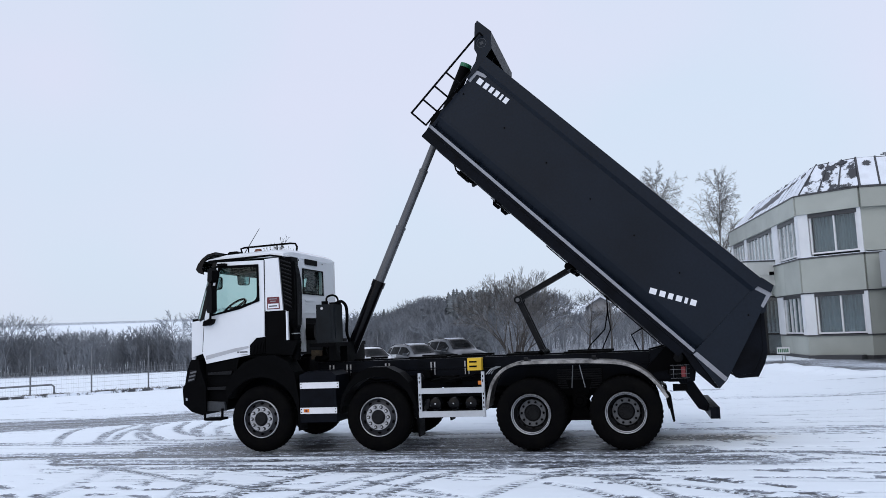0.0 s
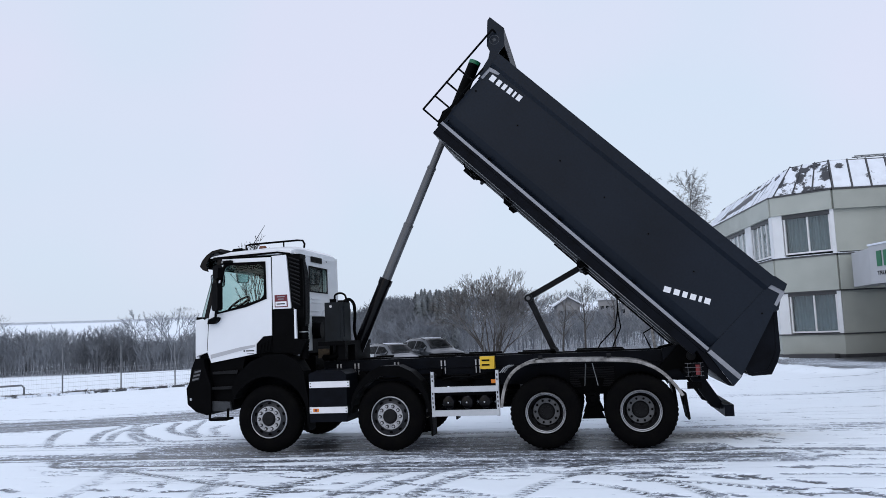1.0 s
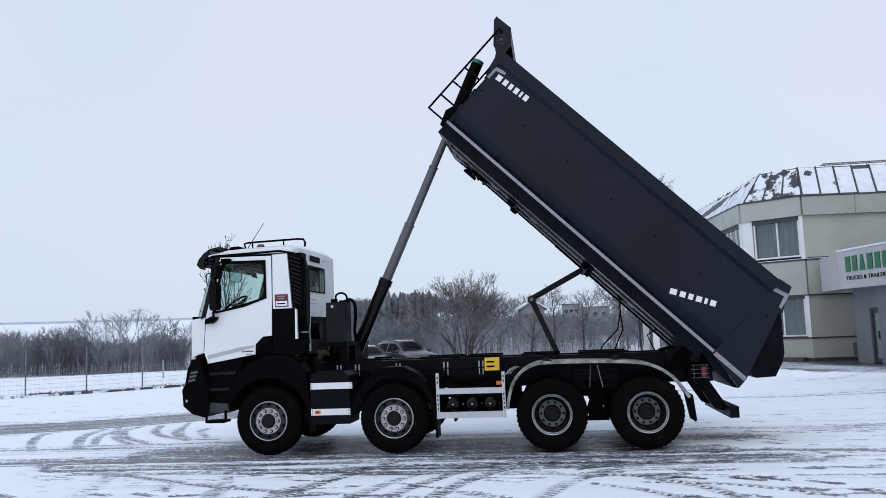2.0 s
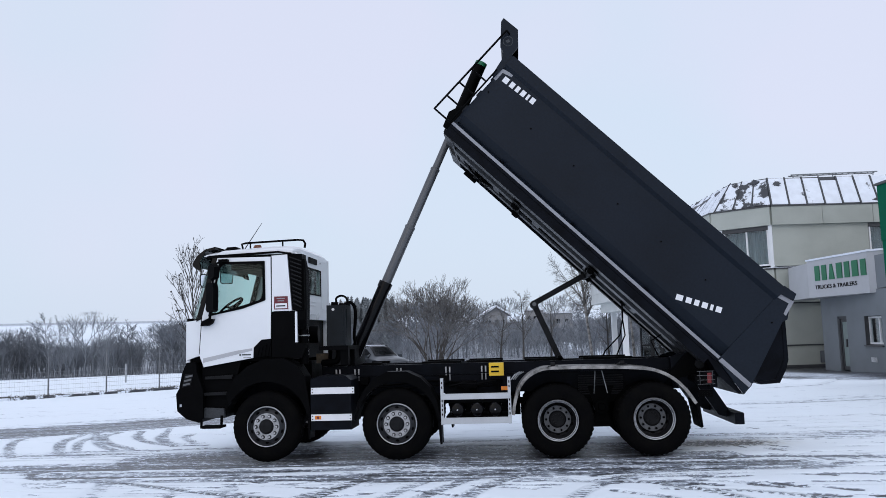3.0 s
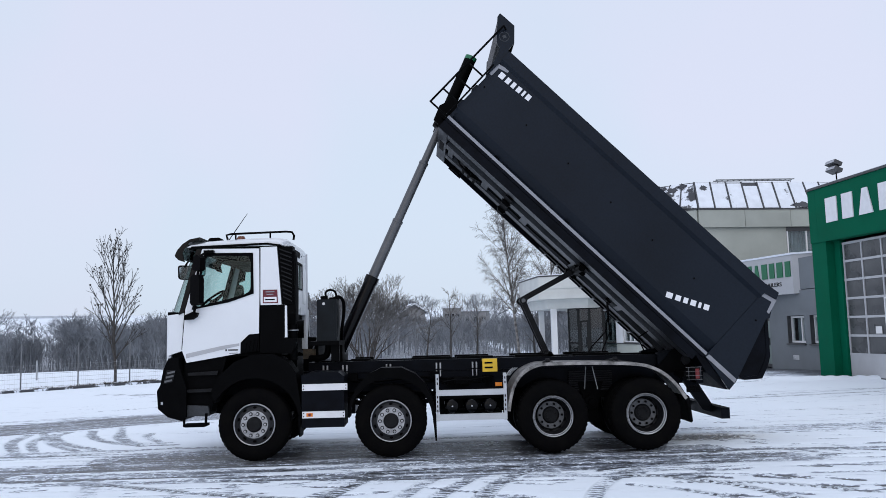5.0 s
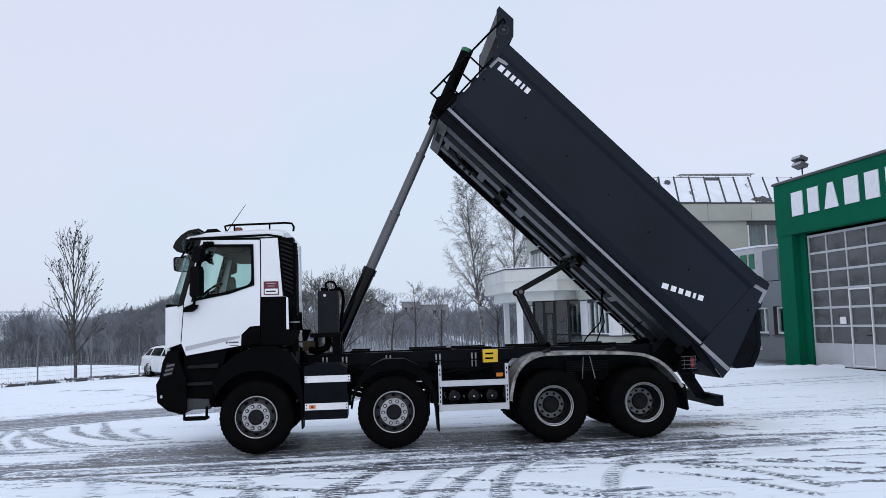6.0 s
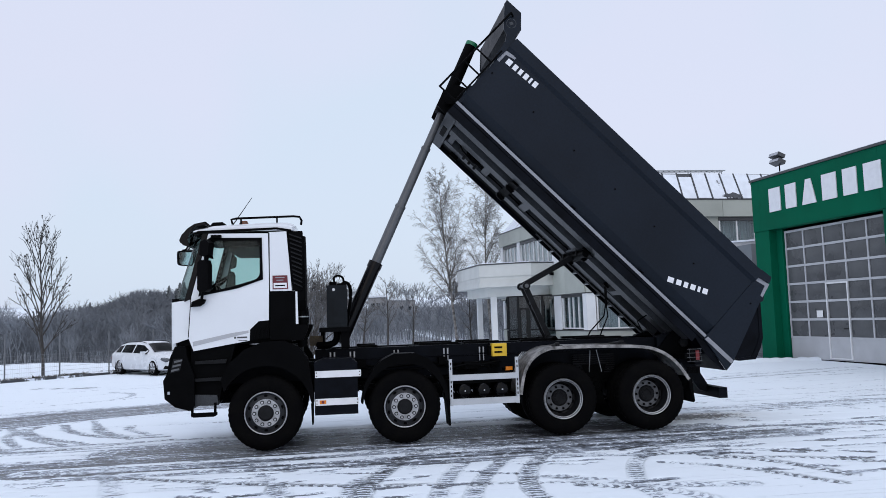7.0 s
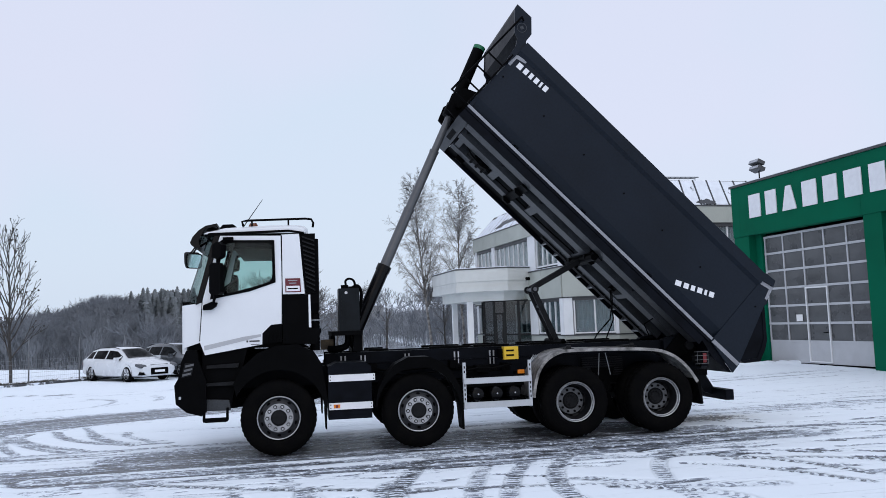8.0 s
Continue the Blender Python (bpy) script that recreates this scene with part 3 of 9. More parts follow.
slush = np.maximum(slush, np.maximum(far_fields * 0.62, hedges * 0.6 * (1 - smooth01(-22, -16, A_)) * (0.6 + 0.6 * grain)))
# the swept apron before the office and the annex, behind a low bank of cleared snow
bank_x = np.interp(Y, (22.4, 23.4, 24.8, 27.4, 33.0, 36.0), (13.0, 8.6, 6.7, 5.7, 5.0, 4.6)) + 0.18 * np.sin(Y * 2.1) + 0.10 * np.sin(Y * 5.3 + 1.0)
over = np.where((Y > 21.5) & (bank_x < 10.5), X - bank_x, -9.0)
inside = smooth01(0.05, 0.5, over) * (1 - smooth01(36.5, 38.5, Y)) * (1 - smooth01(30, 40, X))
strip = inside * (0.48 + 0.16 * grain + 0.34 * np.exp(-((over - 1.5 + 0.3 * grain) / 0.45) ** 2) + 0.5 * smooth01(8.6, 10.0, X) + 0.2 * smooth01(32.5, 35, Y))
slush = np.maximum(slush * (1 - 0.7 * np.exp(-(over / 0.9) ** 2)), strip)
# litter and dead grass on the verge between kerb and fence
o_, s_ = (X + 22.3) * 0.747 - (Y - 33.6) * 0.665, (X + 22.3) * 0.665 + (Y - 33.6) * 0.747
verge = np.exp(-((o_ - 0.5) / 0.9) ** 2) * smooth01(-30, -22, s_) * (1 - smooth01(14, 17, s_))
slush = np.maximum(slush, verge * (0.56 + 0.3 * grain))
dirt = np.maximum(dirt, verge * 0.3)
snow_depth = (0.018 - 0.018 * np.clip(np.maximum(slush * 1.25, press * 0.9), 0, 1) + 0.006 * grain) * near
snow_depth += 0.13 * np.exp(-(over / 0.42) ** 2) * (1 - smooth01(31, 34, Y)) * (1 + 0.7 * grain)
H = land + snow_depth - 0.022 * near
nx, ny = len(GX), len(GY)
idx = np.arange(nx * ny).reshape(ny, nx)
quads = np.stack([idx[:-1, :-1], idx[:-1, 1:], idx[1:, 1:], idx[1:, :-1]], -1).reshape(-1, 4)


def numpy_mesh(name, verts, faces):
    """A mesh from arrays; faces is a list of arrays, one for each number of corners."""
    me = bpy.data.meshes.new(name)
    verts = np.asarray(verts, np.float32)
    me.vertices.add(len(verts))
    me.vertices.foreach_set("co", verts.ravel())
    loops = np.concatenate([np.asarray(f).ravel() for f in faces]).astype(np.int32)
    sizes = np.concatenate([np.full(len(f), np.asarray(f).shape[1]) for f in faces])
    me.loops.add(len(loops))
    me.loops.foreach_set("vertex_index", loops)
    me.polygons.add(len(sizes))
    me.polygons.foreach_set("loop_start", np.concatenate([[0], np.cumsum(sizes)[:-1]]).astype(np.int32))
    me.update(calc_edges=True)
    me.validate()
    return me


g_me = numpy_mesh("ground", np.stack([X, Y, H], -1).reshape(-1, 3), [quads])
for key, values in (("slush", slush), ("soil", np.clip(dirt, 0, 1)), ("tread", tread_at), ("run", run_at), ("off", off_at)):
    at = g_me.attributes.new(key, "FLOAT", "POINT")
    at.data.foreach_set("value", values.ravel().astype(np.float32))
g_me.polygons.foreach_set("use_smooth", np.ones(len(quads), bool))
ground = tagged(new("ground", g_me), "snow-covered yard with wheel tracks and grey slush", "ground", kind="structure")

gm = bpy.data.materials.new("snow_and_slush")
gm.use_nodes = True
gt = gm.node_tree
gn, gl = gt.nodes, gt.links
gb = gn["Principled BSDF"]
g_co = gn.new("ShaderNodeTexCoord")


def g_noise(scale, detail, stretch=(1, 1, 1)):
    mp = gn.new("ShaderNodeMapping")
    mp.inputs["Scale"].default_value = stretch
    gl.new(g_co.outputs["Object"], mp.inputs["Vector"])
    q = gn.new("ShaderNodeTexNoise")
    q.inputs["Scale"].default_value, q.inputs["Detail"].default_value = scale, detail
    q.inputs["Roughness"].default_value = 0.65
    gl.new(mp.outputs[0], q.inputs["Vector"])
    return q.outputs["Fac"]


def g_math(op, a, b):
    q = gn.new("ShaderNodeMath")
    q.operation = op
    for i, v in enumerate((a, b)):
        if isinstance(v, (int, float)):
            q.inputs[i].default_value = v
        else:
            gl.new(v, q.inputs[i])
    return q.outputs[0]


g_at = gn.new("ShaderNodeAttribute")
g_at.attribute_name = "slush"
g_soil = gn.new("ShaderNodeAttribute")
g_soil.attribute_name = "soil"
n_fine, n_mid, n_long, n_hair = g_noise(26, 6, (0.7, 1, 1)), g_noise(5.0, 5), g_noise(1.1, 6, (0.30, 3.2, 1)), g_noise(3.2, 5, (0.14, 4.5, 1))
wob = g_math("ADD", g_math("MULTIPLY", g_math("SUBTRACT", n_fine, 0.5), 0.85), g_math("MULTIPLY", g_math("SUBTRACT", n_mid, 0.5), 1.15))
wob = g_math("ADD", wob, g_math("MULTIPLY", g_math("SUBTRACT", n_long, 0.5), 0.8))
wob = g_math("ADD", wob, g_math("MULTIPLY", g_math("SUBTRACT", n_hair, 0.5), 1.3))
amount = g_math("MINIMUM", g_math("ADD", g_math("MULTIPLY", g_at.outputs["Fac"], 2.2), 0.28), 1.0)
level = g_math("ADD", g_at.outputs["Fac"], g_math("MULTIPLY", wob, amount))


def g_read(key):
    q = gn.new("ShaderNodeAttribute")
    q.attribute_name = key
    return q.outputs["Fac"]


# the lugs of the tyres: slanting bars in two rows
lug = g_math("SINE", g_math("ADD", g_math("MULTIPLY", g_read("run"), 2 * math.pi / 0.11), g_math("MULTIPLY", g_read("off"), 34.0)), 0.0)
lug = g_math("MAXIMUM", g_math("MINIMUM", g_math("MULTIPLY", lug, 2.2), 1.0), -1.0)
level = g_math("ADD", level, g_math("MULTIPLY", g_math("MULTIPLY", lug, g_read("tread")), 0.30))
# clods of clean snow thrown over the slush
g_clod = gn.new("ShaderNodeMapRange")
g_clod.inputs[1].default_value, g_clod.inputs[2].default_value = 0.565, 0.59
gl.new(g_noise(21, 3, (0.75, 1, 1)), g_clod.inputs[0])
level = g_math("SUBTRACT", level, g_math("MULTIPLY", g_clod.outputs[0], g_math("MINIMUM", g_math("MULTIPLY", g_at.outputs["Fac"], 1.2), 0.42)))
# small grey marks where the thin snow is broken
g_speck = gn.new("ShaderNodeMapRange")
g_speck.inputs[1].default_value, g_speck.inputs[2].default_value = 0.655, 0.70
gl.new(g_noise(7.5, 4, (0.55, 1.3, 1)), g_speck.inputs[0])
level = g_math("ADD", level, g_math("MULTIPLY", g_speck.outputs[0], 0.42))
# hairlines drawn by tyres over the whole yard
g_hair = gn.new("ShaderNodeMapRange")
g_hair.inputs[1].default_value, g_hair.inputs[2].default_value = 0.585, 0.66
gl.new(g_noise(2.1, 6, (0.10, 6.5, 1)), g_hair.inputs[0])
level = g_math("ADD", level, g_math("MULTIPLY", g_hair.outputs[0], 0.40))
g_ramp = gn.new("ShaderNodeValToRGB")
el = g_ramp.color_ramp.elements
el[0].position, el[0].color = 0.34, (0.86, 0.925, 1.0, 1)
el[1].position, el[1].color = 1.0, (0.040, 0.040, 0.043, 1)
for pos, c in ((0.43, (0.57, 0.625, 0.72)), (0.54, (0.35, 0.392, 0.465)), (0.78, (0.135, 0.150, 0.182))):
    e = el.new(pos)
    e.color = (*c, 1)
gl.new(level, g_ramp.inputs[0])
g_mix = gn.new("ShaderNodeMix")
g_mix.data_type, g_mix.blend_type = "RGBA", "MULTIPLY"
g_mix.inputs[7].default_value = (0.60, 0.46, 0.28, 1)
gl.new(g_math("MULTIPLY", g_soil.outputs["Fac"], 0.9), g_mix.inputs[0])
gl.new(g_ramp.outputs[0], g_mix.inputs[6])
gl.new(g_mix.outputs[2], gb.inputs["Base Color"])
g_rough = gn.new("ShaderNodeMapRange")
g_rough.inputs[1].default_value, g_rough.inputs[2].default_value = 0.3, 0.9
g_rough.inputs[3].default_value, g_rough.inputs[4].default_value = 0.75, 0.36
gl.new(level, g_rough.inputs[0])
gl.new(g_rough.outputs[0], gb.inputs["Roughness"])
g_bump = gn.new("ShaderNodeBump")
g_bump.inputs["Strength"].default_value, g_bump.inputs["Distance"].default_value = 0.8, 0.014
g_h = g_math("SUBTRACT", g_math("MULTIPLY", n_fine, 0.5), g_math("MULTIPLY", level, 1.1))
gl.new(g_h, g_bump.inputs["Height"])
gl.new(g_bump.outputs[0], gb.inputs["Normal"])
g_me.materials.append(gm)


# ---- bare trees ----
def grow(segs, rng, p, d, length, r, lev, plan):
    """Adds a limb and its side limbs: plan holds, level by level, pieces, side limbs a piece, angle, length ratio, wander, lift."""
    n, kids, angle, ratio, wander, lift = plan[lev]
    for i in range(n):
        d = (d + Vector((rng.gauss(0, wander), rng.gauss(0, wander), rng.gauss(0, wander) + lift))).normalized()
        q = p + d * (length / n)
        ra, rb = r * (1 - 0.85 * i / n), r * (1 - 0.85 * (i + 1) / n)
        segs.append((p, q, ra, rb, lev))
        if lev + 1 < len(plan) and (lev > 0 or i >= n * 0.22):
            for _ in range(kids):
                turn = rng.uniform(0, 2 * math.pi)
                side = d.orthogonal().normalized()
                side = Matrix.Rotation(turn, 3, d) @ side
                a = radians(angle * rng.uniform(0.7, 1.25))
                cd = d * math.cos(a) + side * math.sin(a)
                fade = 0.30 + 0.80 * math.sin(math.pi * min(1.0, 0.14 + 0.86 * i / n)) if lev == 0 else 1 - 0.35 * i / n
                grow(segs, rng, p.lerp(q, rng.random()), cd.normalized(), length * ratio * fade * rng.uniform(0.7, 1.15), rb * 0.55, lev + 1, plan)
        p = q
    return segs


def fork(segs, rng, p, d, length, r, lev, levels, spread, lift=0.10, twigs=0):
    """A limb that parts again and again; all ways to a tip are about as long, so the crown rounds off."""
    for i in range(2):
        d = (d + Vector((rng.gauss(0, 0.07), rng.gauss(0, 0.07), rng.gauss(0, 0.05) + lift * 0.5))).normalized()
        q = p + d * (length / 2)
        segs.append((p, q, r * (1 - 0.15 * i), r * (0.85 - 0.15 * i), lev))
        if twigs and lev >= levels - 2:
            for _ in range(twigs):
                side = Matrix.Rotation(rng.uniform(0, 6.283), 3, d) @ d.orthogonal().normalized()
                e = (d * 0.85 + side * 0.55 + Vector((0, 0, 0.1))).normalized()
                a = p.lerp(q, rng.random())
                segs.append((a, a + e * length * rng.uniform(0.3, 0.6), r * 0.4, r * 0.15, lev + 1))
        p = q
    if lev + 1 >= levels:
        return segs
    n, turn = (3 if rng.random() < 0.35 else 2), rng.uniform(0, 6.283)
    for k in range(n):
        side = Matrix.Rotation(turn + 6.283 * k / n + rng.uniform(-0.4, 0.4), 3, d) @ d.orthogonal().normalized()
        a = radians(spread * rng.uniform(0.55, 1.3))
        fork(segs, rng, p, (d * math.cos(a) + side * math.sin(a)).normalized(), length * rng.uniform(0.70, 0.88), r * (0.70 if n == 2 else 0.6), lev + 1, levels, spread, lift, twigs)
    return segs


def seg_arrays(segs, sides=(6, 4, 3, 2), rmin=0.004):
    """Verts and quads of the limbs; two sides means a narrow blade, for twigs far off."""
    vs, fs = [], []
    for p, q, ra, rb, lev in segs:
        d = (q - p)
        if d.length < 1e-6:
            continue
        d = d.normalized()
        u = d.orthogonal().normalized()
        w = d.cross(u)
        k = sides[min(lev, len(sides) - 1)]
        b = len(vs)
        for c, r in ((p, max(ra, rmin)), (q, max(rb, rmin))):
            for i in range(k):
                t = 2 * math.pi * i / k
                vs.append(c + u * (r * math.cos(t)) + w * (r * math.sin(t)))
        if k == 2:
            fs.append((b, b + 1, b + 3, b + 2))
        else:
            for i in range(k):
                j = (i + 1) % k
                fs.append((b + i, b + j, b + k + j, b + k + i))
    return np.array([tuple(v) for v in vs]), np.array(fs)


def spruce_arrays(rng, h):
    """A conifer: a stem and drooping tiers of boughs, each a ragged fan of blades."""
    vs, fs = [], []

    def quad(a, b, c, e):
        i = len(vs)
        vs.extend((a, b, c, e))
        fs.append((i, i + 1, i + 2, i + 3))

    for k in range(3):
        a, b = 2.1 * k, 2.1 * (k + 1)
        quad((0.015 * math.cos(a), 0.015 * math.sin(a), 0), (0.015 * math.cos(b), 0.015 * math.sin(b), 0), (0, 0, h), (0, 0.002, h))
    z = h * 0.08
    while z < h:
        reach = (1 - z / h) ** 0.75 * h * 0.21 * rng.uniform(0.7, 1.2) + 0.015
        for _ in range(24):
            a = rng.uniform(0, 6.283)
            rr = reach * rng.uniform(0.65, 1.1)
            w = 0.10 * rr + 0.012
            dx, dy = math.cos(a), math.sin(a)
            drop = rr * rng.uniform(0.25, 0.85)
            quad((0, 0, z + 0.02), (dx * rr * 0.6 - dy * w, dy * rr * 0.6 + dx * w, z - drop * 0.4), (dx * rr, dy * rr, z - drop), (dx * rr * 0.6 + dy * w, dy * rr * 0.6 - dx * w, z - drop * 0.45 - 0.02))
        z += h * 0.032
    return np.array(vs), np.array(fs)


def scatter(name, templates, places, material, label, category):
    """Many far trees joined into one object."""
    vv, ff, base = [], [], 0
    for k, x, y, s, turn in places:
        v, f = templates[k]
        c, sn = math.cos(turn), math.sin(turn)
        z = float(lie(x, y))
        w = np.stack([(v[:, 0] * c - v[:, 1] * sn) * s + x, (v[:, 0] * sn + v[:, 1] * c) * s + y, v[:, 2] * s + z - 0.05], -1)
        vv.append(w)
        ff.append(f + base)
        base += len(v)
    me = numpy_mesh(name, np.concatenate(vv), [np.concatenate(ff)])
    me.materials.append(material)
    return tagged(new(name, me), label, category, kind="stuff")


FAR_SLIM = [(8, 3, 40, 0.30, 0.03, 0.03), (4, 2, 32, 0.40, 0.06, 0.08), (2, 2, 34, 0.55, 0.08, 0.04), (1, 0, 30, 0.4, 0.1, 0.0)]
wood_kinds = []
for k in range(6):
    rng = random.Random(100 + k)
    if k % 2:
        segs = fork([], rng, Vector((0, 0, 0)), Vector((0, 0, 1)), 2.0, 0.11, 0, 6, 28, 0.10, 1)
    else:
        segs = grow([], rng, Vector((0, 0, 0)), Vector((0, 0, 1)), 7.0, 0.09, 0, FAR_SLIM)
    top = max(s[1].z for s in segs)
    v, f = seg_arrays(segs, (4, 3, 2, 2), 0.013)
    wood_kinds.append((v / top, f))
sapling_kinds = []
for k in range(4):
    rng = random.Random(140 + k)
    segs = []
    for _ in range(3):
        fork(segs, rng, Vector((rng.uniform(-0.9, 0.9), rng.uniform(-0.9, 0.9), 0)), Vector((rng.uniform(-0.2, 0.2), rng.uniform(-0.2, 0.2), 1)).normalized(), rng.uniform(0.8, 1.3), 0.03, 0, 4, 24, 0.15, 0)
    v, f = seg_arrays(segs, (2, 2, 2, 2), 0.012)
    sapling_kinds.append((v / max(s[1].z for s in segs), f))
for k in range(3):   # lighter ones for far off
    rng = random.Random(170 + k)
    segs = fork([], rng, Vector((0, 0, 0)), Vector((0, 0, 1)), 2.2, 0.12, 0, 5, 30, 0.10, 2)
    top = max(s[1].z for s in segs)
    v, f = seg_arrays(segs, (3, 2, 2, 2), 0.02)
    wood_kinds.append((v / top, f))
rnd = random.Random(9)


def polar(az, r):
    return -2.5 + r * math.sin(radians(az)), r * math.cos(radians(az))


spots, thin, brook = [], [], []
for _ in range(1150):   # the belt along the brook: a low, even mass, with a gap where the fields show
    az = rnd.uniform(-57, -10)
    r = float(woods_edge(az)) + 1.5 + 46 * rnd.random() ** 1.3
    x, y = polar(az, r)
    if az < -25.4:
        tall = 0.0455 * r * rnd.uniform(0.72, 1.08) * (1 + 0.05 * math.sin(az * 1.3) + 0.04 * math.sin(az * 3.1))
        brook.append((rnd.choice((0, 2, 4, 0, 2, 4, 1, 3)), x, y, tall * (0.84 if az > -32 else 1.0), rnd.uniform(0, 6.28)))
    elif az > -24.7 and not -13.9 < az < -12.7 and rnd.random() < 0.62:
        brook.append((rnd.randrange(6), x, y, rnd.uniform(5.0, 7.0) * (1 + 0.12 * math.sin(az * 1.3 + 0.4)), rnd.uniform(0, 6.28)))
# the single tall trees that stand out of it, by their direction
for az, share, kind in ((-42.6, 0.066, 1), (-41.4, 0.070, 3), (-40.6, 0.073, 5), (-39.8, 0.068, 1), (-39.0, 0.060, 0), (-34.4, 0.053, 4), (-33.6, 0.055, 2), (-33.0, 0.053, 4), (-31.6, 0.068, 2), (-31.1, 0.074, 4), (-30.4, 0.071, 0), (-29.6, 0.072, 2), (-28.9, 0.076, 5), (-28.4, 0.072, 3), (-27.5, 0.069, 4), (-27.0, 0.062, 2), (-26.3, 0.066, 0), (-26.0, 0.062, 4), (-24.3, 0.058, 1), (-23.8, 0.066, 5), (-23.2, 0.064, 3)):
    x, y = polar(az, float(woods_edge(az)) + rnd.uniform(0.5, 4.0))
    brook.append((kind, x, y, share * math.hypot(x + 2.5, y), rnd.uniform(0, 6.28)))
for _ in range(900):   # the wooded hillside
    az = rnd.uniform(-23, 17)
    r = float(woods_edge(az)) + 2 + 205 * rnd.random() ** 1.1
    x, y = polar(az, r)
    low = 0.62 if -5 < x / y * 57.3 < 7 and rnd.random() < 0.85 else 1.0
    if low < 1 and r > 102:
        continue
    spots.append((rnd.randrange(6) if r < 125 else 6 + rnd.randrange(3), x, y, low * rnd.uniform(3.4, 5.2) if r < 125 else rnd.uniform(5.2, 7.4), rnd.uniform(0, 6.28)))
for _ in range(330):   # a wooded rise behind the parked cars
    az = rnd.uniform(-19.0, -9.5)
    r = rnd.uniform(112, 185)
    rise = min(1.0, 0.55 + 0.12 * (az + 19.0))
    spots.append((6 + rnd.randrange(3), *polar(az, r), rise * rnd.uniform(5.0, 7.2) * (1 + 0.08 * math.sin(az * 1.7)), rnd.uniform(0, 6.28)))
for _ in range(2200):   # saplings and undergrowth
    q = rnd.random()
    if q < 0.62:
        az = rnd.uniform(-57, -10)
        x, y = polar(az, float(woods_edge(az)) + rnd.uniform(-2, 40))
        if not -25.5 < az < -24.8:
            thin.append((rnd.randrange(4), x, y, rnd.uniform(2.6, 4.4), rnd.uniform(0, 6.28)))
    else:
        r = rnd.uniform(57, 170)
        az = rnd.uniform(-12, 17)
        r = float(woods_edge(az)) + rnd.uniform(-2, 110)
        x, y = polar(az, r)
        thin.append((rnd.randrange(4), x, y, rnd.uniform(1.4, 3.2), rnd.uniform(0, 6.28)))
for _ in range(10):    # odd trees on the far fields
    x, y = polar(rnd.uniform(-50, -22), rnd.uniform(380, 480))
    spots.append((rnd.randrange(6), x, y, rnd.uniform(3, 6), rnd.uniform(0, 6.28)))
for daz in (-0.35, 0.0, 0.3):
    spots.append((1, *polar(-28.8 + daz, 640), 9.0, daz * 5))
edge_spots = []
for _ in range(300):   # the near edge of the hillside woods
    az = rnd.uniform(-7, 14)
    r = rnd.uniform(60, 100)
    edge_spots.append((rnd.choice((0, 2, 4, 6, 7, 8)), *polar(az, r), rnd.uniform(2.3, 3.6) * r / 80, rnd.uniform(0, 6.28)))
scatter("wood_edge_trees", wood_kinds, edge_spots, M_EDGEWOOD, "haze-pale leafless trees at the wood's edge", "woods")
scatter("bare_woods", wood_kinds, spots, M_WOODS, "haze-pale leafless woods on the snowy valley side", "woods")
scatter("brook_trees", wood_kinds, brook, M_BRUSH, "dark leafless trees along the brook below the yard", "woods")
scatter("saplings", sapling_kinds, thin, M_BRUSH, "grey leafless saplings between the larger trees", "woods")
spruces = [spruce_arrays(random.Random(40 + k), 1.0) for k in range(4)]
spots = []
for _ in range(110):
    if rnd.random() < 0.8:
        az, r = -10.1 + max(-1.7, min(1.7, rnd.gauss(0, 1.0))), rnd.uniform(104, 126)
        tall = rnd.uniform(6.6, 8.6)
    else:
        az, r = rnd.uniform(-20, -9), rnd.uniform(140, 225)
        tall = rnd.uniform(4.2, 7.6)
    spots.append((rnd.randrange(4), *polar(az, r), tall, rnd.uniform(0, 6.28)))
scatter("spruce_stand", spruces, spots, M_SPRUCE, "haze-greyed spruces among the bare woods", "woods")


# ---- office building: corner block with a mansard roof ----
def wall_frame(p0, p1):
    """Maps (along, out, up) of an upright wall from p0 to p1 to the world; out points to the right of the way."""
    d = Vector((p1[0] - p0[0], p1[1] - p0[1], 0)).normalized()
    n = Vector((d.y, -d.x, 0))
    m = Matrix.Identity(4)
    for i, c in enumerate((d, n, Vector((0, 0, 1)))):
        for j in range(3):
            m[j][i] = c[j]
    m.translation = Vector((p0[0], p0[1], 0))
    return m


def length2(p, q):
    return math.hypot(q[0] - p[0], q[1] - p[1])


OA, OB, OC, OR = (9.75, 36.6), (7.56, 38.2), (6.25, 52.0), (21.0, 37.65)
office = thing("office_building", (12, 44, 0), "grey panel-clad two-storey office with a snowy mansard roof", "building", kind="structure")


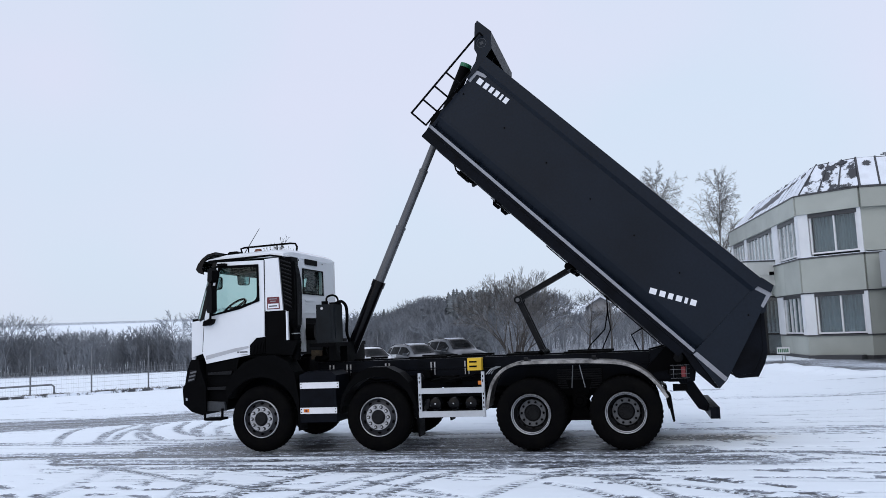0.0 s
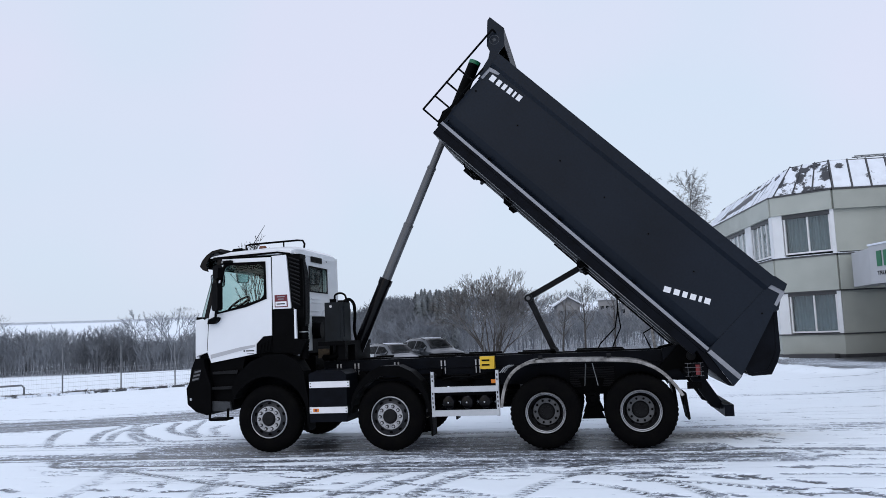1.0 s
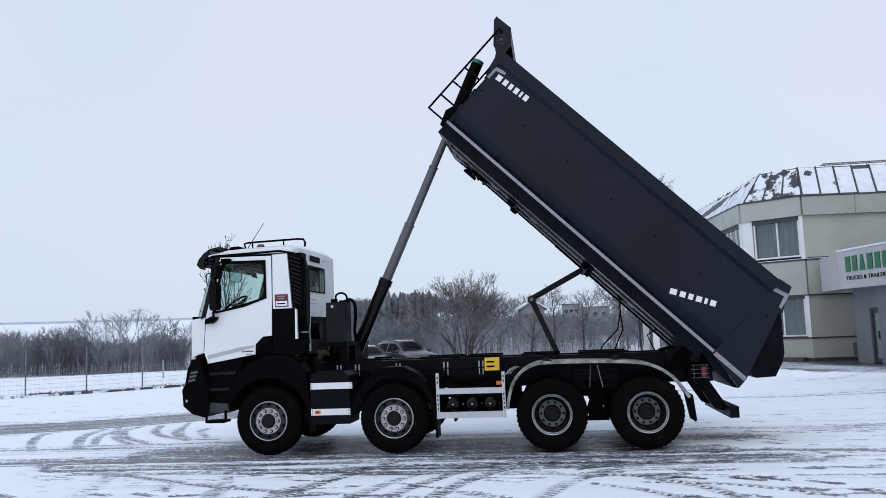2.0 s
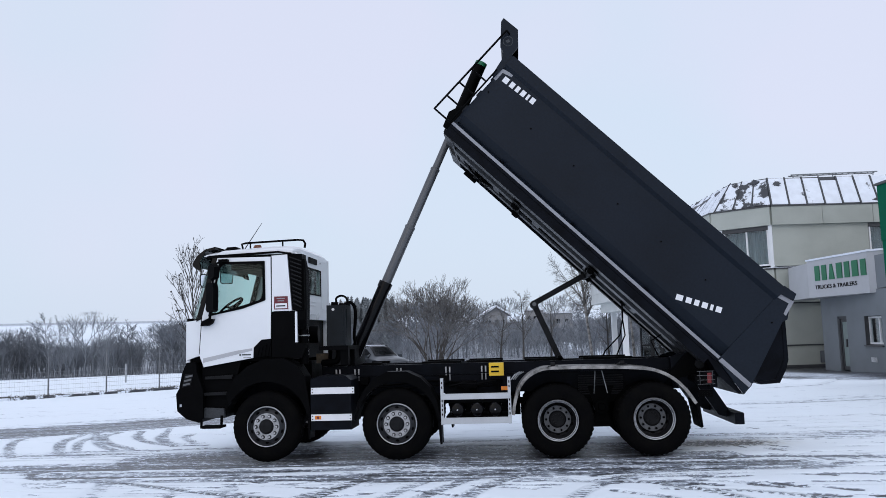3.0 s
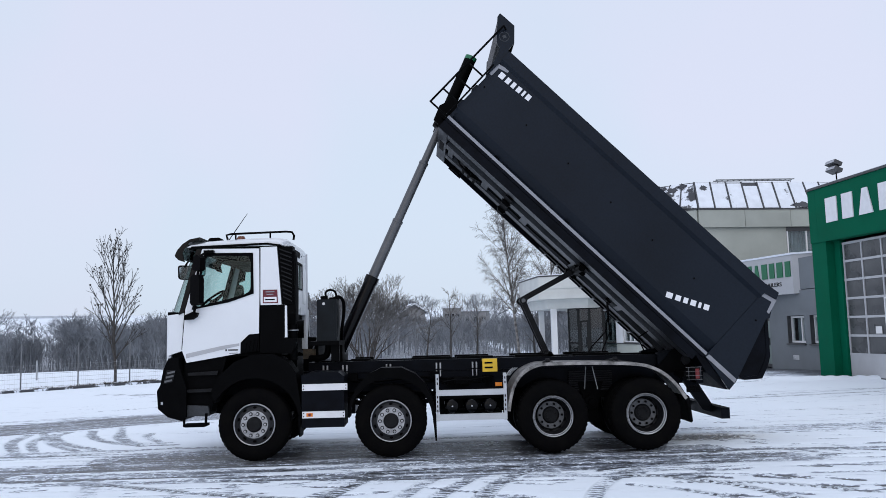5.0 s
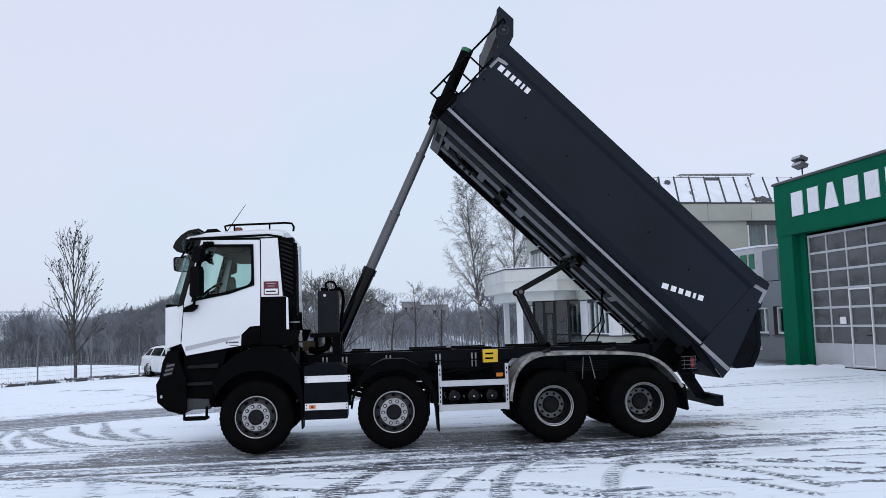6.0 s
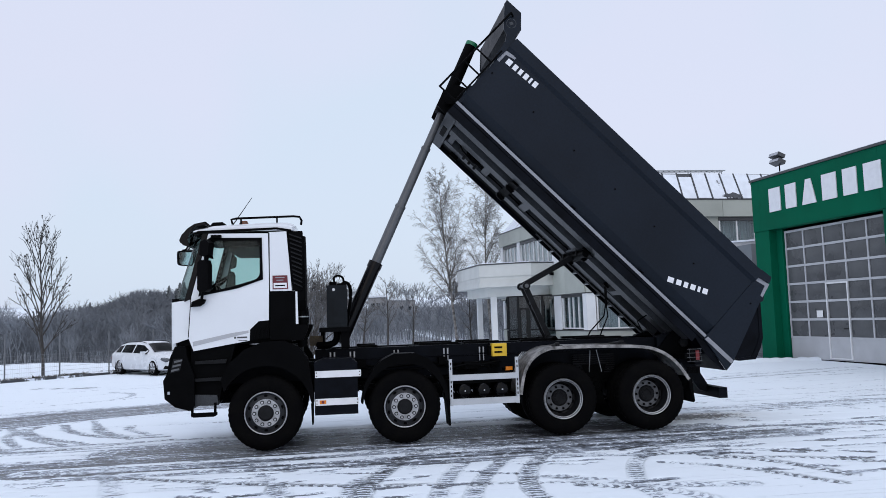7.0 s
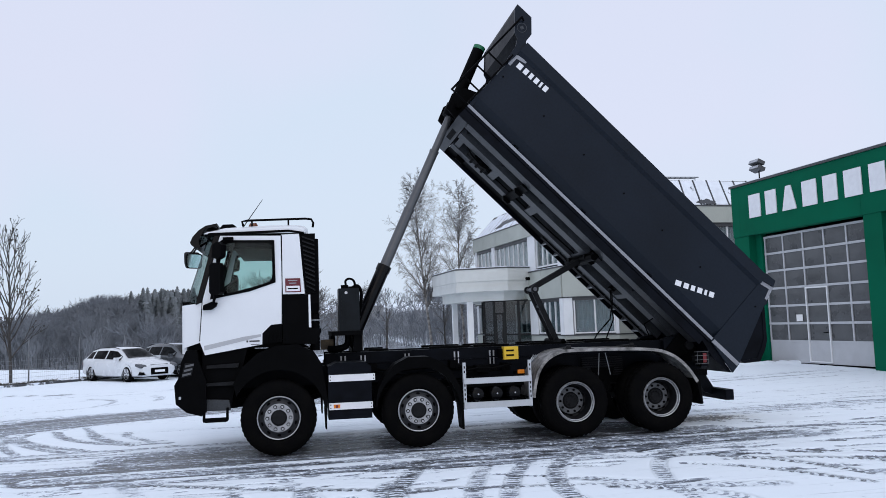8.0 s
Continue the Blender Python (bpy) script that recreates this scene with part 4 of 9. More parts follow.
def window_unit(parent, m, s0, s1, z0, z1, out, lights, frame_mat=M_PVC, curtain=True, deep=0.10):
    """A window in a wall: frame with mullions, a pane for each light, a curtain and a dim room behind."""
    b = BM()
    fw = 0.07
    box(b, s0, s1, out - deep, out, z0, z0 + fw, m)
    box(b, s0, s1, out - deep, out, z1 - fw, z1, m)
    n = len(lights)
    edges = [s0 + (s1 - s0) * t for t in [0] + lights + [1]]
    for e in edges:
        c = min(max(e, s0 + fw / 2), s1 - fw / 2)
        box(b, c - fw / 2, c + fw / 2, out - deep + 0.003, out - 0.003, z0 + fw, z1 - fw, m)
    win = part("window", b, frame_mat, parent)
    for a, c in zip(edges, edges[1:]):
        b = BM()
        box(b, a + fw / 2, c - fw / 2, out - deep / 2 - 0.012, out - deep / 2, z0 + fw, z1 - fw, m)
        pn = part("pane", b, M_HOUSEGLASS, win)
        pn.visible_shadow = False
    if curtain:
        b = BM()
        w = s1 - s0 - 0.1
        k = max(8, int(w / 0.045))
        prev = None
        for i in range(k + 1):
            s = s0 + 0.05 + w * i / k
            o = out - deep - 0.16 + 0.035 * math.sin(i * 1.9) + 0.012 * math.sin(i * 0.7)
            pair = (b.verts.new(m @ Vector((s, o, z0 + 0.03))), b.verts.new(m @ Vector((s, o, z1 - 0.05))))
            if prev:
                b.faces.new((prev[0], pair[0], pair[1], prev[1]))
            prev = pair
        part("curtain", b, M_CURTAIN, win, "pale pleated curtain", True)
    return win


def facade(parent, p0, p1, bays, name, start=0.0):
    """Two storeys of panels, sills and windows along a wall; bays: (from, to, kind, lights)."""
    m = wall_frame(p0, p1)
    ln = length2(p0, p1)
    b = BM()
    # structural wall behind, with openings left free at the bays
    solid = [(start, ln)]
    holes = sorted((s0, s1) for s0, s1, kind, _ in bays if kind == "w")
    cuts, at = [], start
    for s0, s1 in holes:
        if s0 > at:
            cuts.append((at, s0))
        at = s1
    if at < ln:
        cuts.append((at, ln))
    for s0, s1 in cuts:
        for z0, z1 in ((0.95, 2.80), (4.46, 6.30)):
            box(b, s0, s1, -0.30, -0.04, z0, z1, m)
    wall = part(name, b, M_PANEL, parent)
    # projecting spandrel panels and plinth, split at joints
    joints = [start] + [j for j in np.arange(start + 2.27, ln - 0.8, 2.27)] + [ln]
    for j0, j1 in zip(joints, joints[1:]):
        for z0, z1, o in ((-0.5, 0.90, -0.02), (2.82, 4.30, 0.10), (6.30, 7.12, 0.12)):
            q = BM()
            box(q, j0 + 0.008, j1 - 0.008, -0.30, o, z0, z1, m)
            part("panel", soften(q, 0.012), M_PANEL, wall)
    # sill ledges with a little snow, dark drip line
    q = BM()
    box(q, start, ln, -0.3, 0.13, 4.302, 4.375, m)
    box(q, start, ln, -0.3, 0.03, 0.902, 0.96, m)
    box(q, start, ln, -0.3, 0.03, -0.3, 0.07, m)
    box(q, start, ln, -0.3, 0.06, 2.765, 2.818, m)
    part("sill_flashing", q, M_DARKFRAME, wall)
    q = BM()
    box(q, start + 0.02, ln - 0.02, -0.28, 0.115, 4.377, 4.40, m)
    part("snow_on_sill", soften(q, 0.012), M_SNOW, wall)
    q = BM()
    box(q, start - 0.02, ln + 0.02, -0.3, 0.15, 7.122, 7.18, m)
    part("fascia_flashing", q, M_DARKFRAME, wall)
    for s0, s1, kind, lights in bays:
        if kind == "w":
            for z0, z1 in ((1.0, 2.72), (4.50, 6.20)):
                q = BM()
                box(q, s0, s1, -0.16, -0.015, z1 - 0.09, z1 + 0.09, m)
                part("window_head", q, M_DARKFRAME, wall)
                window_unit(wall, m, s0 + 0.03, s1 - 0.03, z0, z1, -0.05, lights)
        elif kind == "p":
            q = BM()
            for z0, z1 in ((0.94, 2.772), (4.38, 6.298)):
                box(q, s0, s1, -0.30, 0.02, z0, z1, m)
            part("pillar", soften(q, 0.012), M_FACADEWHITE, wall)
    return wall


facade(office, OB, OA, [(0.0, 0.45, "p", 0), (0.45, 2.55, "w", [0.52]), (2.55, 2.71, "p", 0)], "wall_corner")
facade(office, OC, OB, [(0.1, 0.45, "p", 0), (0.45, 3.4, "w", [0.25, 0.5, 0.75]), (3.4, 3.95, "p", 0), (3.95, 9.45, "w", [0.14, 0.28, 0.42, 0.56, 0.7, 0.85]), (9.45, 10.45, "p", 0), (10.45, 13.4, "w", [0.3, 0.5, 0.75]), (13.4, 13.85, "p", 0)], "wall_west")
facade(office, OA, OR, [(4.35, 7.4, "w", [0.33, 0.66])], "wall_south")
sm = wall_frame(OA, OR)
meter = thing("meter_cabinet", tuple(sm @ Vector((1.95, 0.0, 0.35))), "flat grey meter cabinet on the office wall", "cabinet")
q = BM()
box(q, 1.72, 2.17, -0.019, 0.04, 0.14, 0.66, sm)
part("cabinet_box", soften(q, 0.008), M_ANNEX, meter)
q = BM()
for a0, a1, z0, z1 in ((1.73, 2.16, 0.15, 0.165), (1.73, 2.16, 0.635, 0.65), (1.73, 1.745, 0.165, 0.635), (2.145, 2.16, 0.165, 0.635)):
    box(q, a0, a1, 0.041, 0.044, z0, z1, sm)
part("door_seam", q, M_DARKFRAME, meter)
q = BM()
box(q, 2.06, 2.10, 0.041, 0.05, 0.38, 0.44, sm)
part("lock", q, M_BLACK, meter)
small_sign = thing("yard_sign", (6.35, 37.35, -0.1), "small white sign on a short post beside the office", "sign")
q = BM()
for xx in (6.30, 6.42):
    rod(q, (xx, 37.38, -0.2), (xx, 37.38, 0.50), 0.016, seg=8)
part("post", q, M_POST, small_sign)
q = BM()
box(q, 6.10, 6.62, 37.33, 37.36, 0.22, 0.50)
board = part("board", soften(q, 0.01), M_PVC, small_sign)
for k in range(6):
    q = BM()
    box(q, 6.14 + 0.075 * k, 6.19 + 0.075 * k, 37.326, 37.329, 0.28, 0.44)
    part("bar", q, M_GREENTEXT, board)
cm = wall_frame(OB, OA)
low_step = thing("low_step", tuple(cm @ Vector((1.6, 0.3, -0.05))), "dark low step at the foot of the office wall", "step")
q = BM()
box(q, 0.5, 2.45, 0.06, 0.55, -0.3, 0.10, cm)
part("step_slab", soften(q, 0.015), M_DARKFRAME, low_step)
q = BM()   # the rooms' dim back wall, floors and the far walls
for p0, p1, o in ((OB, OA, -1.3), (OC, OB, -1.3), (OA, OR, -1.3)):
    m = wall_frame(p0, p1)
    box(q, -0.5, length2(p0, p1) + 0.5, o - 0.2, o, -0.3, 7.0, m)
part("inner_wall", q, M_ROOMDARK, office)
q = BM()
for z0, z1 in ((0.2, 0.35), (3.0, 3.3), (6.6, 7.1)):
    vs = [(p[0], p[1], z) for z in (z0, z1) for p in ((9.9, 36.95), (7.95, 38.4), (6.7, 51.8), (21, 51.8), (21, 38.0))]
    a = [q.verts.new(v) for v in vs[:5]]
    c = [q.verts.new(v) for v in vs[5:]]
    q.faces.new(a)
    q.faces.new(c[::-1])
    for i in range(5):
        q.faces.new((a[i], c[i], c[(i + 1) % 5], a[(i + 1) % 5]))
part("floor_slab", q, M_ROOMDARK, office)
q = BM()
box(q, 6.6, 21.0, 51.8, 52.1, -0.4, 7.1)
box(q, 20.8, 21.05, 37.7, 52.0, -0.4, 7.1)
part("rear_wall", q, M_PANEL, office)

# mansard: steep snowy sheets with standing seams
RT = 8.6
roof_low = [(6.33, 52.1), (7.66, 38.22), (9.80, 36.66), (21.1, 37.72)]
roof_top = [(7.65, 51.6), (8.62, 38.6), (9.95, 37.55), (21.0, 38.55)]


def roof_quad(q, i, t0, t1, lift, zlo=7.16, zhi=RT):
    lo0, lo1 = Vector((*roof_low[i], 7.16)), Vector((*roof_low[i + 1], 7.16))
    hi0, hi1 = Vector((*roof_top[i], RT)), Vector((*roof_top[i + 1], RT))
    n = (lo1 - lo0).cross(hi0 - lo0).normalized()
    g0, g1 = (zlo - 7.16) / (RT - 7.16), (zhi - 7.16) / (RT - 7.16)
    ps = [lo0.lerp(lo1, t).lerp(hi0.lerp(hi1, t), g) for t, g in ((t0, g0), (t1, g0), (t1, g1), (t0, g1))]
    a = [q.verts.new(p + n * lift) for p in ps]
    c = [q.verts.new(p + n * (lift - 0.05)) for p in ps]
    q.faces.new(a)
    q.faces.new(c[::-1])
    for k in range(4):
        q.faces.new((a[k], c[k], c[(k + 1) % 4], a[(k + 1) % 4]))


roof = None
q = BM()
for i in range(3):
    roof_quad(q, i, 0, 1, 0.0)
vs = [q.verts.new((x, y, RT - 0.02)) for x, y in roof_top + [(21.0, 51.6)]]
q.faces.new(vs)
roof = part("roof", q, M_ROOFMETAL, office, "dark metal mansard roof under thin snow")
rr = random.Random(5)
for i, count in ((0, 15), (1, 3), (2, 14)):
    for k in range(count):
        q = BM()
        roof_quad(q, i, (k + 0.05) / count, (k + 0.985) / count, 0.03 + rr.uniform(0, 0.012), 7.19 + rr.uniform(0, 0.04), RT - (rr.uniform(0.02, 0.08) if rr.random() < 0.6 else rr.uniform(0.1, 0.22)))
        part("snow_sheet", q, M_ROOFTHAW if i == 1 else M_ROOFSNOW, roof)
        q = BM()
        wseam = 0.07 / (length2(roof_low[i], roof_low[i + 1]) / count)
        roof_quad(q, i, k / count, (k + wseam) / count, 0.055 if i else 0.036)
        part("standing_seam", q, M_ROOFMETAL, roof)
for i, t, w, zl, zh in ((1, 0.45, 0.30, 8.15, 8.42), (1, 0.70, 0.24, 8.30, 8.52), (1, 0.22, 0.12, 8.32, 8.5), (2, 0.04, 0.03, 8.1, 8.42), (2, 0.46, 0.09, 7.2, 7.5), (0, 0.9, 0.05, 8.2, 8.45)):
    q = BM()
    f0, f1 = (zl - 7.16) / (RT - 7.16), (zh - 7.16) / (RT - 7.16)
    lo0, lo1 = Vector((*roof_low[i], 7.16)), Vector((*roof_low[i + 1], 7.16))
    hi0, hi1 = Vector((*roof_top[i], RT)), Vector((*roof_top[i + 1], RT))
    n = (lo1 - lo0).cross(hi0 - lo0).normalized()
    ring = []
    for k in range(22):
        a = 6.283 * k / 22
        tt = t + w * 0.5 * math.cos(a) * rr.uniform(0.45, 1.3)
        ff = (f0 + f1) / 2 + (f1 - f0) / 2 * math.sin(a) * rr.uniform(0.4, 1.3)
        ring.append(lo0.lerp(lo1, tt).lerp(hi0.lerp(hi1, tt), ff))
    a = [q.verts.new(p + n * 0.062) for p in ring]
    c = [q.verts.new(p + n * 0.02) for p in ring]
    q.faces.new(a)
    q.faces.new(c[::-1])
    for k in range(22):
        q.faces.new((a[k], c[k], c[(k + 1) % 22], a[(k + 1) % 22]))
    part("thawed_patch", q, M_ROOFMETAL, roof, "dark patch where snow slid off")
q = BM()
for yy in (37.9, 38.25):
    rod(q, (11.2, yy, 8.78), (15.2, yy + 0.3, 8.82), 0.03, seg=6)
for k in range(14):
    xx = 11.3 + k * 0.29
    rod(q, (xx, 37.9 + k * 0.022, 8.785), (xx, 38.25 + k * 0.022, 8.785), 0.02, seg=5)
for xx in (11.4, 13.2, 15.0):
    rod(q, (xx, 38.2, 8.55), (xx, 38.2, 8.8), 0.025, seg=5)
part("roof_walkway", q, M_GALV, office, "galvanised ladder laid along the roof")

# entrance terrace on two columns
CAN = [(8.2, 51.0), (2.75, 48.6), (3.15, 43.2), (5.75, 41.9), (7.9, 42.7)]
entrance = thing("entrance_canopy", (4.5, 45, 0), "white octagonal entrance canopy with a stepped parapet on columns", "canopy", kind="structure")


def poly_slab(q, pts, z0, z1, grow=0.0):
    cx, cy = sum(p[0] for p in pts) / len(pts), sum(p[1] for p in pts) / len(pts)
    ps = []
    for x, y in pts:
        d = math.hypot(x - cx, y - cy)
        ps.append((cx + (x - cx) * (d + grow) / d, cy + (y - cy) * (d + grow) / d))
    a = [q.verts.new((x, y, z0)) for x, y in ps]
    c = [q.verts.new((x, y, z1)) for x, y in ps]
    q.faces.new(a[::-1])
    q.faces.new(c)
    for k in range(len(ps)):
        j = (k + 1) % len(ps)
        q.faces.new((a[k], a[j], c[j], c[k]))


q = BM()
poly_slab(q, CAN, 3.93, 4.58, 0.0)
part("parapet", q, M_CANOPY, entrance)
q = BM()
poly_slab(q, CAN, 3.66, 3.928, -0.05)
part("band", q, M_CANOPY, entrance)
q = BM()
poly_slab(q, CAN, 3.37, 3.658, 0.02)
part("lower_band", q, M_CANOPY, entrance)
q = BM()
poly_slab(q, CAN, 2.86, 3.368, -0.75)
part("soffit", q, M_CANOPY, entrance)
q = BM()
poly_slab(q, CAN, 4.582, 4.65, 0.03)
part("coping", q, M_DARKFRAME, entrance)
q = BM()
poly_slab(q, CAN, 4.652, 4.69, 0.0)
part("snow_cap", q, M_SNOW, entrance)
for cx, cy in ((3.95, 47.9), (4.0, 43.7)):
    q = BM()
    box(q, cx - 0.15, cx + 0.15, cy - 0.15, cy + 0.15, -0.3, 2.86)
    part("column", soften(q, 0.02), M_FACADEWHITE, entrance)
q = BM()
rod(q, (6.85, 41.9, 3.95), (6.85, 42.25, 4.0), 0.03, seg=6)
box(q, 6.75, 6.95, 41.75, 41.92, 3.88, 4.05)
part("floodlight", q, M_BLACK, entrance, "small black floodlight")
# glazed lobby below
lobby = thing("entrance_lobby", (5.7, 43.8, 0), "dark-framed glazed entrance lobby", "entrance", kind="structure")
EP = [(5.1, 45.6), (4.78, 43.75), (5.28, 43.35), (5.82, 43.1), (6.52, 42.8), (7.3, 42.55)]
for k, (p0, p1) in enumerate(zip(EP, EP[1:])):
    m = wall_frame(p0, p1)
    ln = length2(p0, p1)
    q = BM()
    for s in (0.0, ln - 0.07):
        box(q, s, s + 0.07, -0.08, 0.0, -0.1, 2.88, m)
    for z in (-0.1, 0.95 if k != 2 else 2.1, 2.8):
        box(q, 0.07, ln - 0.07, -0.077, -0.003, z, z + 0.08, m)
    if k == 2:
        box(q, 0.07, 0.15, -0.077, -0.003, -0.02, 2.1, m)
        box(q, ln - 0.15, ln - 0.07, -0.077, -0.003, -0.02, 2.1, m)
        box(q, ln - 0.2, ln - 0.16, 0.0, 0.05, 0.8, 1.3, m)
    if k == 0:
        box(q, ln * 0.55, ln * 0.55 + 0.07, -0.077, -0.003, 0.0, 2.8, m)
    fr = part("glazing_frame", q, M_LOBBYFRAME, lobby)
    q = BM()
    box(q, 0.07, ln - 0.07, -0.05, -0.04, 0.0, 2.8, m)
    pn = part("pane", q, M_DOORGLASS, fr)
    pn.visible_shadow = False
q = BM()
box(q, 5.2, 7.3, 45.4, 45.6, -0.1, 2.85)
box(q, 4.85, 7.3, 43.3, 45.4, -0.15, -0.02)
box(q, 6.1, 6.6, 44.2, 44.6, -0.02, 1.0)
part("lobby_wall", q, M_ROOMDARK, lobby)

# ---- low annex with the sign band ----
annex = thing("annex", (12.5, 30, 0), "low grey rendered annex with a light sign band", "building", kind="structure")
AX = 10.97


def lettering(words, size, m, material, name, parent, deep=0.02, font_scale=(1, 1)):
    """Real letters, turned into a mesh."""
    cu = bpy.data.curves.new(name, "FONT")
    cu.body, cu.size, cu.extrude = words, size, deep / 2
    cu.align_x = "LEFT"
    ob = bpy.data.objects.new(name, cu)
    dg = bpy.context.evaluated_depsgraph_get()
    scene.collection.objects.link(ob)
    dg.update()
    me = bpy.data.meshes.new_from_object(ob.evaluated_get(dg))
    scene.collection.objects.unlink(ob)
    bpy.data.objects.remove(ob)
    me.transform(m @ Matrix.Diagonal((font_scale[0], font_scale[1], 1, 1)))
    me.materials.clear()
    me.materials.append(material)
    o = new(name, me)
    o.parent = parent
    o.matrix_parent_inverse = wm(parent).inverted()
    return o


def upright(m, s, out, z):
    """Text plane on a wall frame: x along the wall, y up."""
    at = m @ Vector((s, out, z))
    w = Matrix.Identity(4)
    for i, k in enumerate((0, 2, 1)):
        for j in range(3):
            w[j][i] = m[j][k]
    w.translation = at
    return w


q = BM()
for y0, y1 in ((33.30, 34.9), (30.82, 32.39), (29.0, 29.41), (25.2, 27.8)):
    box(q, AX, AX + 0.3, y0, y1, -0.2, 3.0)
for y0, y1, z0, z1 in ((32.39, 33.30, 2.1, 3.0), (29.41, 30.82, -0.2, 1.0), (29.41, 30.82, 2.06, 3.0), (27.8, 29.0, -0.2, 1.0), (27.8, 29.0, 2.06, 3.0)):
    box(q, AX, AX + 0.3, y0, y1, z0, z1)
part("wall_front", q, M_ANNEX, annex)
am = wall_frame((AX, 34.65), (AX, 25.0))
# door, windows, grille
q = BM()
box(q, 1.35, 1.45, -0.2, -0.05, 0.0, 2.1, am)
box(q, 2.16, 2.26, -0.2, -0.05, 0.0, 2.1, am)
box(q, 1.45, 2.16, -0.2, -0.05, 2.0, 2.1, am)
box(q, 2.02, 2.10, -0.05, 0.0, 0.9, 1.2, am)
dfr = part("door_frame", q, M_DARKFRAME, annex)
q = BM()
for s0, s1, z0, z1 in ((1.45, 1.55, 0.0, 2.0), (2.06, 2.16, 0.0, 2.0), (1.55, 2.06, 0.0, 0.14), (1.55, 2.06, 1.88, 2.0)):
    box(q, s0, s1, -0.15, -0.09, z0, z1, am)
leaf = part("door_leaf", q, M_DARKFRAME, dfr)
q = BM()
box(q, 1.55, 2.06, -0.13, -0.11, 0.14, 1.88, am)
part("pane", q, M_DOORPANE, leaf, "frosted grey-green glass")
for s0, s1 in ((3.83, 5.24), (5.65, 6.85)):
    window_unit(annex, am, s0 + 0.03, s1 - 0.01, 1.03, 2.04, -0.14, [0.62])
    # Dark plate: the reveal has the wall's colour, its shade is painted here.
    q = BM()
    box(q, s0 - 0.003, s0 + 0.026, -0.29, -0.004, 1.002, 2.058, am)
    part("shaded_reveal", q, M_DARKFRAME, annex)
    q = BM()
    box(q, s0 - 0.05, s1 + 0.05, -0.1, 0.06, 0.955, 0.998, am)
    part("window_sill", q, M_DARKFRAME, annex)
q = BM()
for k in range(5):
    box(q, 4.2, 4.65, 0.0, 0.02, 0.40 + 0.035 * k, 0.42 + 0.035 * k, am)
part("wall_grille", q, M_PVC, annex)
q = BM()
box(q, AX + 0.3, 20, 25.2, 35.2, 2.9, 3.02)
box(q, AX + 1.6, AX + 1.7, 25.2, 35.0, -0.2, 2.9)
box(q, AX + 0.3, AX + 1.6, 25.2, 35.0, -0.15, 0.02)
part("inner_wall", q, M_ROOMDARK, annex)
# sign band: a bent box over the wall
SG0, SG1, SG2 = (10.05, 33.55), (10.82, 29.75), (12.6, 28.4)
sg = wall_frame(SG0, SG1)
sign = thing("sign_band", (11, 31.5, 2.88), "light grey sign band with green blocks and black lettering", "sign", kind="structure")
for p0, p1 in ((SG0, SG1), (SG1, SG2)):
    m = wall_frame(p0, p1)
    q = BM()
    box(q, 0.004, length2(p0, p1) - 0.004, -0.9, 0.0, 2.88, 4.36, m)
    part("sign_sheet", soften(q, 0.01), M_SIGNGREY, sign)
q = BM()
for k in (0, 1):
    m = wall_frame(*((SG0, SG1), (SG1, SG2))[k])
    box(q, -0.03, length2(*((SG0, SG1), (SG1, SG2))[k]) + 0.03, -1.0, 0.04, 4.362 + 0.002 * k, 4.43 + 0.002 * k, m)
part("snow_cap", soften(q, 0.02), M_SNOW, sign)
q = BM()
m = wall_frame((10.2, 36.4), SG0)
box(q, 0.1, length2((10.2, 36.4), SG0) - 0.004, -0.9, -0.02, 2.88, 4.30, m)
part("sign_return", q, M_SIGNGREY, sign)
q = BM()
box(q, 11.0, 20, 28.5, 35.3, 3.03, 4.2)
part("attic_wall", q, M_ANNEX, sign)


def plain_word(kinds, widths, wide, high, gap=0.2):
    """Outlines for a word that is not to be read: one plain block of the size of each letter."""
    total = sum(widths) + gap * (len(widths) - 1)
    at, out = 0.0, []
    for k, w in zip(kinds, widths):
        ww = wide * w / total
        lean = 0.0 if k == "block" else 0.26 * ww
        lo, hi = at + 0.09 * ww, at + 0.91 * ww
        out.append([(lo, 0.0), (hi, 0.0), (hi - lean, high), (lo + lean, high)])
        at += ww + wide * gap / total
    return out


def letter_bars(parent, m, s0, s1, z0, z1, widths, material, out, name="letter_bar"):
    for shape in plain_word(("block", "block", "peak", "block", "block", "block", "block"), widths, s1 - s0, z1 - z0):
        q = BM()
        prism(q, shape, 0.0, 0.03, lambda x, y, z: m @ Vector((s0 + x, out + y, z0 + z)))
        part(name, q, material, parent)


letter_bars(sign, sg, 0.52, 3.80, 3.53, 4.12, (0.9, 0.85, 1.0, 0.95, 0.85, 1.0, 0.85), M_GREENTEXT, 0.003)
words = lettering("TRUCKS & TRAILERS", 0.235, upright(sg, 0.50, 0.012, 3.20), M_BLACK, "sign_words", sign, 0.012, (1.26, 0.95))
tagged(words, "small black words reading TRUCKS & TRAILERS")

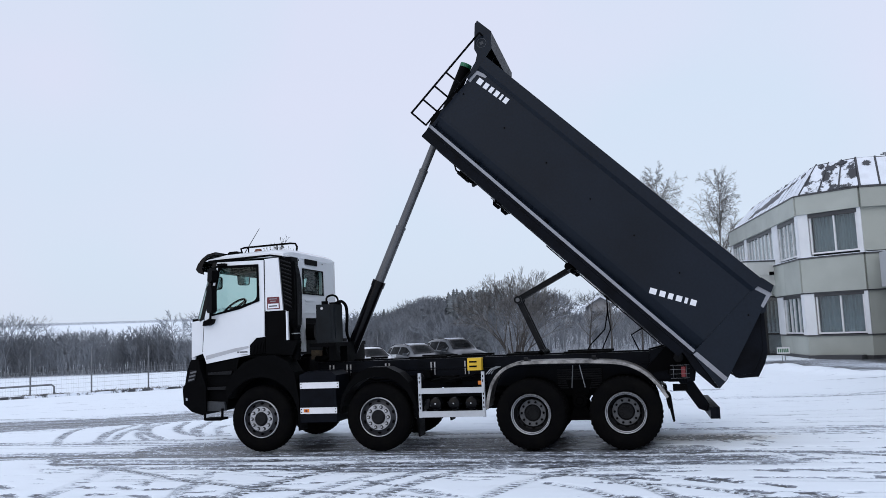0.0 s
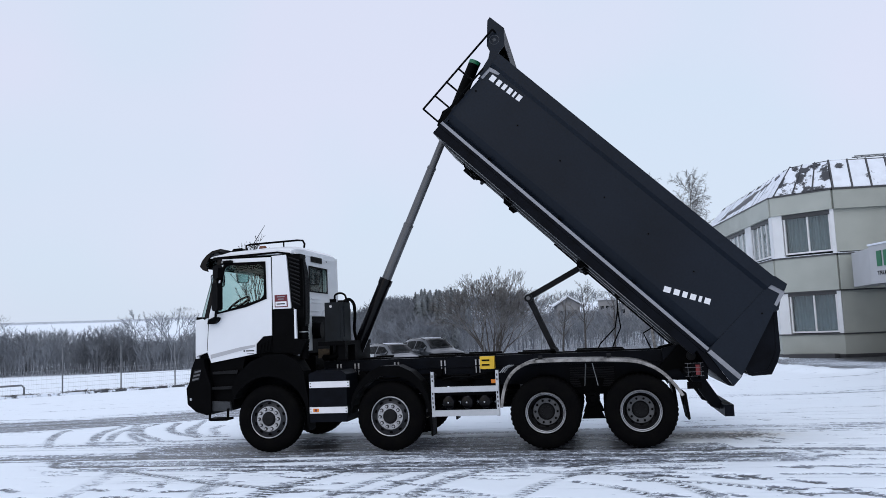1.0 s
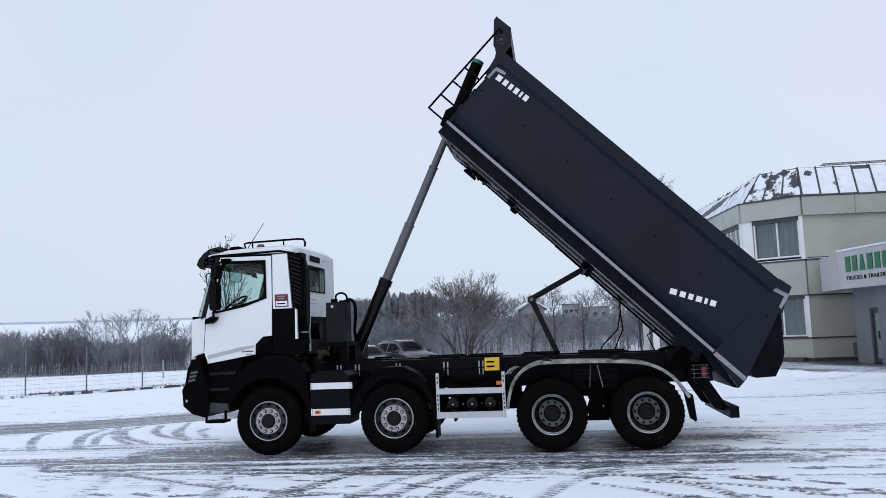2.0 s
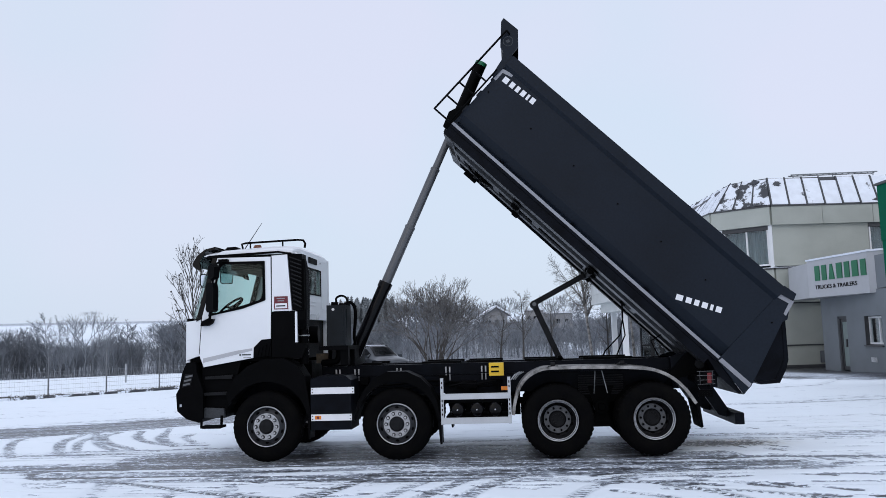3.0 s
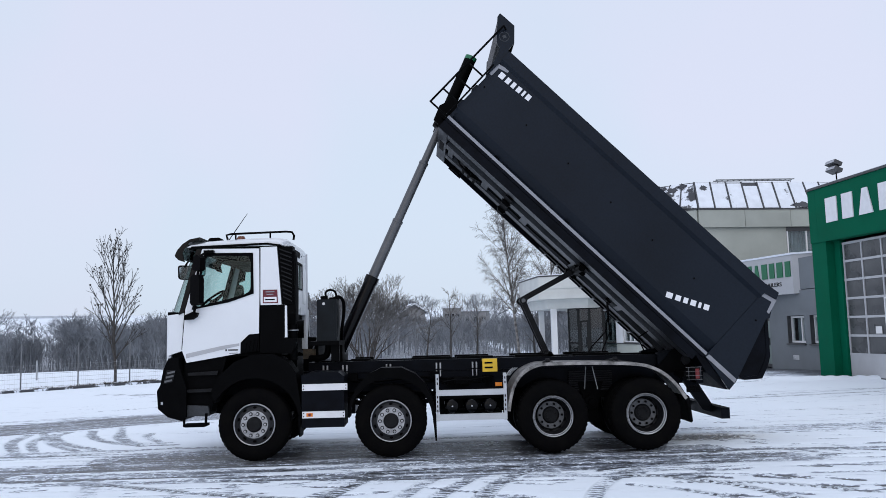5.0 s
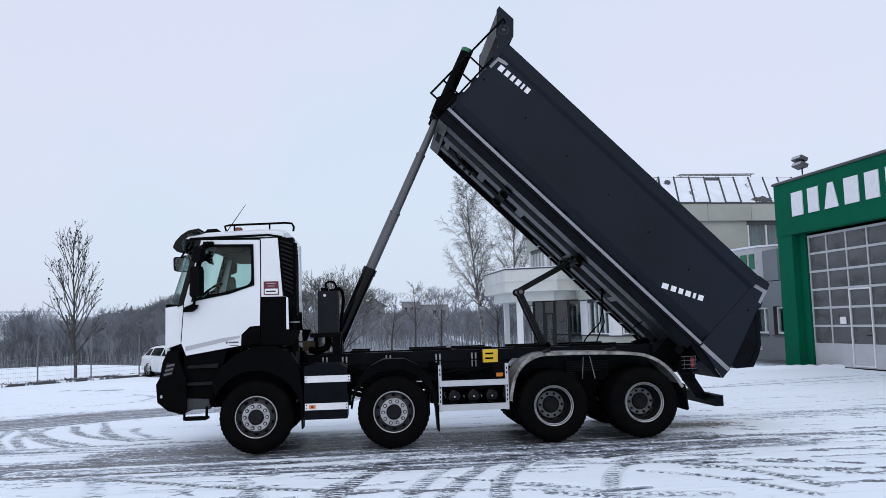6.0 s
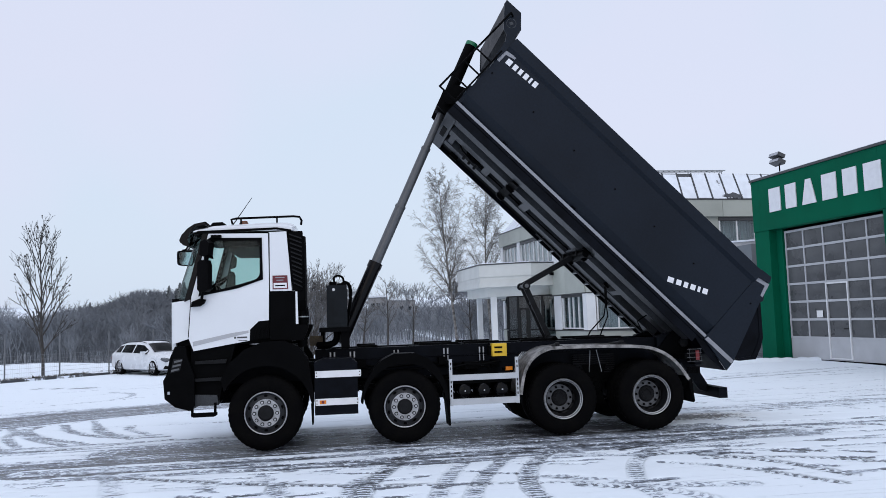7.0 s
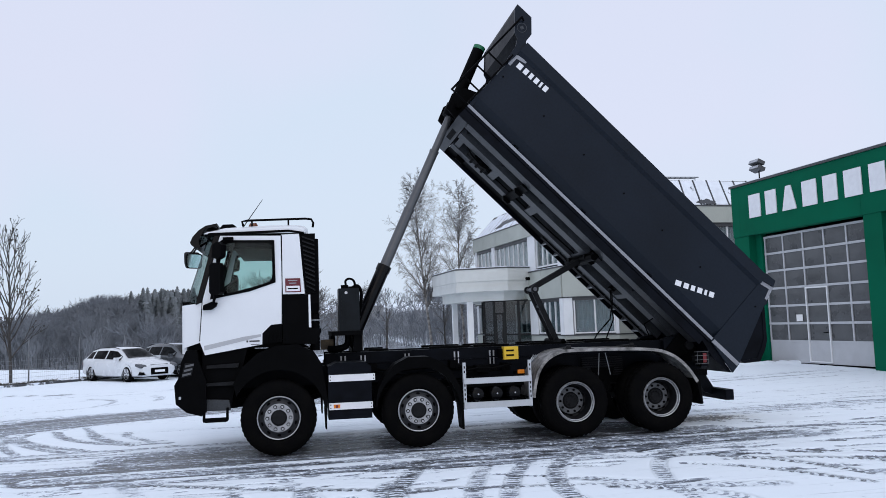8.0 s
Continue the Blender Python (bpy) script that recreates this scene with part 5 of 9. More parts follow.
# ---- workshop hall: green cladding and a glazed sectional door ----
G0, G1 = (9.42, 25.3), (10.46, 12.3)
gm4 = wall_frame(G0, G1)
hall = thing("workshop_hall", (14, 19, 0), "workshop hall clad in green sheet with glazed sectional doors", "building", kind="structure")
for s0, s1, z0, z1, o in ((-0.08, 0.33, 4.3, 6.0, 0.0), (0.336, 5.70, 4.30, 6.0, 0.0), (5.706, 12.9, 4.30, 6.0, 0.0)):
    q = BM()
    box(q, s0, s1, -0.35, o, z0, z1, gm4)
    part("fascia_panel", soften(q, 0.008), M_GREEN, hall)
for s0, s1 in ((-0.08, 0.70), (5.72, 6.36), (11.6, 12.9)):
    q = BM()
    box(q, s0, s1, -0.45, -0.03, -0.1, 4.298, gm4)
    part("green_column", soften(q, 0.01), M_GREEN, hall)
for s0, s1 in ((0.702, 1.02), (5.60, 5.718), (6.362, 6.45)):
    q = BM()
    box(q, s0, s1, -0.50, -0.28, -0.1, 4.298, gm4)
    part("door_jamb", q, M_GREEN, hall)
q = BM()
box(q, -0.12, 12.95, -0.5, 0.05, 6.004, 6.075, gm4)
part("roof_edge", q, M_DARKFRAME, hall)
q = BM()
box(q, -0.1, 12.9, -0.46, 0.0, 6.077, 6.10, gm4)
part("roof_snow", q, M_SNOW, hall)
q = BM()   # sides, back and roof close the hall
box(q, -0.08, 0.1, -12, -0.46, -0.2, 5.98, gm4)
box(q, 12.7, 12.9, -12, -0.46, -0.2, 5.98, gm4)
box(q, -0.08, 12.9, -12.2, -12, -0.2, 5.98, gm4)
box(q, -0.08, 12.9, -12.2, -0.46, 5.9, 5.99, gm4)
part("side_walls", q, M_ANNEX, hall)


def sectional_door(parent, s0, s1, wicket):
    """Five columns of dusty panes in a light frame, a blank base board and a small door let in."""
    o = -0.34
    d = thing("sectional_door", tuple(gm4 @ Vector(((s0 + s1) / 2, o, 0.1))), "light-framed sectional door with dusty grey panes", "door", kind="structure")
    rows = [0.80, 1.36, 1.92, 2.49, 3.06, 3.63, 4.18]
    cols = [s0 + (s1 - s0) * k / 5 for k in range(6)]
    q = BM()
    for z in rows:
        box(q, s0, s1, o - 0.05, o, z - 0.035, z + 0.035, gm4)
    for c in cols:
        c = min(max(c, s0 + 0.035), s1 - 0.035)
        for z0, z1 in zip(rows, rows[1:]):
            box(q, c - 0.03, c + 0.03, o - 0.05, o - 0.004, z0 + 0.035, z1 - 0.035, gm4)
    part("frame", q, M_DOORGREY, d)
    for z0, z1 in zip(rows, rows[1:]):
        for a, c in zip(cols, cols[1:]):
            q = BM()
            # the panes belly a little
            n = 6
            gv = [[q.verts.new(gm4 @ Vector((a + 0.03 + (c - a - 0.06) * i / n, o - 0.03 + 0.022 * math.sin(math.pi * i / n) * math.sin(math.pi * j / n), z0 + 0.035 + (z1 - z0 - 0.07) * j / n))) for i in range(n + 1)] for j in range(n + 1)]
            for j in range(n):
                for i in range(n):
                    q.faces.new((gv[j][i], gv[j][i + 1], gv[j + 1][i + 1], gv[j + 1][i]))
            part("pane", q, M_DUSTY, d, smooth=True)
    q = BM()
    box(q, s0, s1, o - 0.06, o - 0.01, 0.14, 0.764, gm4)
    part("base_board", soften(q, 0.008), M_DOORGREY, d)
    q = BM()
    box(q, s0, s1, o - 0.05, o + 0.01, 0.09, 0.138, gm4)
    part("floor_seal", q, M_BLACK, d)
    if wicket:
        a, c = cols[2] - 0.02, cols[3] + 0.02
        q = BM()
        for u0, u1, z0, z1 in ((a, a + 0.045, 0.18, 2.46), (c - 0.045, c, 0.18, 2.46), (a + 0.045, c - 0.045, 2.415, 2.46), (a + 0.045, c - 0.045, 0.18, 0.215)):
            box(q, u0, u1, o - 0.01, o + 0.02, z0, z1, gm4)
        wk = part("wicket_door", q, M_PVC, d, "white-edged wicket door let into the panes")
        q = BM()
        rod(q, gm4 @ Vector((c - 0.09, o + 0.06, 1.08)), gm4 @ Vector((c - 0.22, o + 0.06, 1.08)), 0.014, seg=6)
        rod(q, gm4 @ Vector((c - 0.09, o + 0.0, 1.08)), gm4 @ Vector((c - 0.09, o + 0.065, 1.08)), 0.014, seg=6)
        part("handle", q, M_BLACK, wk)
        q = BM()
        box(q, cols[1] + 0.42, cols[1] + 0.70, o + 0.004, o + 0.01, 1.42, 1.63, gm4)
        part("notice", q, M_PAPER, d, "white paper notice taped to a pane")
    return d


M_DUSTY = mat("dusty_dark_pane", (0.075, 0.078, 0.082), 0.28, 0, 0.25, 1.6, 0, 30)
sectional_door(hall, 1.04, 5.60, True)
sectional_door(hall, 6.46, 11.4, False)
hall_sign = thing("hall_letters", tuple(gm4 @ Vector((3.8, 0.02, 5.2))), "row of large white letter blocks on green cladding", "sign", kind="structure")
letter_bars(hall_sign, gm4, 0.84, 6.72, 4.86, 5.62, (0.95, 0.85, 1.05, 1.0, 0.9, 1.05, 0.9), M_TAPE, 0.003)
flood = thing("floodlight", tuple(gm4 @ Vector((1.25, -0.2, 6.1))), "twin-head grey floodlight on a short roof post", "lamp")
q = BM()
rod(q, gm4 @ Vector((1.25, -0.2, 6.09)), gm4 @ Vector((1.25, -0.2, 6.62)), 0.022, seg=8)
part("post", q, M_BLACK, flood)
for k, z in enumerate((6.40, 6.60)):
    q = BM()
    tilt = gm4 @ Matrix.Translation((0, -0.15, z + 0.06)) @ Matrix.Rotation(math.radians(24), 4, "X")
    box(q, 0.98, 1.48, -0.13, 0.13, -0.06, 0.06, tilt)
    hd = part("lamp_head", soften(q, 0.015), M_DARKFRAME, flood)
    q = BM()
    box(q, 1.0, 1.46, 0.132, 0.138, -0.045, 0.045, tilt)
    part("lens", q, M_LENS, hd)


# ---- the tipper lorry ----
CY = 13.0
truck = thing("tipper_lorry", (-3.0, CY, 0), "white-cabbed four-axle tipper lorry with a raised anthracite body", "lorry")


def far(y):
    return 2 * CY - y


def both(fn):
    for flip in (False, True):
        fn((lambda y: far(y)) if flip else (lambda y: y), flip)


# chassis
b = BM()
for y in (12.55, 13.39):
    box(b, -6.5, 1.05, y, y + 0.07, 0.90, 1.185)
    box(b, -4.95, 0.75, y - 0.02, y + 0.09, 1.19, 1.36)
for x in (-6.4, -4.7, -3.0, -1.9, -0.65, 0.95):
    box(b, x - 0.06, x + 0.06, 12.62, 13.39, 0.95, 1.14)
chassis = part("chassis", soften(b, 0.008), M_CHASSIS, truck, "dark painted chassis rails and subframe")
for x0, x1 in ((-3.36, -2.74), (-2.66, -2.1), (-1.75, -1.15), (-0.85, -0.1), (-4.3, -4.0)):
    for y in (12.56, 13.38):
        b = BM()
        box(b, x0, x1, y - 0.01, y + 0.07, 1.364, 1.40)
        part("wear_pad", soften(b, 0.006), M_BLACK, chassis)
for x in (-4.72, -4.42, -3.75, -2.98, -2.42):
    b = BM()
    for dx in (0, 0.06):
        rod(b, (x + dx, 12.515, 1.22), (x + dx, 12.515, 1.31), 0.014, seg=6)
        rod(b, (x + dx, 12.515, 1.10), (x + dx, 12.515, 1.2), 0.010, seg=6)
    part("clamp_bolts", b, M_NUT, chassis)
b = BM()   # hoses and valves along the rail
tube(b, [(-4.4, 12.5, 1.12), (-3.9, 12.48, 1.05), (-3.2, 12.5, 1.1), (-2.6, 12.49, 1.04), (-2.1, 12.5, 1.08)], 0.018)
tube(b, [(-4.3, 12.47, 1.06), (-3.7, 12.46, 0.99), (-3.0, 12.47, 1.04), (-2.3, 12.46, 1.0)], 0.014)
for x, z in ((-2.75, 1.02), (-2.55, 1.0), (-3.02, 1.12), (-4.25, 1.12), (-2.2, 1.05)):
    box(b, x - 0.06, x + 0.06, 12.36, 12.54, z - 0.05, z + 0.06)
part("air_line", b, M_BLACK, chassis)


def wheel(x, y_out, front, inward):
    """A wheel: hub mesh with tyre, rim and nuts. inward: +1 when the lorry's middle lies to larger y."""
    s = inward
    R, cz = 0.525, 0.522
    b = BM()
    lathe(b, [(0.10, y_out + s * 0.02 if front else y_out + s * 0.24), (0.115, y_out + s * 0.05 if front else y_out + s * 0.27), (0.16, y_out + s * 0.30), (0.16, y_out + s * 0.5)], x, cz, 24)
    w = part("wheel", b, M_RIMDARK, truck, "steel wheel, " + ("silver front rim" if front else "recessed twin rim"), True)
    b = BM()
    yc = lambda d: y_out + s * d
    lathe(b, [(0.30, yc(0.045)), (0.33, yc(0.012)), (0.40, yc(0.0)), (0.455, yc(0.004)), (0.488, yc(0.022)), (0.512, yc(0.045)), (R, yc(0.075)), (R, yc(0.12)), (R - 0.012, yc(0.125)), (R - 0.012, yc(0.19)), (R, yc(0.195)), (R, yc(0.24)), (0.512, yc(0.27)), (0.455, yc(0.31)), (0.33, yc(0.30)), (0.29, yc(0.27))], x, cz, 176, "ring", {5: 0.003, 6: 0.006, 7: 0.006, 10: 0.006, 11: 0.006, 12: 0.003} if front else {5: 0.005, 6: 0.010, 7: 0.010, 10: 0.010, 11: 0.010, 12: 0.005})
    if not front:
        b2 = BM()
        o = 0.345
        lathe(b2, [(0.30, yc(o + 0.04)), (0.455, yc(o)), (0.512, yc(o + 0.045)), (R, yc(o + 0.075)), (R, yc(o + 0.24)), (0.50, yc(o + 0.28)), (0.30, yc(o + 0.30))], x, cz, 88, "ring")
        part("inner_tyre", b2, M_TYRE, w, "", True)
    part("tyre", b, M_TYRE, w, "black lorry tyre with blocky tread", True)
    b = BM()
    if front:
        lathe(b, [(0.300, yc(0.06)), (0.297, yc(0.028)), (0.283, yc(0.022)), (0.272, yc(0.05)), (0.255, yc(0.075)), (0.235, yc(0.07)), (0.205, yc(0.035)), (0.185, yc(0.022)), (0.12, yc(0.022)), (0.115, yc(0.05))], x, cz, 48, "none")
        part("rim", b, M_RIMMID, w, "silver-painted rim", True)
        b = BM()
        lathe(b, [(0.302, yc(0.05)), (0.301, yc(0.024)), (0.292, yc(0.016)), (0.284, yc(0.02)), (0.284, yc(0.05))], x, cz, 48, "ring")
        part("rim_lip", b, M_LIP, w, "bright rim edge", True)
        b = BM()
        lathe(b, [(0.198, yc(0.034)), (0.196, yc(0.021)), (0.112, yc(0.021)), (0.110, yc(0.034))], x, cz, 40, "ring")
        part("nut_ring", b, M_NUTRING, w, "", True)
        # Hand holes are black plugs: the dark of the openings is painted.
        for k in range(10):
            a = 2 * math.pi * (k + 0.5) / 10
            b = BM()
            m = Matrix.Translation((x, 0, cz)) @ Matrix.Rotation(-a, 4, "Y")
            ring = []
            for i in range(12):
                t = 2 * math.pi * i / 12
                ring.append((0.240 + 0.015 * math.cos(t), 0.027 * math.sin(t)))
            prism(b, ring, min(yc(0.052), yc(0.08)), max(yc(0.052), yc(0.08)), lambda px, py, pz: m @ Vector((px, py, pz)))
            part("hand_hole", b, M_BLACK, w)
            b = BM()
            a2 = 2 * math.pi * k / 10
            c = Vector((x + 0.158 * math.cos(a2), 0, cz + 0.158 * math.sin(a2)))
            rod(b, c + Vector((0, yc(-0.012), 0)), c + Vector((0, yc(0.03), 0)), 0.015, 0.018, seg=6)
            part("wheel_nut", b, M_NUT, w)
            b = BM()
            rod(b, c + Vector((0, yc(0.014), 0)), c + Vector((0, yc(0.024), 0)), 0.027, seg=12)
            part("washer", b, M_RIMDARK, w)
        b = BM()
        lathe(b, [(0.035, yc(-0.012)), (0.085, yc(-0.012)), (0.098, yc(0.0)), (0.112, yc(0.03)), (0.112, yc(0.06))], x, cz, 28)
        part("hub_cap", b, M_RIMDARK, w, "", True)
    else:
        lathe(b, [(0.300, yc(0.07)), (0.298, yc(0.028)), (0.290, yc(0.018)), (0.282, yc(0.024)), (0.278, yc(0.05))], x, cz, 48, "none")
        part("rim", b, M_LIP, w, "bright rim edge", True)
        b = BM()
        lathe(b, [(0.276, yc(0.052)), (0.270, yc(0.044)), (0.262, yc(0.05)), (0.262, yc(0.07))], x, cz, 48, "ring")
        part("inner_lip", b, M_NUTRING, w, "", True)
        b = BM()
        lathe(b, [(0.200, yc(0.288)), (0.198, yc(0.250)), (0.128, yc(0.250)), (0.125, yc(0.288))], x, cz, 36, "ring")
        part("nut_ring", b, M_FLANGE, w, "", True)
        b = BM()
        lathe(b, [(0.279, yc(0.048)), (0.272, yc(0.06)), (0.262, yc(0.075)), (0.255, yc(0.12)), (0.245, yc(0.14)), (0.238, yc(0.26)), (0.20, yc(0.285)), (0.12, yc(0.27)), (0.11, yc(0.25))], x, cz, 40, "end")
        part("wheel_disc", b, M_DISC, w, "", True)
        # Black plugs again for the dark openings in the disc.
        for k in range(10):
            a = 2 * math.pi * (k + 0.5) / 10
            m = Matrix.Translation((x, 0, cz)) @ Matrix.Rotation(-a, 4, "Y")
            b = BM()
            prism(b, [(0.222 + 0.013 * math.cos(0.5236 * i), 0.030 * math.sin(0.5236 * i)) for i in range(12)], min(yc(0.262), yc(0.29)), max(yc(0.262), yc(0.29)), lambda px, py, pz: m @ Vector((px, py, pz)))
            part("hand_hole", b, M_BLACK, w)
        for k in range(10):
            a2 = 2 * math.pi * k / 10
            c = Vector((x + 0.165 * math.cos(a2), 0, cz + 0.165 * math.sin(a2)))
            b = BM()
            rod(b, c + Vector((0, yc(0.225), 0)), c + Vector((0, yc(0.285), 0)), 0.017, 0.021, seg=6)
            part("wheel_nut", b, M_BLACK, w)
            c = Vector((x + 0.07 * math.cos(a2), 0, cz + 0.07 * math.sin(a2)))
            if k < 8:
                b = BM()
                rod(b, c + Vector((0, yc(0.215), 0)), c + Vector((0, yc(0.25), 0)), 0.011, seg=6)
                part("hub_bolt", b, M_RIMDARK, w)
    return w


for x, front in ((-5.63, True), (-3.665, True), (-1.31, False), (0.06, False)):
    wheel(x, 11.775, front, 1)
    wheel(x, far(11.775), front, -1)
b = BM()
for x in (-5.63, -3.665, -1.31, 0.06):
    rod(b, (x, 12.2, 0.52), (x, 13.8, 0.52), 0.075, seg=10)
for x in (-1.31, 0.06):
    lathe(b, [(0.10, 12.75), (0.22, 12.85), (0.24, 13.0), (0.22, 13.15), (0.10, 13.25)], x, 0.52, 18)
part("axles", b, M_BLACK, truck, "", True)
for x in (-5.63, -3.665):
    for y in (12.5, 13.5):
        b = BM()
        prev = None
        for k in range(4):
            pts = arc(x, 2.75 - 0.018 * k, 2.05, 249, 291, 10)
            pts2 = arc(x, 2.75 - 0.018 * k, 2.066, 291, 249, 10)
            prism(b, pts + pts2, y - 0.04, y + 0.04)
        part("leaf_spring", b, M_BLACK, truck)
for y in (12.5, 13.5):   # tandem bogie: spring pack, trunnion, rods
    b = BM()
    leaves = [(0.68 - 0.07 * k, 0.88 - 0.026 * k) for k in range(7)]
    outline = [(-0.625 - h_, z_) for h_, z_ in leaves] + [(-0.625 + h_, z_) for h_, z_ in leaves[::-1]]
    prism(b, outline, y - 0.045, y + 0.045)
    pack = part("spring_pack", b, M_BLACK, truck)
    b = BM()
    lathe(b, [(0.05, y - 0.18), (0.06, y - 0.16), (0.11, y - 0.155), (0.11, y + 0.1)], -0.625, 0.66, 16)
    part("trunnion", b, M_BLACK, pack, "", True)
    b = BM()
    prism(b, [(-0.82, 0.97), (-0.70, 0.60), (-0.80, 0.36), (-0.45, 0.36), (-0.55, 0.60), (-0.43, 0.97)], y - 0.1, y - 0.05)
    part("hanger", b, M_BLACK, pack)
b = BM()
rod(b, (-0.70, 12.33, 1.20), (-0.73, 12.33, 0.86), 0.008, seg=5)
rod(b, (-0.60, 12.33, 1.20), (-0.53, 12.33, 0.86), 0.008, seg=5)
part("stay_rods", b, M_GALV, truck)
for k in range(9):
    b = BM()
    box(b, -0.95, -0.28, 12.42, 12.47, 0.84 + k * 0.034, 0.858 + k * 0.034)
    part("cooling_fin", b, M_RIMDARK, truck)
b = BM()   # gearbox, engine and shaft below the cab
box(b, -6.6, -5.15, 12.66, 13.34, 0.62, 1.45)
box(b, -5.15, -4.5, 12.75, 13.25, 0.70, 1.1)
rod(b, (-4.5, 13, 0.88), (-1.3, 13, 0.7), 0.055, seg=10)
part("drivetrain", soften(b, 0.03), M_BLACK, truck)

# cab
b = BM()
box(b, -6.93, -6.87, 11.93, far(11.93), 1.45, 2.12)
cab = part("cab", soften(b, 0.012), M_WHITE, truck, "white short day cab")
for y0, y1 in ((11.853, 11.93), (far(11.93), far(11.853))):
    b = BM()
    prism(b, [(-5.55, 2.24), (-5.56, 3.09), (-5.31, 3.10), (-5.245, 2.24)], y0, y1)
    part("corner_panel", soften(b, 0.012), M_WHITE, cab)
    b = BM()
    prism(b, [(-6.905, 1.53), (-6.895, 2.12), (-6.66, 2.15), (-6.69, 1.60)], y0 + (0.02 if y0 < 13 else 0), y1 - (0.02 if y0 > 13 else 0))
    part("front_corner", soften(b, 0.02, 2), M_WHITE, cab)
b = BM()
roof_line, hoops = [(-6.63, 3.115), (-6.58, 3.17), (-6.35, 3.235), (-5.6, 3.275), (-5.30, 3.270), (-5.22, 3.250), (-5.18, 3.21), (-5.175, 3.12)], []
for k in range(25):   # it falls away a little towards both sides
    w = -math.cos(math.pi * k / 24)
    fall = abs(w) ** 8
    hoops.append([b.verts.new((x - (0.05 * fall if x > -5.5 else 0), 13.0 + 1.135 * w, 3.115 + (z - 3.115) * (1 - 0.55 * fall))) for x, z in roof_line])
for p, q in zip(hoops, hoops[1:]):
    for i in range(len(roof_line)):
        j = (i + 1) % len(roof_line)
        b.faces.new((p[i], p[j], q[j], q[i]))
b.faces.new(hoops[0])
b.faces.new(hoops[-1][::-1])
bmesh.ops.recalc_face_normals(b, faces=b.faces)
part("roof", b, M_WHITE, cab, "", True)
for y0, y1 in ((11.845, 11.87), (far(11.87), far(11.845))):
    b = BM()
    prism(b, [(-6.58, 3.085), (-6.56, 3.125), (-5.45, 3.16), (-5.24, 3.125), (-5.24, 3.10), (-5.46, 3.13)], y0, y1)
    part("roof_trim", b, M_BLACK, cab)


def rounded(pts, r, n=5):
    """The outline with its corners rounded off."""
    out = []
    for i, p in enumerate(pts):
        p = Vector(p)
        a, c = Vector(pts[i - 1]) - p, Vector(pts[(i + 1) % len(pts)]) - p
        s0, s1 = p + a.normalized() * r, p + c.normalized() * r
        for k in range(n):
            t = k / (n - 1)
            out.append(s0 * (1 - t) ** 2 + p * 2 * t * (1 - t) + s1 * t ** 2)
    return out


def seal_ring(pts, inset, r, put, n=5):
    """A flat rubber frame: sharp outside, where it meets the sheet, and rounded inside."""
    mid = sum((Vector(p) for p in pts), Vector((0, 0))) / len(pts)
    inner = rounded([Vector(p) + (mid - Vector(p)).normalized() * inset * 1.4 for p in pts], r, n)
    outer = [Vector(p) for p in pts for _ in range(n)]
    bb = BM()
    vi, vo = [bb.verts.new(put(*p)) for p in inner], [bb.verts.new(put(*p)) for p in outer]
    for i in range(len(vi)):
        j = (i + 1) % len(vi)
        if (outer[i] - outer[j]).length > 1e-6:
            bb.faces.new((vo[i], vo[j], vi[j], vi[i]))
        else:
            bb.faces.new((vo[i], vi[j], vi[i]))
    bmesh.ops.remove_doubles(bb, verts=bb.verts, dist=1e-5)
    bmesh.ops.recalc_face_normals(bb, faces=bb.faces)
    bmesh.ops.solidify(bb, geom=bb.faces[:], thickness=0.008)
    return bb


# rear wall with a window
b = BM()
RX0, RX1 = -5.25, -5.18
for y0, y1, z0, z1 in ((11.95, 12.50, 2.12, 3.14), (12.50, 12.61, 1.55, 2.12), (12.50, 13.40, 2.12, 2.53), (12.50, 13.40, 2.95, 3.14), (13.40, 13.98, 2.12, 3.14), (13.86, 13.98, 1.55, 2.12)):
    box(b, RX0, RX1, y0, y1, z0, z1)
part("rear_wall", b, M_WHITE, cab)
b = BM()
rod(b, (-5.215, 13.955, 1.55), (-5.215, 13.955, 3.18), 0.055, seg=14)
part("corner_post", b, M_WHITE, cab, "", True)
for y0, y1, z0, z1 in ((12.60, 13.05, 2.405, 2.43), (12.60, 13.05, 2.345, 2.37), (12.60, 13.02, 2.20, 2.212), (13.50, 13.80, 2.30, 2.90)):
    b = BM()
    box(b, RX1 - 0.002, RX1 + 0.014, y0, y1, z0, z1)
    part("rear_pressing", soften(b, 0.005), M_WHITE, cab)
b = BM()
box(b, RX1 - 0.03, RX1 - 0.01, 12.50, 13.40, 2.53, 2.95)
part("rear_window", b, M_CABGLASS, cab, "tinted rear cab window").visible_shadow = False
part("rear_seal", seal_ring([(12.49, 2.52), (13.41, 2.52), (13.41, 2.96), (12.49, 2.96)], 0.035, 0.06, lambda y, z: (RX1 + 0.008, y, z)), M_BLACK, cab)
b = BM()
box(b, RX1 + 0.002, RX1 + 0.016, 12.61, 13.14, 3.035, 3.13)
part("vent_slot", soften(b, 0.02), M_BLACK, cab)
for y in (12.36, 13.40):
    b = BM()
    rod(b, (RX1, y, 3.09), (RX1 + 0.006, y, 3.09), 0.014, seg=10)
    part("rear_plug", b, M_BLACK, cab)
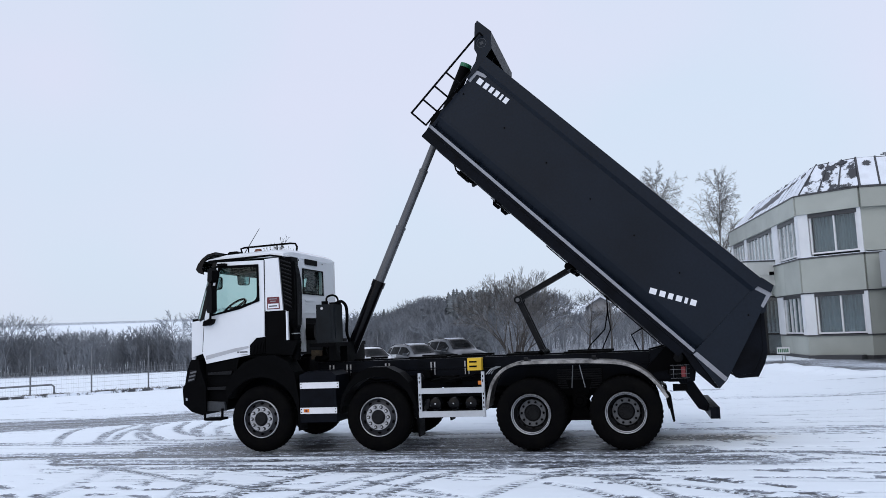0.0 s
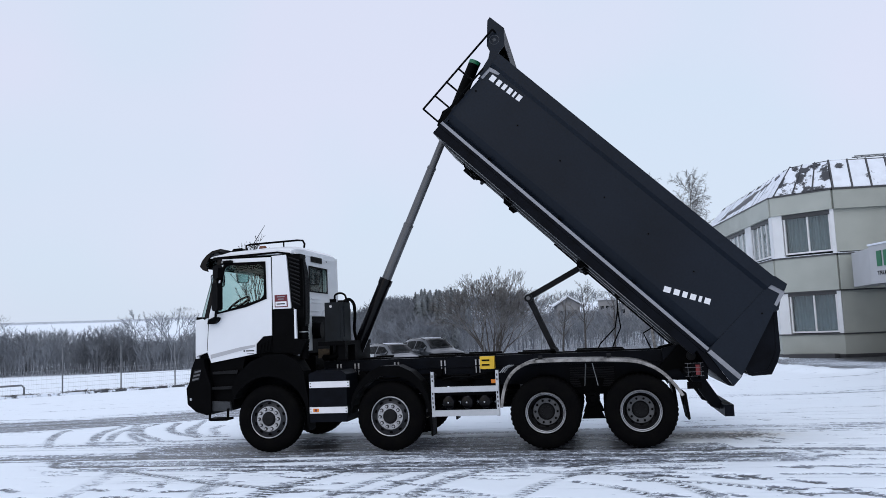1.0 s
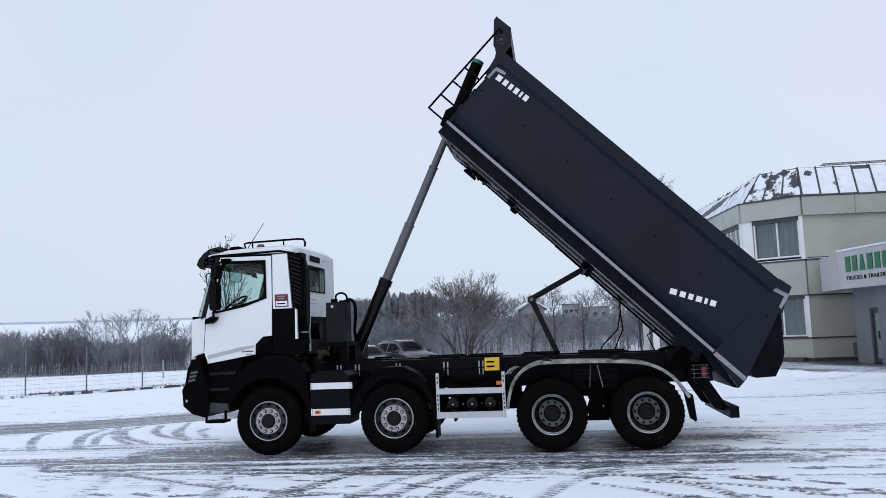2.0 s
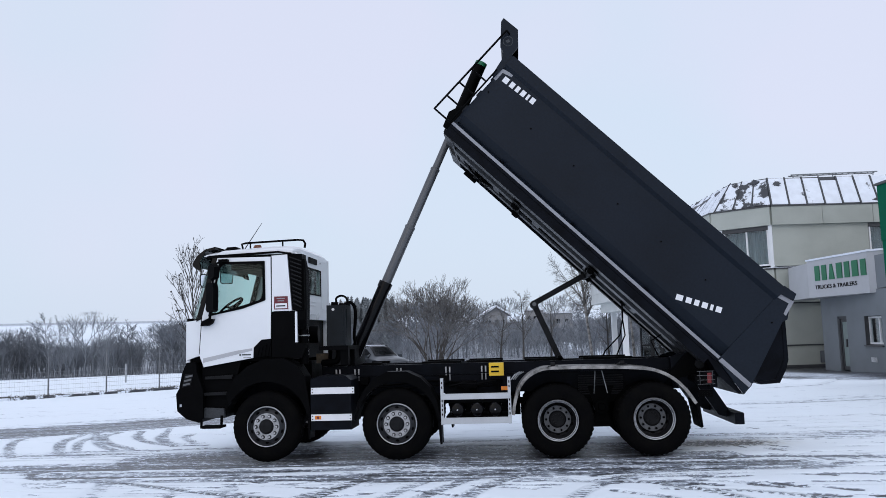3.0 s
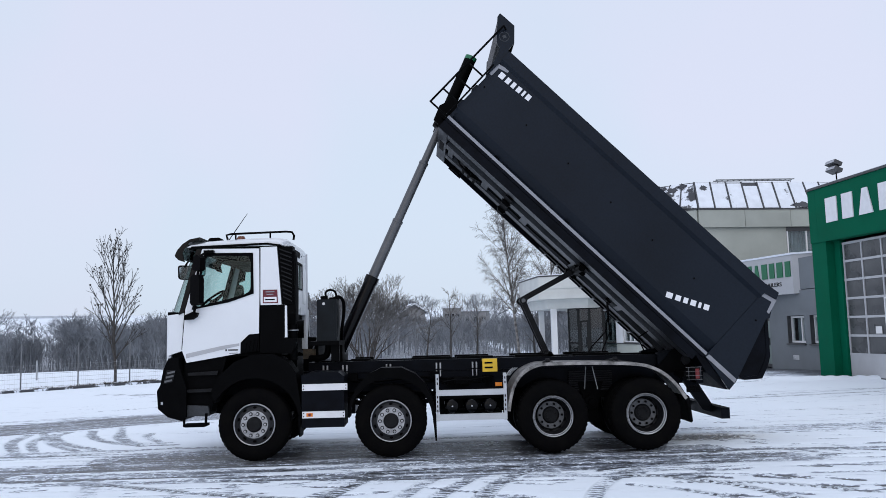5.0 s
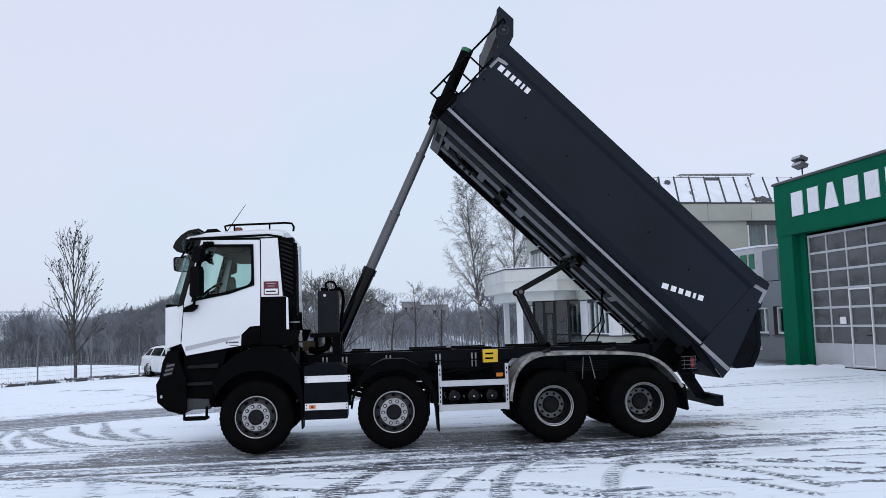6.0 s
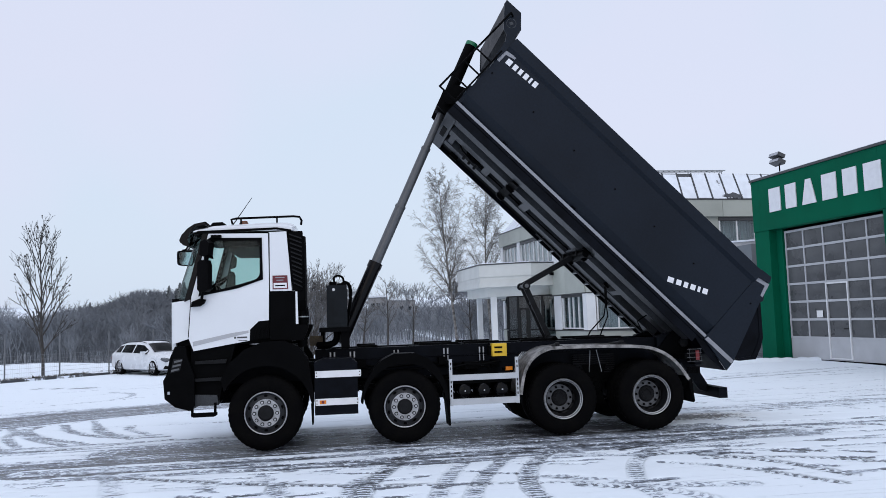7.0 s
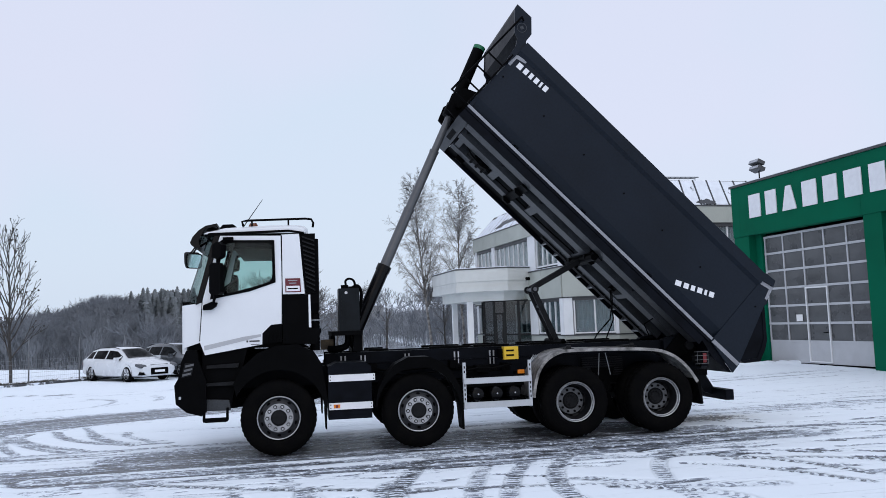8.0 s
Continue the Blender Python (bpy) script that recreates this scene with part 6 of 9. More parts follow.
# floor, dashboard, seats, wheel
b = BM()
box(b, -6.85, -5.26, 11.93, far(11.93), 1.50, 1.58)
box(b, -6.85, -6.55, 11.93, far(11.93), 1.58, 2.14)
box(b, -6.75, -6.45, 12.0, far(12.0), 2.10, 2.24)
box(b, -6.62, -5.3, 11.93, far(11.93), 3.085, 3.11)
box(b, -6.22, -5.3, 11.95, far(11.95), 2.90, 3.084)
part("interior", soften(b, 0.02), M_BLACK, cab)
for y in (12.42, 13.58):
    b = BM()
    box(b, -6.02, -5.62, y - 0.25, y + 0.25, 1.85, 2.02)
    prism(b, [(-5.68, 1.98), (-5.56, 2.0), (-5.44, 2.68), (-5.54, 2.70)], y - 0.24, y + 0.24)
    prism(b, [(-5.53, 2.70), (-5.44, 2.68), (-5.40, 2.88), (-5.49, 2.90)], y - 0.14, y + 0.14)
    box(b, -5.98, -5.66, y - 0.2, y + 0.2, 1.58, 1.85)
    part("seat", soften(b, 0.04, 2), M_SEAT, cab, "dark cloth cab seat", True)
b = BM()
sw = Matrix.Translation((-6.40, 12.42, 2.35)) @ Matrix.Rotation(radians(-38), 4, "Y")
tube(b, [sw @ Vector((0.22 * math.cos(2 * math.pi * k / 24), 0.22 * math.sin(2 * math.pi * k / 24), 0)) for k in range(25)], 0.018, 8)
for a in (0.5, 2.6, 4.7):
    rod(b, sw @ Vector((0, 0, -0.02)), sw @ Vector((0.21 * math.cos(a), 0.21 * math.sin(a), 0)), 0.02, seg=6)
rod(b, sw @ Vector((0, 0, 0.0)), sw @ Vector((0, 0, -0.4)), 0.05, seg=8)
part("steering_wheel", b, M_BLACK, cab, "", True)
# windscreen that wraps round the corners, slim pillars
low = [(-6.735, 11.872), (-6.83, 11.93), (-6.90, 12.08), (-6.935, 12.45), (-6.94, 13.0)]
high_ = [(-6.475, 11.905), (-6.545, 11.95), (-6.59, 12.10), (-6.615, 12.45), (-6.62, 13.0)]
low = low + [(x, far(y)) for x, y in low[-2::-1]]
high_ = high_ + [(x, far(y)) for x, y in high_[-2::-1]]
b = BM()
va = [b.verts.new((x, y, 2.15)) for x, y in low]
vb = [b.verts.new((x, y, 3.11)) for x, y in high_]
for i in range(len(va) - 1):
    b.faces.new((va[i], va[i + 1], vb[i + 1], vb[i]))
bmesh.ops.solidify(b, geom=b.faces[:], thickness=0.012)
part("windscreen", b, M_CABGLASS, cab, "raked windscreen wrapped round the corners", True).visible_shadow = False
for y0, y1 in ((11.86, 11.93), (far(11.93), far(11.86))):
    b = BM()
    prism(b, [(-6.745, 2.12), (-6.655, 2.16), (-6.405, 3.10), (-6.48, 3.12)], y0, y1)
    part("pillar", soften(b, 0.012, 2), M_GLOSSBLACK, cab, "black front pillar", True)
b = BM()
box(b, -5.30, -5.256, 11.95, 12.53, 1.58, 3.08)
box(b, -5.30, -5.256, far(12.53), far(11.95), 1.58, 3.08)
box(b, -5.30, -5.256, 12.53, far(12.53), 1.58, 2.52)
part("rear_lining", b, M_BLACK, cab)
for y0, y1 in ((11.902, 11.93), (far(11.93), far(11.902))):
    b = BM()
    prism(b, [(-6.62, 1.6), (-6.60, 2.17), (-6.01, 2.28), (-5.66, 2.38), (-5.60, 1.6)], y0, y1)
    part("door_trim", b, M_BLACK, cab)
b = BM()
box(b, -6.93, -6.84, 11.96, far(11.96), 2.09, 2.17)
tube(b, [(-6.90, 13.5, 2.17), (-6.97, 13.5, 2.21), (-6.99, 13.45, 2.29), (-6.90, 13.3, 2.30)], 0.016)
box(b, -6.98, -6.93, 13.44, 13.54, 2.16, 2.26)
part("scuttle", soften(b, 0.01), M_BLACK, cab)


def cab_side(Y, flip):
    def lay(pts, y0, y1, bb):
        a, c = sorted((Y(y0), Y(y1)))
        prism(bb, pts, a, c)

    b = BM()
    lay([(-6.685, 1.60), (-6.62, 1.425), (-5.845, 1.545), (-5.84, 1.70), (-5.72, 1.815), (-5.575, 1.825), (-5.565, 2.42), (-5.66, 2.42), (-6.01, 2.305), (-6.53, 2.205), (-6.645, 2.19)], 11.85, 11.90, b)
    lay([(-5.66, 2.42), (-5.565, 2.42), (-5.57, 3.075), (-5.67, 3.0)], 11.85, 11.90, b)
    lay([(-5.67, 3.0), (-5.57, 3.075), (-6.405, 3.085), (-6.36, 3.01)], 11.85, 11.90, b)
    lay([(-6.36, 3.01), (-6.405, 3.085), (-6.645, 2.19), (-6.53, 2.205)], 11.85, 11.90, b)
    bmesh.ops.remove_doubles(b, verts=b.verts, dist=0.0005)
    door = part("door", b, M_WHITE, cab, "white cab door")
    hole = [(-6.36, 3.01), (-5.67, 3.0), (-5.66, 2.42), (-6.01, 2.305), (-6.53, 2.205)]
    b = BM()
    lay(hole, 11.872, 11.878, b)
    part("door_window", b, M_CABGLASS, cab, "tinted door window").visible_shadow = False
    wide = [(-6.375, 3.022), (-5.658, 3.012), (-5.648, 2.41), (-6.01, 2.29), (-6.548, 2.192)]
    part("window_seal", seal_ring(wide, 0.035, 0.09, lambda x, z: (x, Y(11.846), z)), M_BLACK, cab)
    b = BM()
    ring = [(-5.56, 1.83), (-5.555, 3.08)]
    tube(b, [(x, Y(11.853), z) for x, z in ring], 0.006, 5)
    part("door_gap", b, M_BLACK, cab)
    b = BM()
    tube(b, [(-6.69, Y(11.856), 1.62), (-6.65, Y(11.853), 2.2), (-6.41, Y(11.853), 3.09)], 0.006, 5)
    part("door_gap", b, M_BLACK, cab)
    # silver stripe along the door's foot
    b = BM()
    lay([(-6.625, 1.49), (-5.86, 1.655), (-5.86, 1.69), (-6.1, 1.66), (-6.63, 1.555)], 11.846, 11.852, b)
    part("door_stripe", b, M_STRIPE, cab, "silver-grey stripe decal")
    if not flip:
        b = BM()
        for x0, x1, z0, z1 in ((-6.02, -5.88, 1.585, 1.605), (-6.06, -6.035, 1.58, 1.608), (-6.0, -5.88, 1.545, 1.553)):
            box(b, x0, x1, 11.846, 11.8495, z0, z1)
        part("door_marks", b, M_DARKFRAME, cab)
    b = BM()
    lay([(-5.845, 1.545), (-5.84, 1.70), (-5.72, 1.815), (-5.575, 1.825), (-5.57, 1.57)], 11.865, 11.90, b)
    for k in range(4):
        x = -5.80 + 0.055 * k
        lay([(x, 1.57), (x + 0.02, 1.57), (x + 0.05, 1.70 + 0.02 * k), (x + 0.03, 1.70 + 0.02 * k)], 11.85, 11.864, b)
    part("door_vent", b, M_BLACK, cab)
    b = BM()
    lay([(-5.56, 1.545), (-5.565, 2.232), (-5.20, 2.232), (-5.16, 1.75), (-5.02, 1.74), (-5.02, 1.70), (-5.1, 1.52)], 11.862, 12.05, b)
    lay([(-5.50, 1.83), (-5.50, 2.17), (-5.24, 2.17), (-5.23, 1.83)], 11.857, 11.861, b)
    part("side_box", soften(b, 0.008), M_BLACK, cab)
    b = BM()
    lay([(-5.195, 1.76), (-5.195, 2.225), (-5.168, 2.225), (-5.16, 1.76)], 11.852, 11.90, b)
    part("white_edge", b, M_WHITE, cab)
    # louvred intake, on one side only
    if not flip:
        b = BM()
        lay([(-5.30, 3.10), (-5.085, 3.105), (-5.08, 2.25), (-5.235, 2.245)], 11.875, 12.12, b)
        louvre = part("air_intake", soften(b, 0.01), M_BLACK, cab, "black louvred air intake")
        for k in range(12):
            z = 2.30 + 0.064 * k
            x0 = -5.235 - 0.065 * (z - 2.25) / 0.85
            b = BM()
            lay([(x0 + 0.02, z + 0.045), (x0 + 0.02, z + 0.065), (-5.095, z + 0.0), (-5.095, z - 0.02)], 11.850, 11.874, b)
            part("slat", b, M_RIMDARK, cab)
        b = BM()
        rod(b, (-5.24, 12.72, 1.88), (-5.05, 12.74, 1.88), 0.14, seg=24)
        part("air_filter", soften(b, 0.02), M_BLACK, cab, "round black air filter housing", True)
        # ribbed duct that bends down behind the louvres
        back = [(11.90, 3.03), (11.97, 3.02), (12.06, 2.93), (12.13, 2.80), (12.17, 2.62), (12.17, 2.35), (12.15, 2.12), (12.12, 1.95)]
        back = [(float(y_), float(z_)) for y_, z_ in curve_through(back, 4)]
        b = BM()
        prism(b, back + [(11.97, 1.95), (11.90, 2.1)], -5.20, -5.055, lambda x, y, z: (y, x, z))
        duct = part("intake_duct", soften(b, 0.015, 2), M_BLACK, cab, "ribbed black intake duct")
        for k in range(4):
            share = 0.12 + 0.24 * k
            b = BM()
            tube(b, [(-5.05, 11.93 + (y_ - 11.93) * (1 - share * 0.85), 1.98 + (z_ - 1.98) * (1 - 0.10 * share)) for y_, z_ in back[2:-1]], 0.013, 6)
            part("duct_rib", b, M_RIMDARK, duct, "", True)
        b = BM()
        lathe_z = [(0.075 if i % 2 else 0.066, 1.96 - 0.028 * i) for i in range(20)]
        rings = [[b.verts.new((-5.11 + r_ * math.cos(2 * math.pi * k / 16), 12.05 + r_ * math.sin(2 * math.pi * k / 16), z_)) for k in range(16)] for r_, z_ in lathe_z]
        for a_, c_ in zip(rings, rings[1:]):
            for k in range(16):
                b.faces.new((a_[k], a_[(k + 1) % 16], c_[(k + 1) % 16], c_[k]))
        b.faces.new(rings[0])
        b.faces.new(rings[-1])
        part("intake_hose", b, M_BLACK, duct, "ribbed black intake hose", True)
        b = BM()
        tube(b, [(-5.11 + 0.08 * math.cos(2 * math.pi * i / 16), 12.05 + 0.08 * math.sin(2 * math.pi * i / 16), 1.86) for i in range(17)], 0.010, 6)
        part("hose_clamp", b, M_GALV, duct)
        b = BM()
        lay([(-5.515, 2.265), (-5.515, 2.462), (-5.305, 2.462), (-5.295, 2.265)], 11.846, 11.852, b)
        st = part("sticker", b, M_STICKER, cab, "dark red sticker with a pale field")
        b = BM()
        lay([(-5.50, 2.28), (-5.50, 2.355), (-5.315, 2.355), (-5.312, 2.28)], 11.842, 11.8455, b)
        part("sticker_field", b, M_TAPE, cab)
        for z, x0, x1 in ((2.424, -5.475, -5.345), (2.387, -5.46, -5.36)):
            b = BM()
            lay([(x0, z), (x0, z + 0.013), (x1, z + 0.013), (x1, z)], 11.842, 11.8455, b)
            part("sticker_line", b, M_GREYTAPE, cab)
        b = BM()
        lay([(-5.48, 2.308), (-5.48, 2.325), (-5.34, 2.325), (-5.34, 2.308)], 11.839, 11.8415, b)
        part("sticker_bar", b, M_BLACK, cab)
    # mirrors: a tall pair on one arm
    turn = -1 if not flip else 1

    def swing(x, y, z):
        """Mirror axes: x across the housing, y through it; the housing stands oblique to the door."""
        a = radians(35) * turn
        return (-6.44 + x * math.cos(a) - y * math.sin(a), Y(11.72) + x * math.sin(a) + y * math.cos(a), z)

    b = BM()
    prism(b, [(-0.10, 2.29), (-0.095, 2.66), (-0.05, 2.70), (0.07, 2.69), (0.10, 2.62), (0.095, 2.28), (0.05, 2.25), (-0.06, 2.25)], -0.045, 0.045, swing)
    mir = part("mirror", soften(b, 0.022, 2), M_BLACK, cab, "tall black door mirror", True)
    b = BM()
    prism(b, [(-0.095, 2.335), (-0.09, 2.64), (0.08, 2.64), (0.085, 2.335)], 0.046 * -turn - 0.002, 0.046 * -turn + 0.002, swing)
    part("mirror_glass", b, M_MIRROR, mir)
    b = BM()
    prism(b, [(-0.05, 2.77), (-0.03, 2.95), (0.05, 2.985), (0.13, 2.93), (0.115, 2.77), (0.04, 2.74)], -0.05, 0.05, swing)
    part("upper_mirror", soften(b, 0.022, 2), M_BLACK, cab, "", True)
    b = BM()
    tube(b, [(-6.50, Y(11.85), 2.10), (-6.49, Y(11.76), 2.15), (-6.46, Y(11.72), 2.27), (-6.43, Y(11.72), 2.72), (-6.39, Y(11.74), 2.98), (-6.30, Y(11.82), 3.05)], 0.020, 8)
    lay([(-6.64, 2.045), (-6.63, 2.115), (-6.52, 2.16), (-6.44, 2.145), (-6.46, 2.09), (-6.52, 2.05)], 11.77, 11.85, b)
    lay([(-6.36, 3.02), (-6.36, 3.055), (-6.22, 3.055), (-6.22, 3.02)], 11.76, 11.85, b)
    part("mirror_arm", b, M_BLACK, cab, "", True)


both(cab_side)
for x, y, z in ((-7.06, 14.02, 2.955), (-6.86, 12.60, 2.80)):   # mirrors hung from the visor, their glass turned to the driver
    turn_m = Matrix.Translation((x, y, z)) @ Matrix.Rotation(radians(-68), 4, "Z") @ Matrix.Rotation(radians(6), 4, "Y")
    b = BM()
    prism(b, [tuple(q_) for q_ in rounded([(-0.11, -0.11), (0.11, -0.115), (0.12, 0.11), (-0.12, 0.115)], 0.05)], -0.045, 0.045, lambda u, v, w: turn_m @ Vector((v, u, w)))
    soften(b, 0.018, 2)
    tube(b, [(x - 0.02, y, z + 0.09), (x + 0.04, y, z + 0.18), (-6.66, y, 3.08)], 0.016, 6)
    fm = part("front_mirror", b, M_BLACK, cab, "rounded black front mirror", True)
    b = BM()
    prism(b, [tuple(q_) for q_ in rounded([(-0.095, -0.095), (0.095, -0.10), (0.105, 0.095), (-0.105, 0.10)], 0.045)], 0.046, 0.050, lambda u, v, w: turn_m @ Vector((v, u, w)))
    part("mirror_glass", b, M_MIRROR, fm)
# visor: a curved smoked shield over the screen
b = BM()
prof = [(-6.45, 3.265), (-6.60, 3.235), (-6.70, 3.17), (-6.78, 3.08), (-6.815, 3.0), (-6.80, 2.965), (-6.755, 3.05), (-6.685, 3.135), (-6.59, 3.195), (-6.46, 3.225)]
prism(b, prof, 11.88, far(11.88))
for y0, y1 in ((11.87, 11.90), (far(11.90), far(11.87))):
    prism(b, [(-6.60, 3.20), (-6.70, 3.16), (-6.81, 2.99), (-6.76, 2.93), (-6.67, 2.90), (-6.70, 3.02), (-6.66, 3.10)], y0, y1)
part("sun_visor", soften(b, 0.008), M_GLOSSBLACK, cab, "smoked black sun visor", True)
b = BM()
tube(b, [(-6.10, 12.14, 3.25), (-6.12, 12.14, 3.32), (-6.05, 12.14, 3.335), (-5.22, 12.14, 3.355), (-5.13, 12.14, 3.345), (-5.10, 12.14, 3.29), (-5.11, 12.14, 3.225)], 0.017, 8)
for x in (-5.98, -5.46):
    rod(b, (x, 12.14, 3.335), (x, 12.14, 3.25), 0.013, seg=6)
part("roof_rail", b, M_BLACK, cab, "black tubular roof rail", True)
b = BM()
lathe(b, [(0.001, 3.23), (0.07, 3.23), (0.07, 3.30), (0.05, 3.34), (0.001, 3.345)], 0, 0, 16)
bmesh.ops.transform(b, matrix=Matrix(((1, 0, 0, -5.98), (0, 0, 1, 12.5), (0, 1, 0, 0.0), (0, 0, 0, 1))), verts=b.verts)
part("beacon", b, mat("dark_amber_beacon", (0.12, 0.03, 0.008), 0.25, 0, 0.1, 8, 0, 40), cab, "dark amber beacon", True)
b = BM()
rod(b, (-6.12, 12.25, 3.24), (-5.83, 12.25, 3.66), 0.008, 0.004, seg=5)
part("antenna", b, M_BLACK, cab)
for y in (12.25, 13.5):
    b = BM()
    prism(b, [(-6.45, 3.24), (-6.40, 3.295), (-6.26, 3.30), (-6.2, 3.255)], y, y + 0.2)
    part("roof_horn", soften(b, 0.015), M_BLACK, cab)

# bumper, steps, front wings
b = BM()
prism(b, [(-6.86, 1.50), (-6.93, 1.34), (-6.97, 1.12), (-7.02, 1.03), (-7.0, 0.78), (-6.86, 0.66), (-6.66, 0.60), (-6.60, 0.66), (-6.60, 1.08), (-6.70, 1.36), (-6.72, 1.50)], 11.78, far(11.78))
bumper = part("bumper", soften(b, 0.045, 2), M_BLACK, truck, "black plastic bumper and grille corner", True)
for y0, y1 in ((11.772, 11.90), (far(11.90), far(11.772))):
    b = BM()
    prism(b, [(-6.925, 1.13), (-6.79, 1.16), (-6.75, 1.33), (-6.88, 1.33)], y0, y1)
    hl = part("headlamp", soften(b, 0.01), M_GLOSSBLACK, bumper, "dark headlamp with bright fins")
    for k in range(3):
        b = BM()
        prism(b, [(-6.91 + 0.02 * k, 1.15 + 0.06 * k), (-6.80 + 0.02 * k, 1.175 + 0.06 * k), (-6.80 + 0.02 * k, 1.20 + 0.06 * k), (-6.91 + 0.02 * k, 1.18 + 0.06 * k)], y0 - 0.004, y0 + 0.004)
        part("lamp_fin", b, M_CYL, bumper)
b = BM()
prism(b, [(-6.96, 0.84), (-6.93, 0.84), (-6.93, 0.88), (-6.96, 0.88)], 11.775, 11.78)
part("position_lamp", b, M_LENS, bumper)
for y0, y1 in ((11.80, 12.25), (far(12.25), far(11.80))):
    b = BM()
    prism(b, [(-6.66, 0.66), (-6.66, 1.46), (-6.05, 1.50), (-6.12, 1.24), (-6.22, 1.0), (-6.28, 0.70), (-6.30, 0.66)], y0 + 0.09, y1)
    well = part("step_well", soften(b, 0.006), M_BLACK, truck, "black plastic cab step well")
    for pts, dy in (([(-6.64, 0.66), (-6.62, 0.82), (-6.30, 0.80), (-6.28, 0.66)], 0.03), ([(-6.62, 1.0), (-6.62, 1.04), (-6.22, 1.05), (-6.24, 1.0)], 0.02), ([(-6.60, 1.24), (-6.60, 1.28), (-6.16, 1.30), (-6.18, 1.24)], 0.05)):
        b = BM()
        prism(b, pts, y0 + dy, y0 + 0.089)
        part("step", soften(b, 0.005), M_STAY if dy != 0.03 else M_UNDER, well)
    b = BM()
    tube(b, [(-6.63, y0 + 0.01, 0.70), (-6.635, y0 + 0.01, 0.535), (-6.62, y0 + 0.01, 0.525), (-6.34, y0 + 0.01, 0.525), (-6.325, y0 + 0.01, 0.535), (-6.32, y0 + 0.01, 0.70)], 0.02, 6)
    box(b, -6.645, -6.32, y0 - 0.015, y0 + 0.2, 0.515, 0.55)
    part("lower_step", b, M_BLACK, well)


def wing(cx, outer, a0, a1, r, y0, y1, name):
    b = BM()
    prism(b, outer + arc(cx, 0.54, r, a0, a1, 16), y0, y1)
    return part(name, soften(b, 0.012), M_BLACK, truck, "black plastic wheel arch")


for y0, y1 in ((11.765, 12.12), (far(12.12), far(11.765))):
    wing(-5.63, [(-6.24, 1.02), (-6.12, 1.24), (-5.92, 1.42), (-5.66, 1.52), (-5.36, 1.53), (-5.14, 1.42), (-5.03, 1.25), (-4.96, 0.80), (-4.96, 0.62)], 10, 152, 0.645, y0, y1, "wheel_arch")
    wing(-3.665, [(-4.29, 0.60), (-4.24, 0.86), (-4.12, 1.06), (-3.98, 1.20), (-3.80, 1.285), (-3.50, 1.285), (-3.30, 1.19), (-3.16, 1.05), (-3.06, 0.84), (-3.01, 0.58)], 4, 176, 0.60, y0, y1, "wheel_arch")
for y0 in (11.79, far(12.1)):
    b = BM()
    prism(b, [(-3.06, 0.60), (-3.01, 0.60), (-3.005, 0.22), (-3.03, 0.22)], y0, y0 + 0.31)
    part("mud_flap", b, M_BLACK, truck)
    b = BM()
    prism(b, [(-5.0, 0.62), (-4.965, 0.62), (-4.97, 0.33), (-4.99, 0.33)], y0, y0 + 0.31)
    part("mud_flap", b, M_BLACK, truck)

# side box between the front axles
for y0, y1, near in ((11.765, 12.35, True), (far(12.35), far(11.765), False)):
    b = BM()
    prism(b, [(-4.945, 0.46), (-4.945, 1.20), (-4.82, 1.25), (-4.42, 1.245), (-4.335, 1.18), (-4.335, 0.46)], y0, y1)
    sb = part("side_tank", soften(b, 0.012), M_CHASSIS, truck, "dark side tank box with white strips")
    if near:
        for z0, z1, x1 in ((0.985, 1.08, -4.285), (0.595, 0.69, -4.325)):
            b = BM()
            box(b, -4.935, x1, 11.752, 11.764, z0, z1)
            part("white_strip", soften(b, 0.004), M_TAPE, sb)
            for x in (-4.915, x1 - 0.02):
                for z in (z0 + 0.025, z1 - 0.025):
                    b = BM()
                    rod(b, (x, 11.748, z), (x, 11.752, z), 0.009, seg=6)
                    part("bolt", b, M_BLACK, sb)
        b = BM()
        box(b, -4.875, -4.785, 11.744, 11.751, 0.618, 0.668)
        part("side_marker", soften(b, 0.003), M_AMBER, sb, "amber side marker lamp")
        b = BM()
        lathe(b, [(0.02, 11.739), (0.02, 11.745)], -4.83, 0.643, 10)
        part("marker_lens", b, M_RED, sb)

# side guard, air tanks, yellow chock box
guard = None
for Yf in ((lambda y: y), far):
    for n, x in enumerate((-2.985, -2.0)):
        b = BM()
        ya, yb = sorted((Yf(11.775), Yf(11.82)))
        box(b, x - 0.022, x + 0.022, ya, yb, 0.50, 1.17)
        if n == 0:
            guard = part("side_guard", b, M_SIDEALU, truck, "aluminium side guard rails on slotted posts")
        else:
            part("guard_post", b, M_SIDEALU, guard)
    for z0, z1 in ((0.862, 0.945), (0.51, 0.60)):
        b = BM()
        ya, yb = sorted((Yf(11.745), Yf(11.774)))
        box(b, -3.0, -1.985, ya, yb, z0, z1)
        part("guard_rail", soften(b, 0.008), M_SIDEALU, guard)
    # Slots are black inlays on uncut posts, their depth painted dark.
    for x in (-2.985, -2.0):
        for k in range(8):
            z = 0.63 + 0.065 * k
            if not 0.83 < z < 0.96:
                b = BM()
                ya, yb = sorted((Yf(11.772), Yf(11.775)))
                box(b, x - 0.008, x + 0.008, ya, yb, z, z + 0.035)
                part("slot", b, M_BLACK, guard)
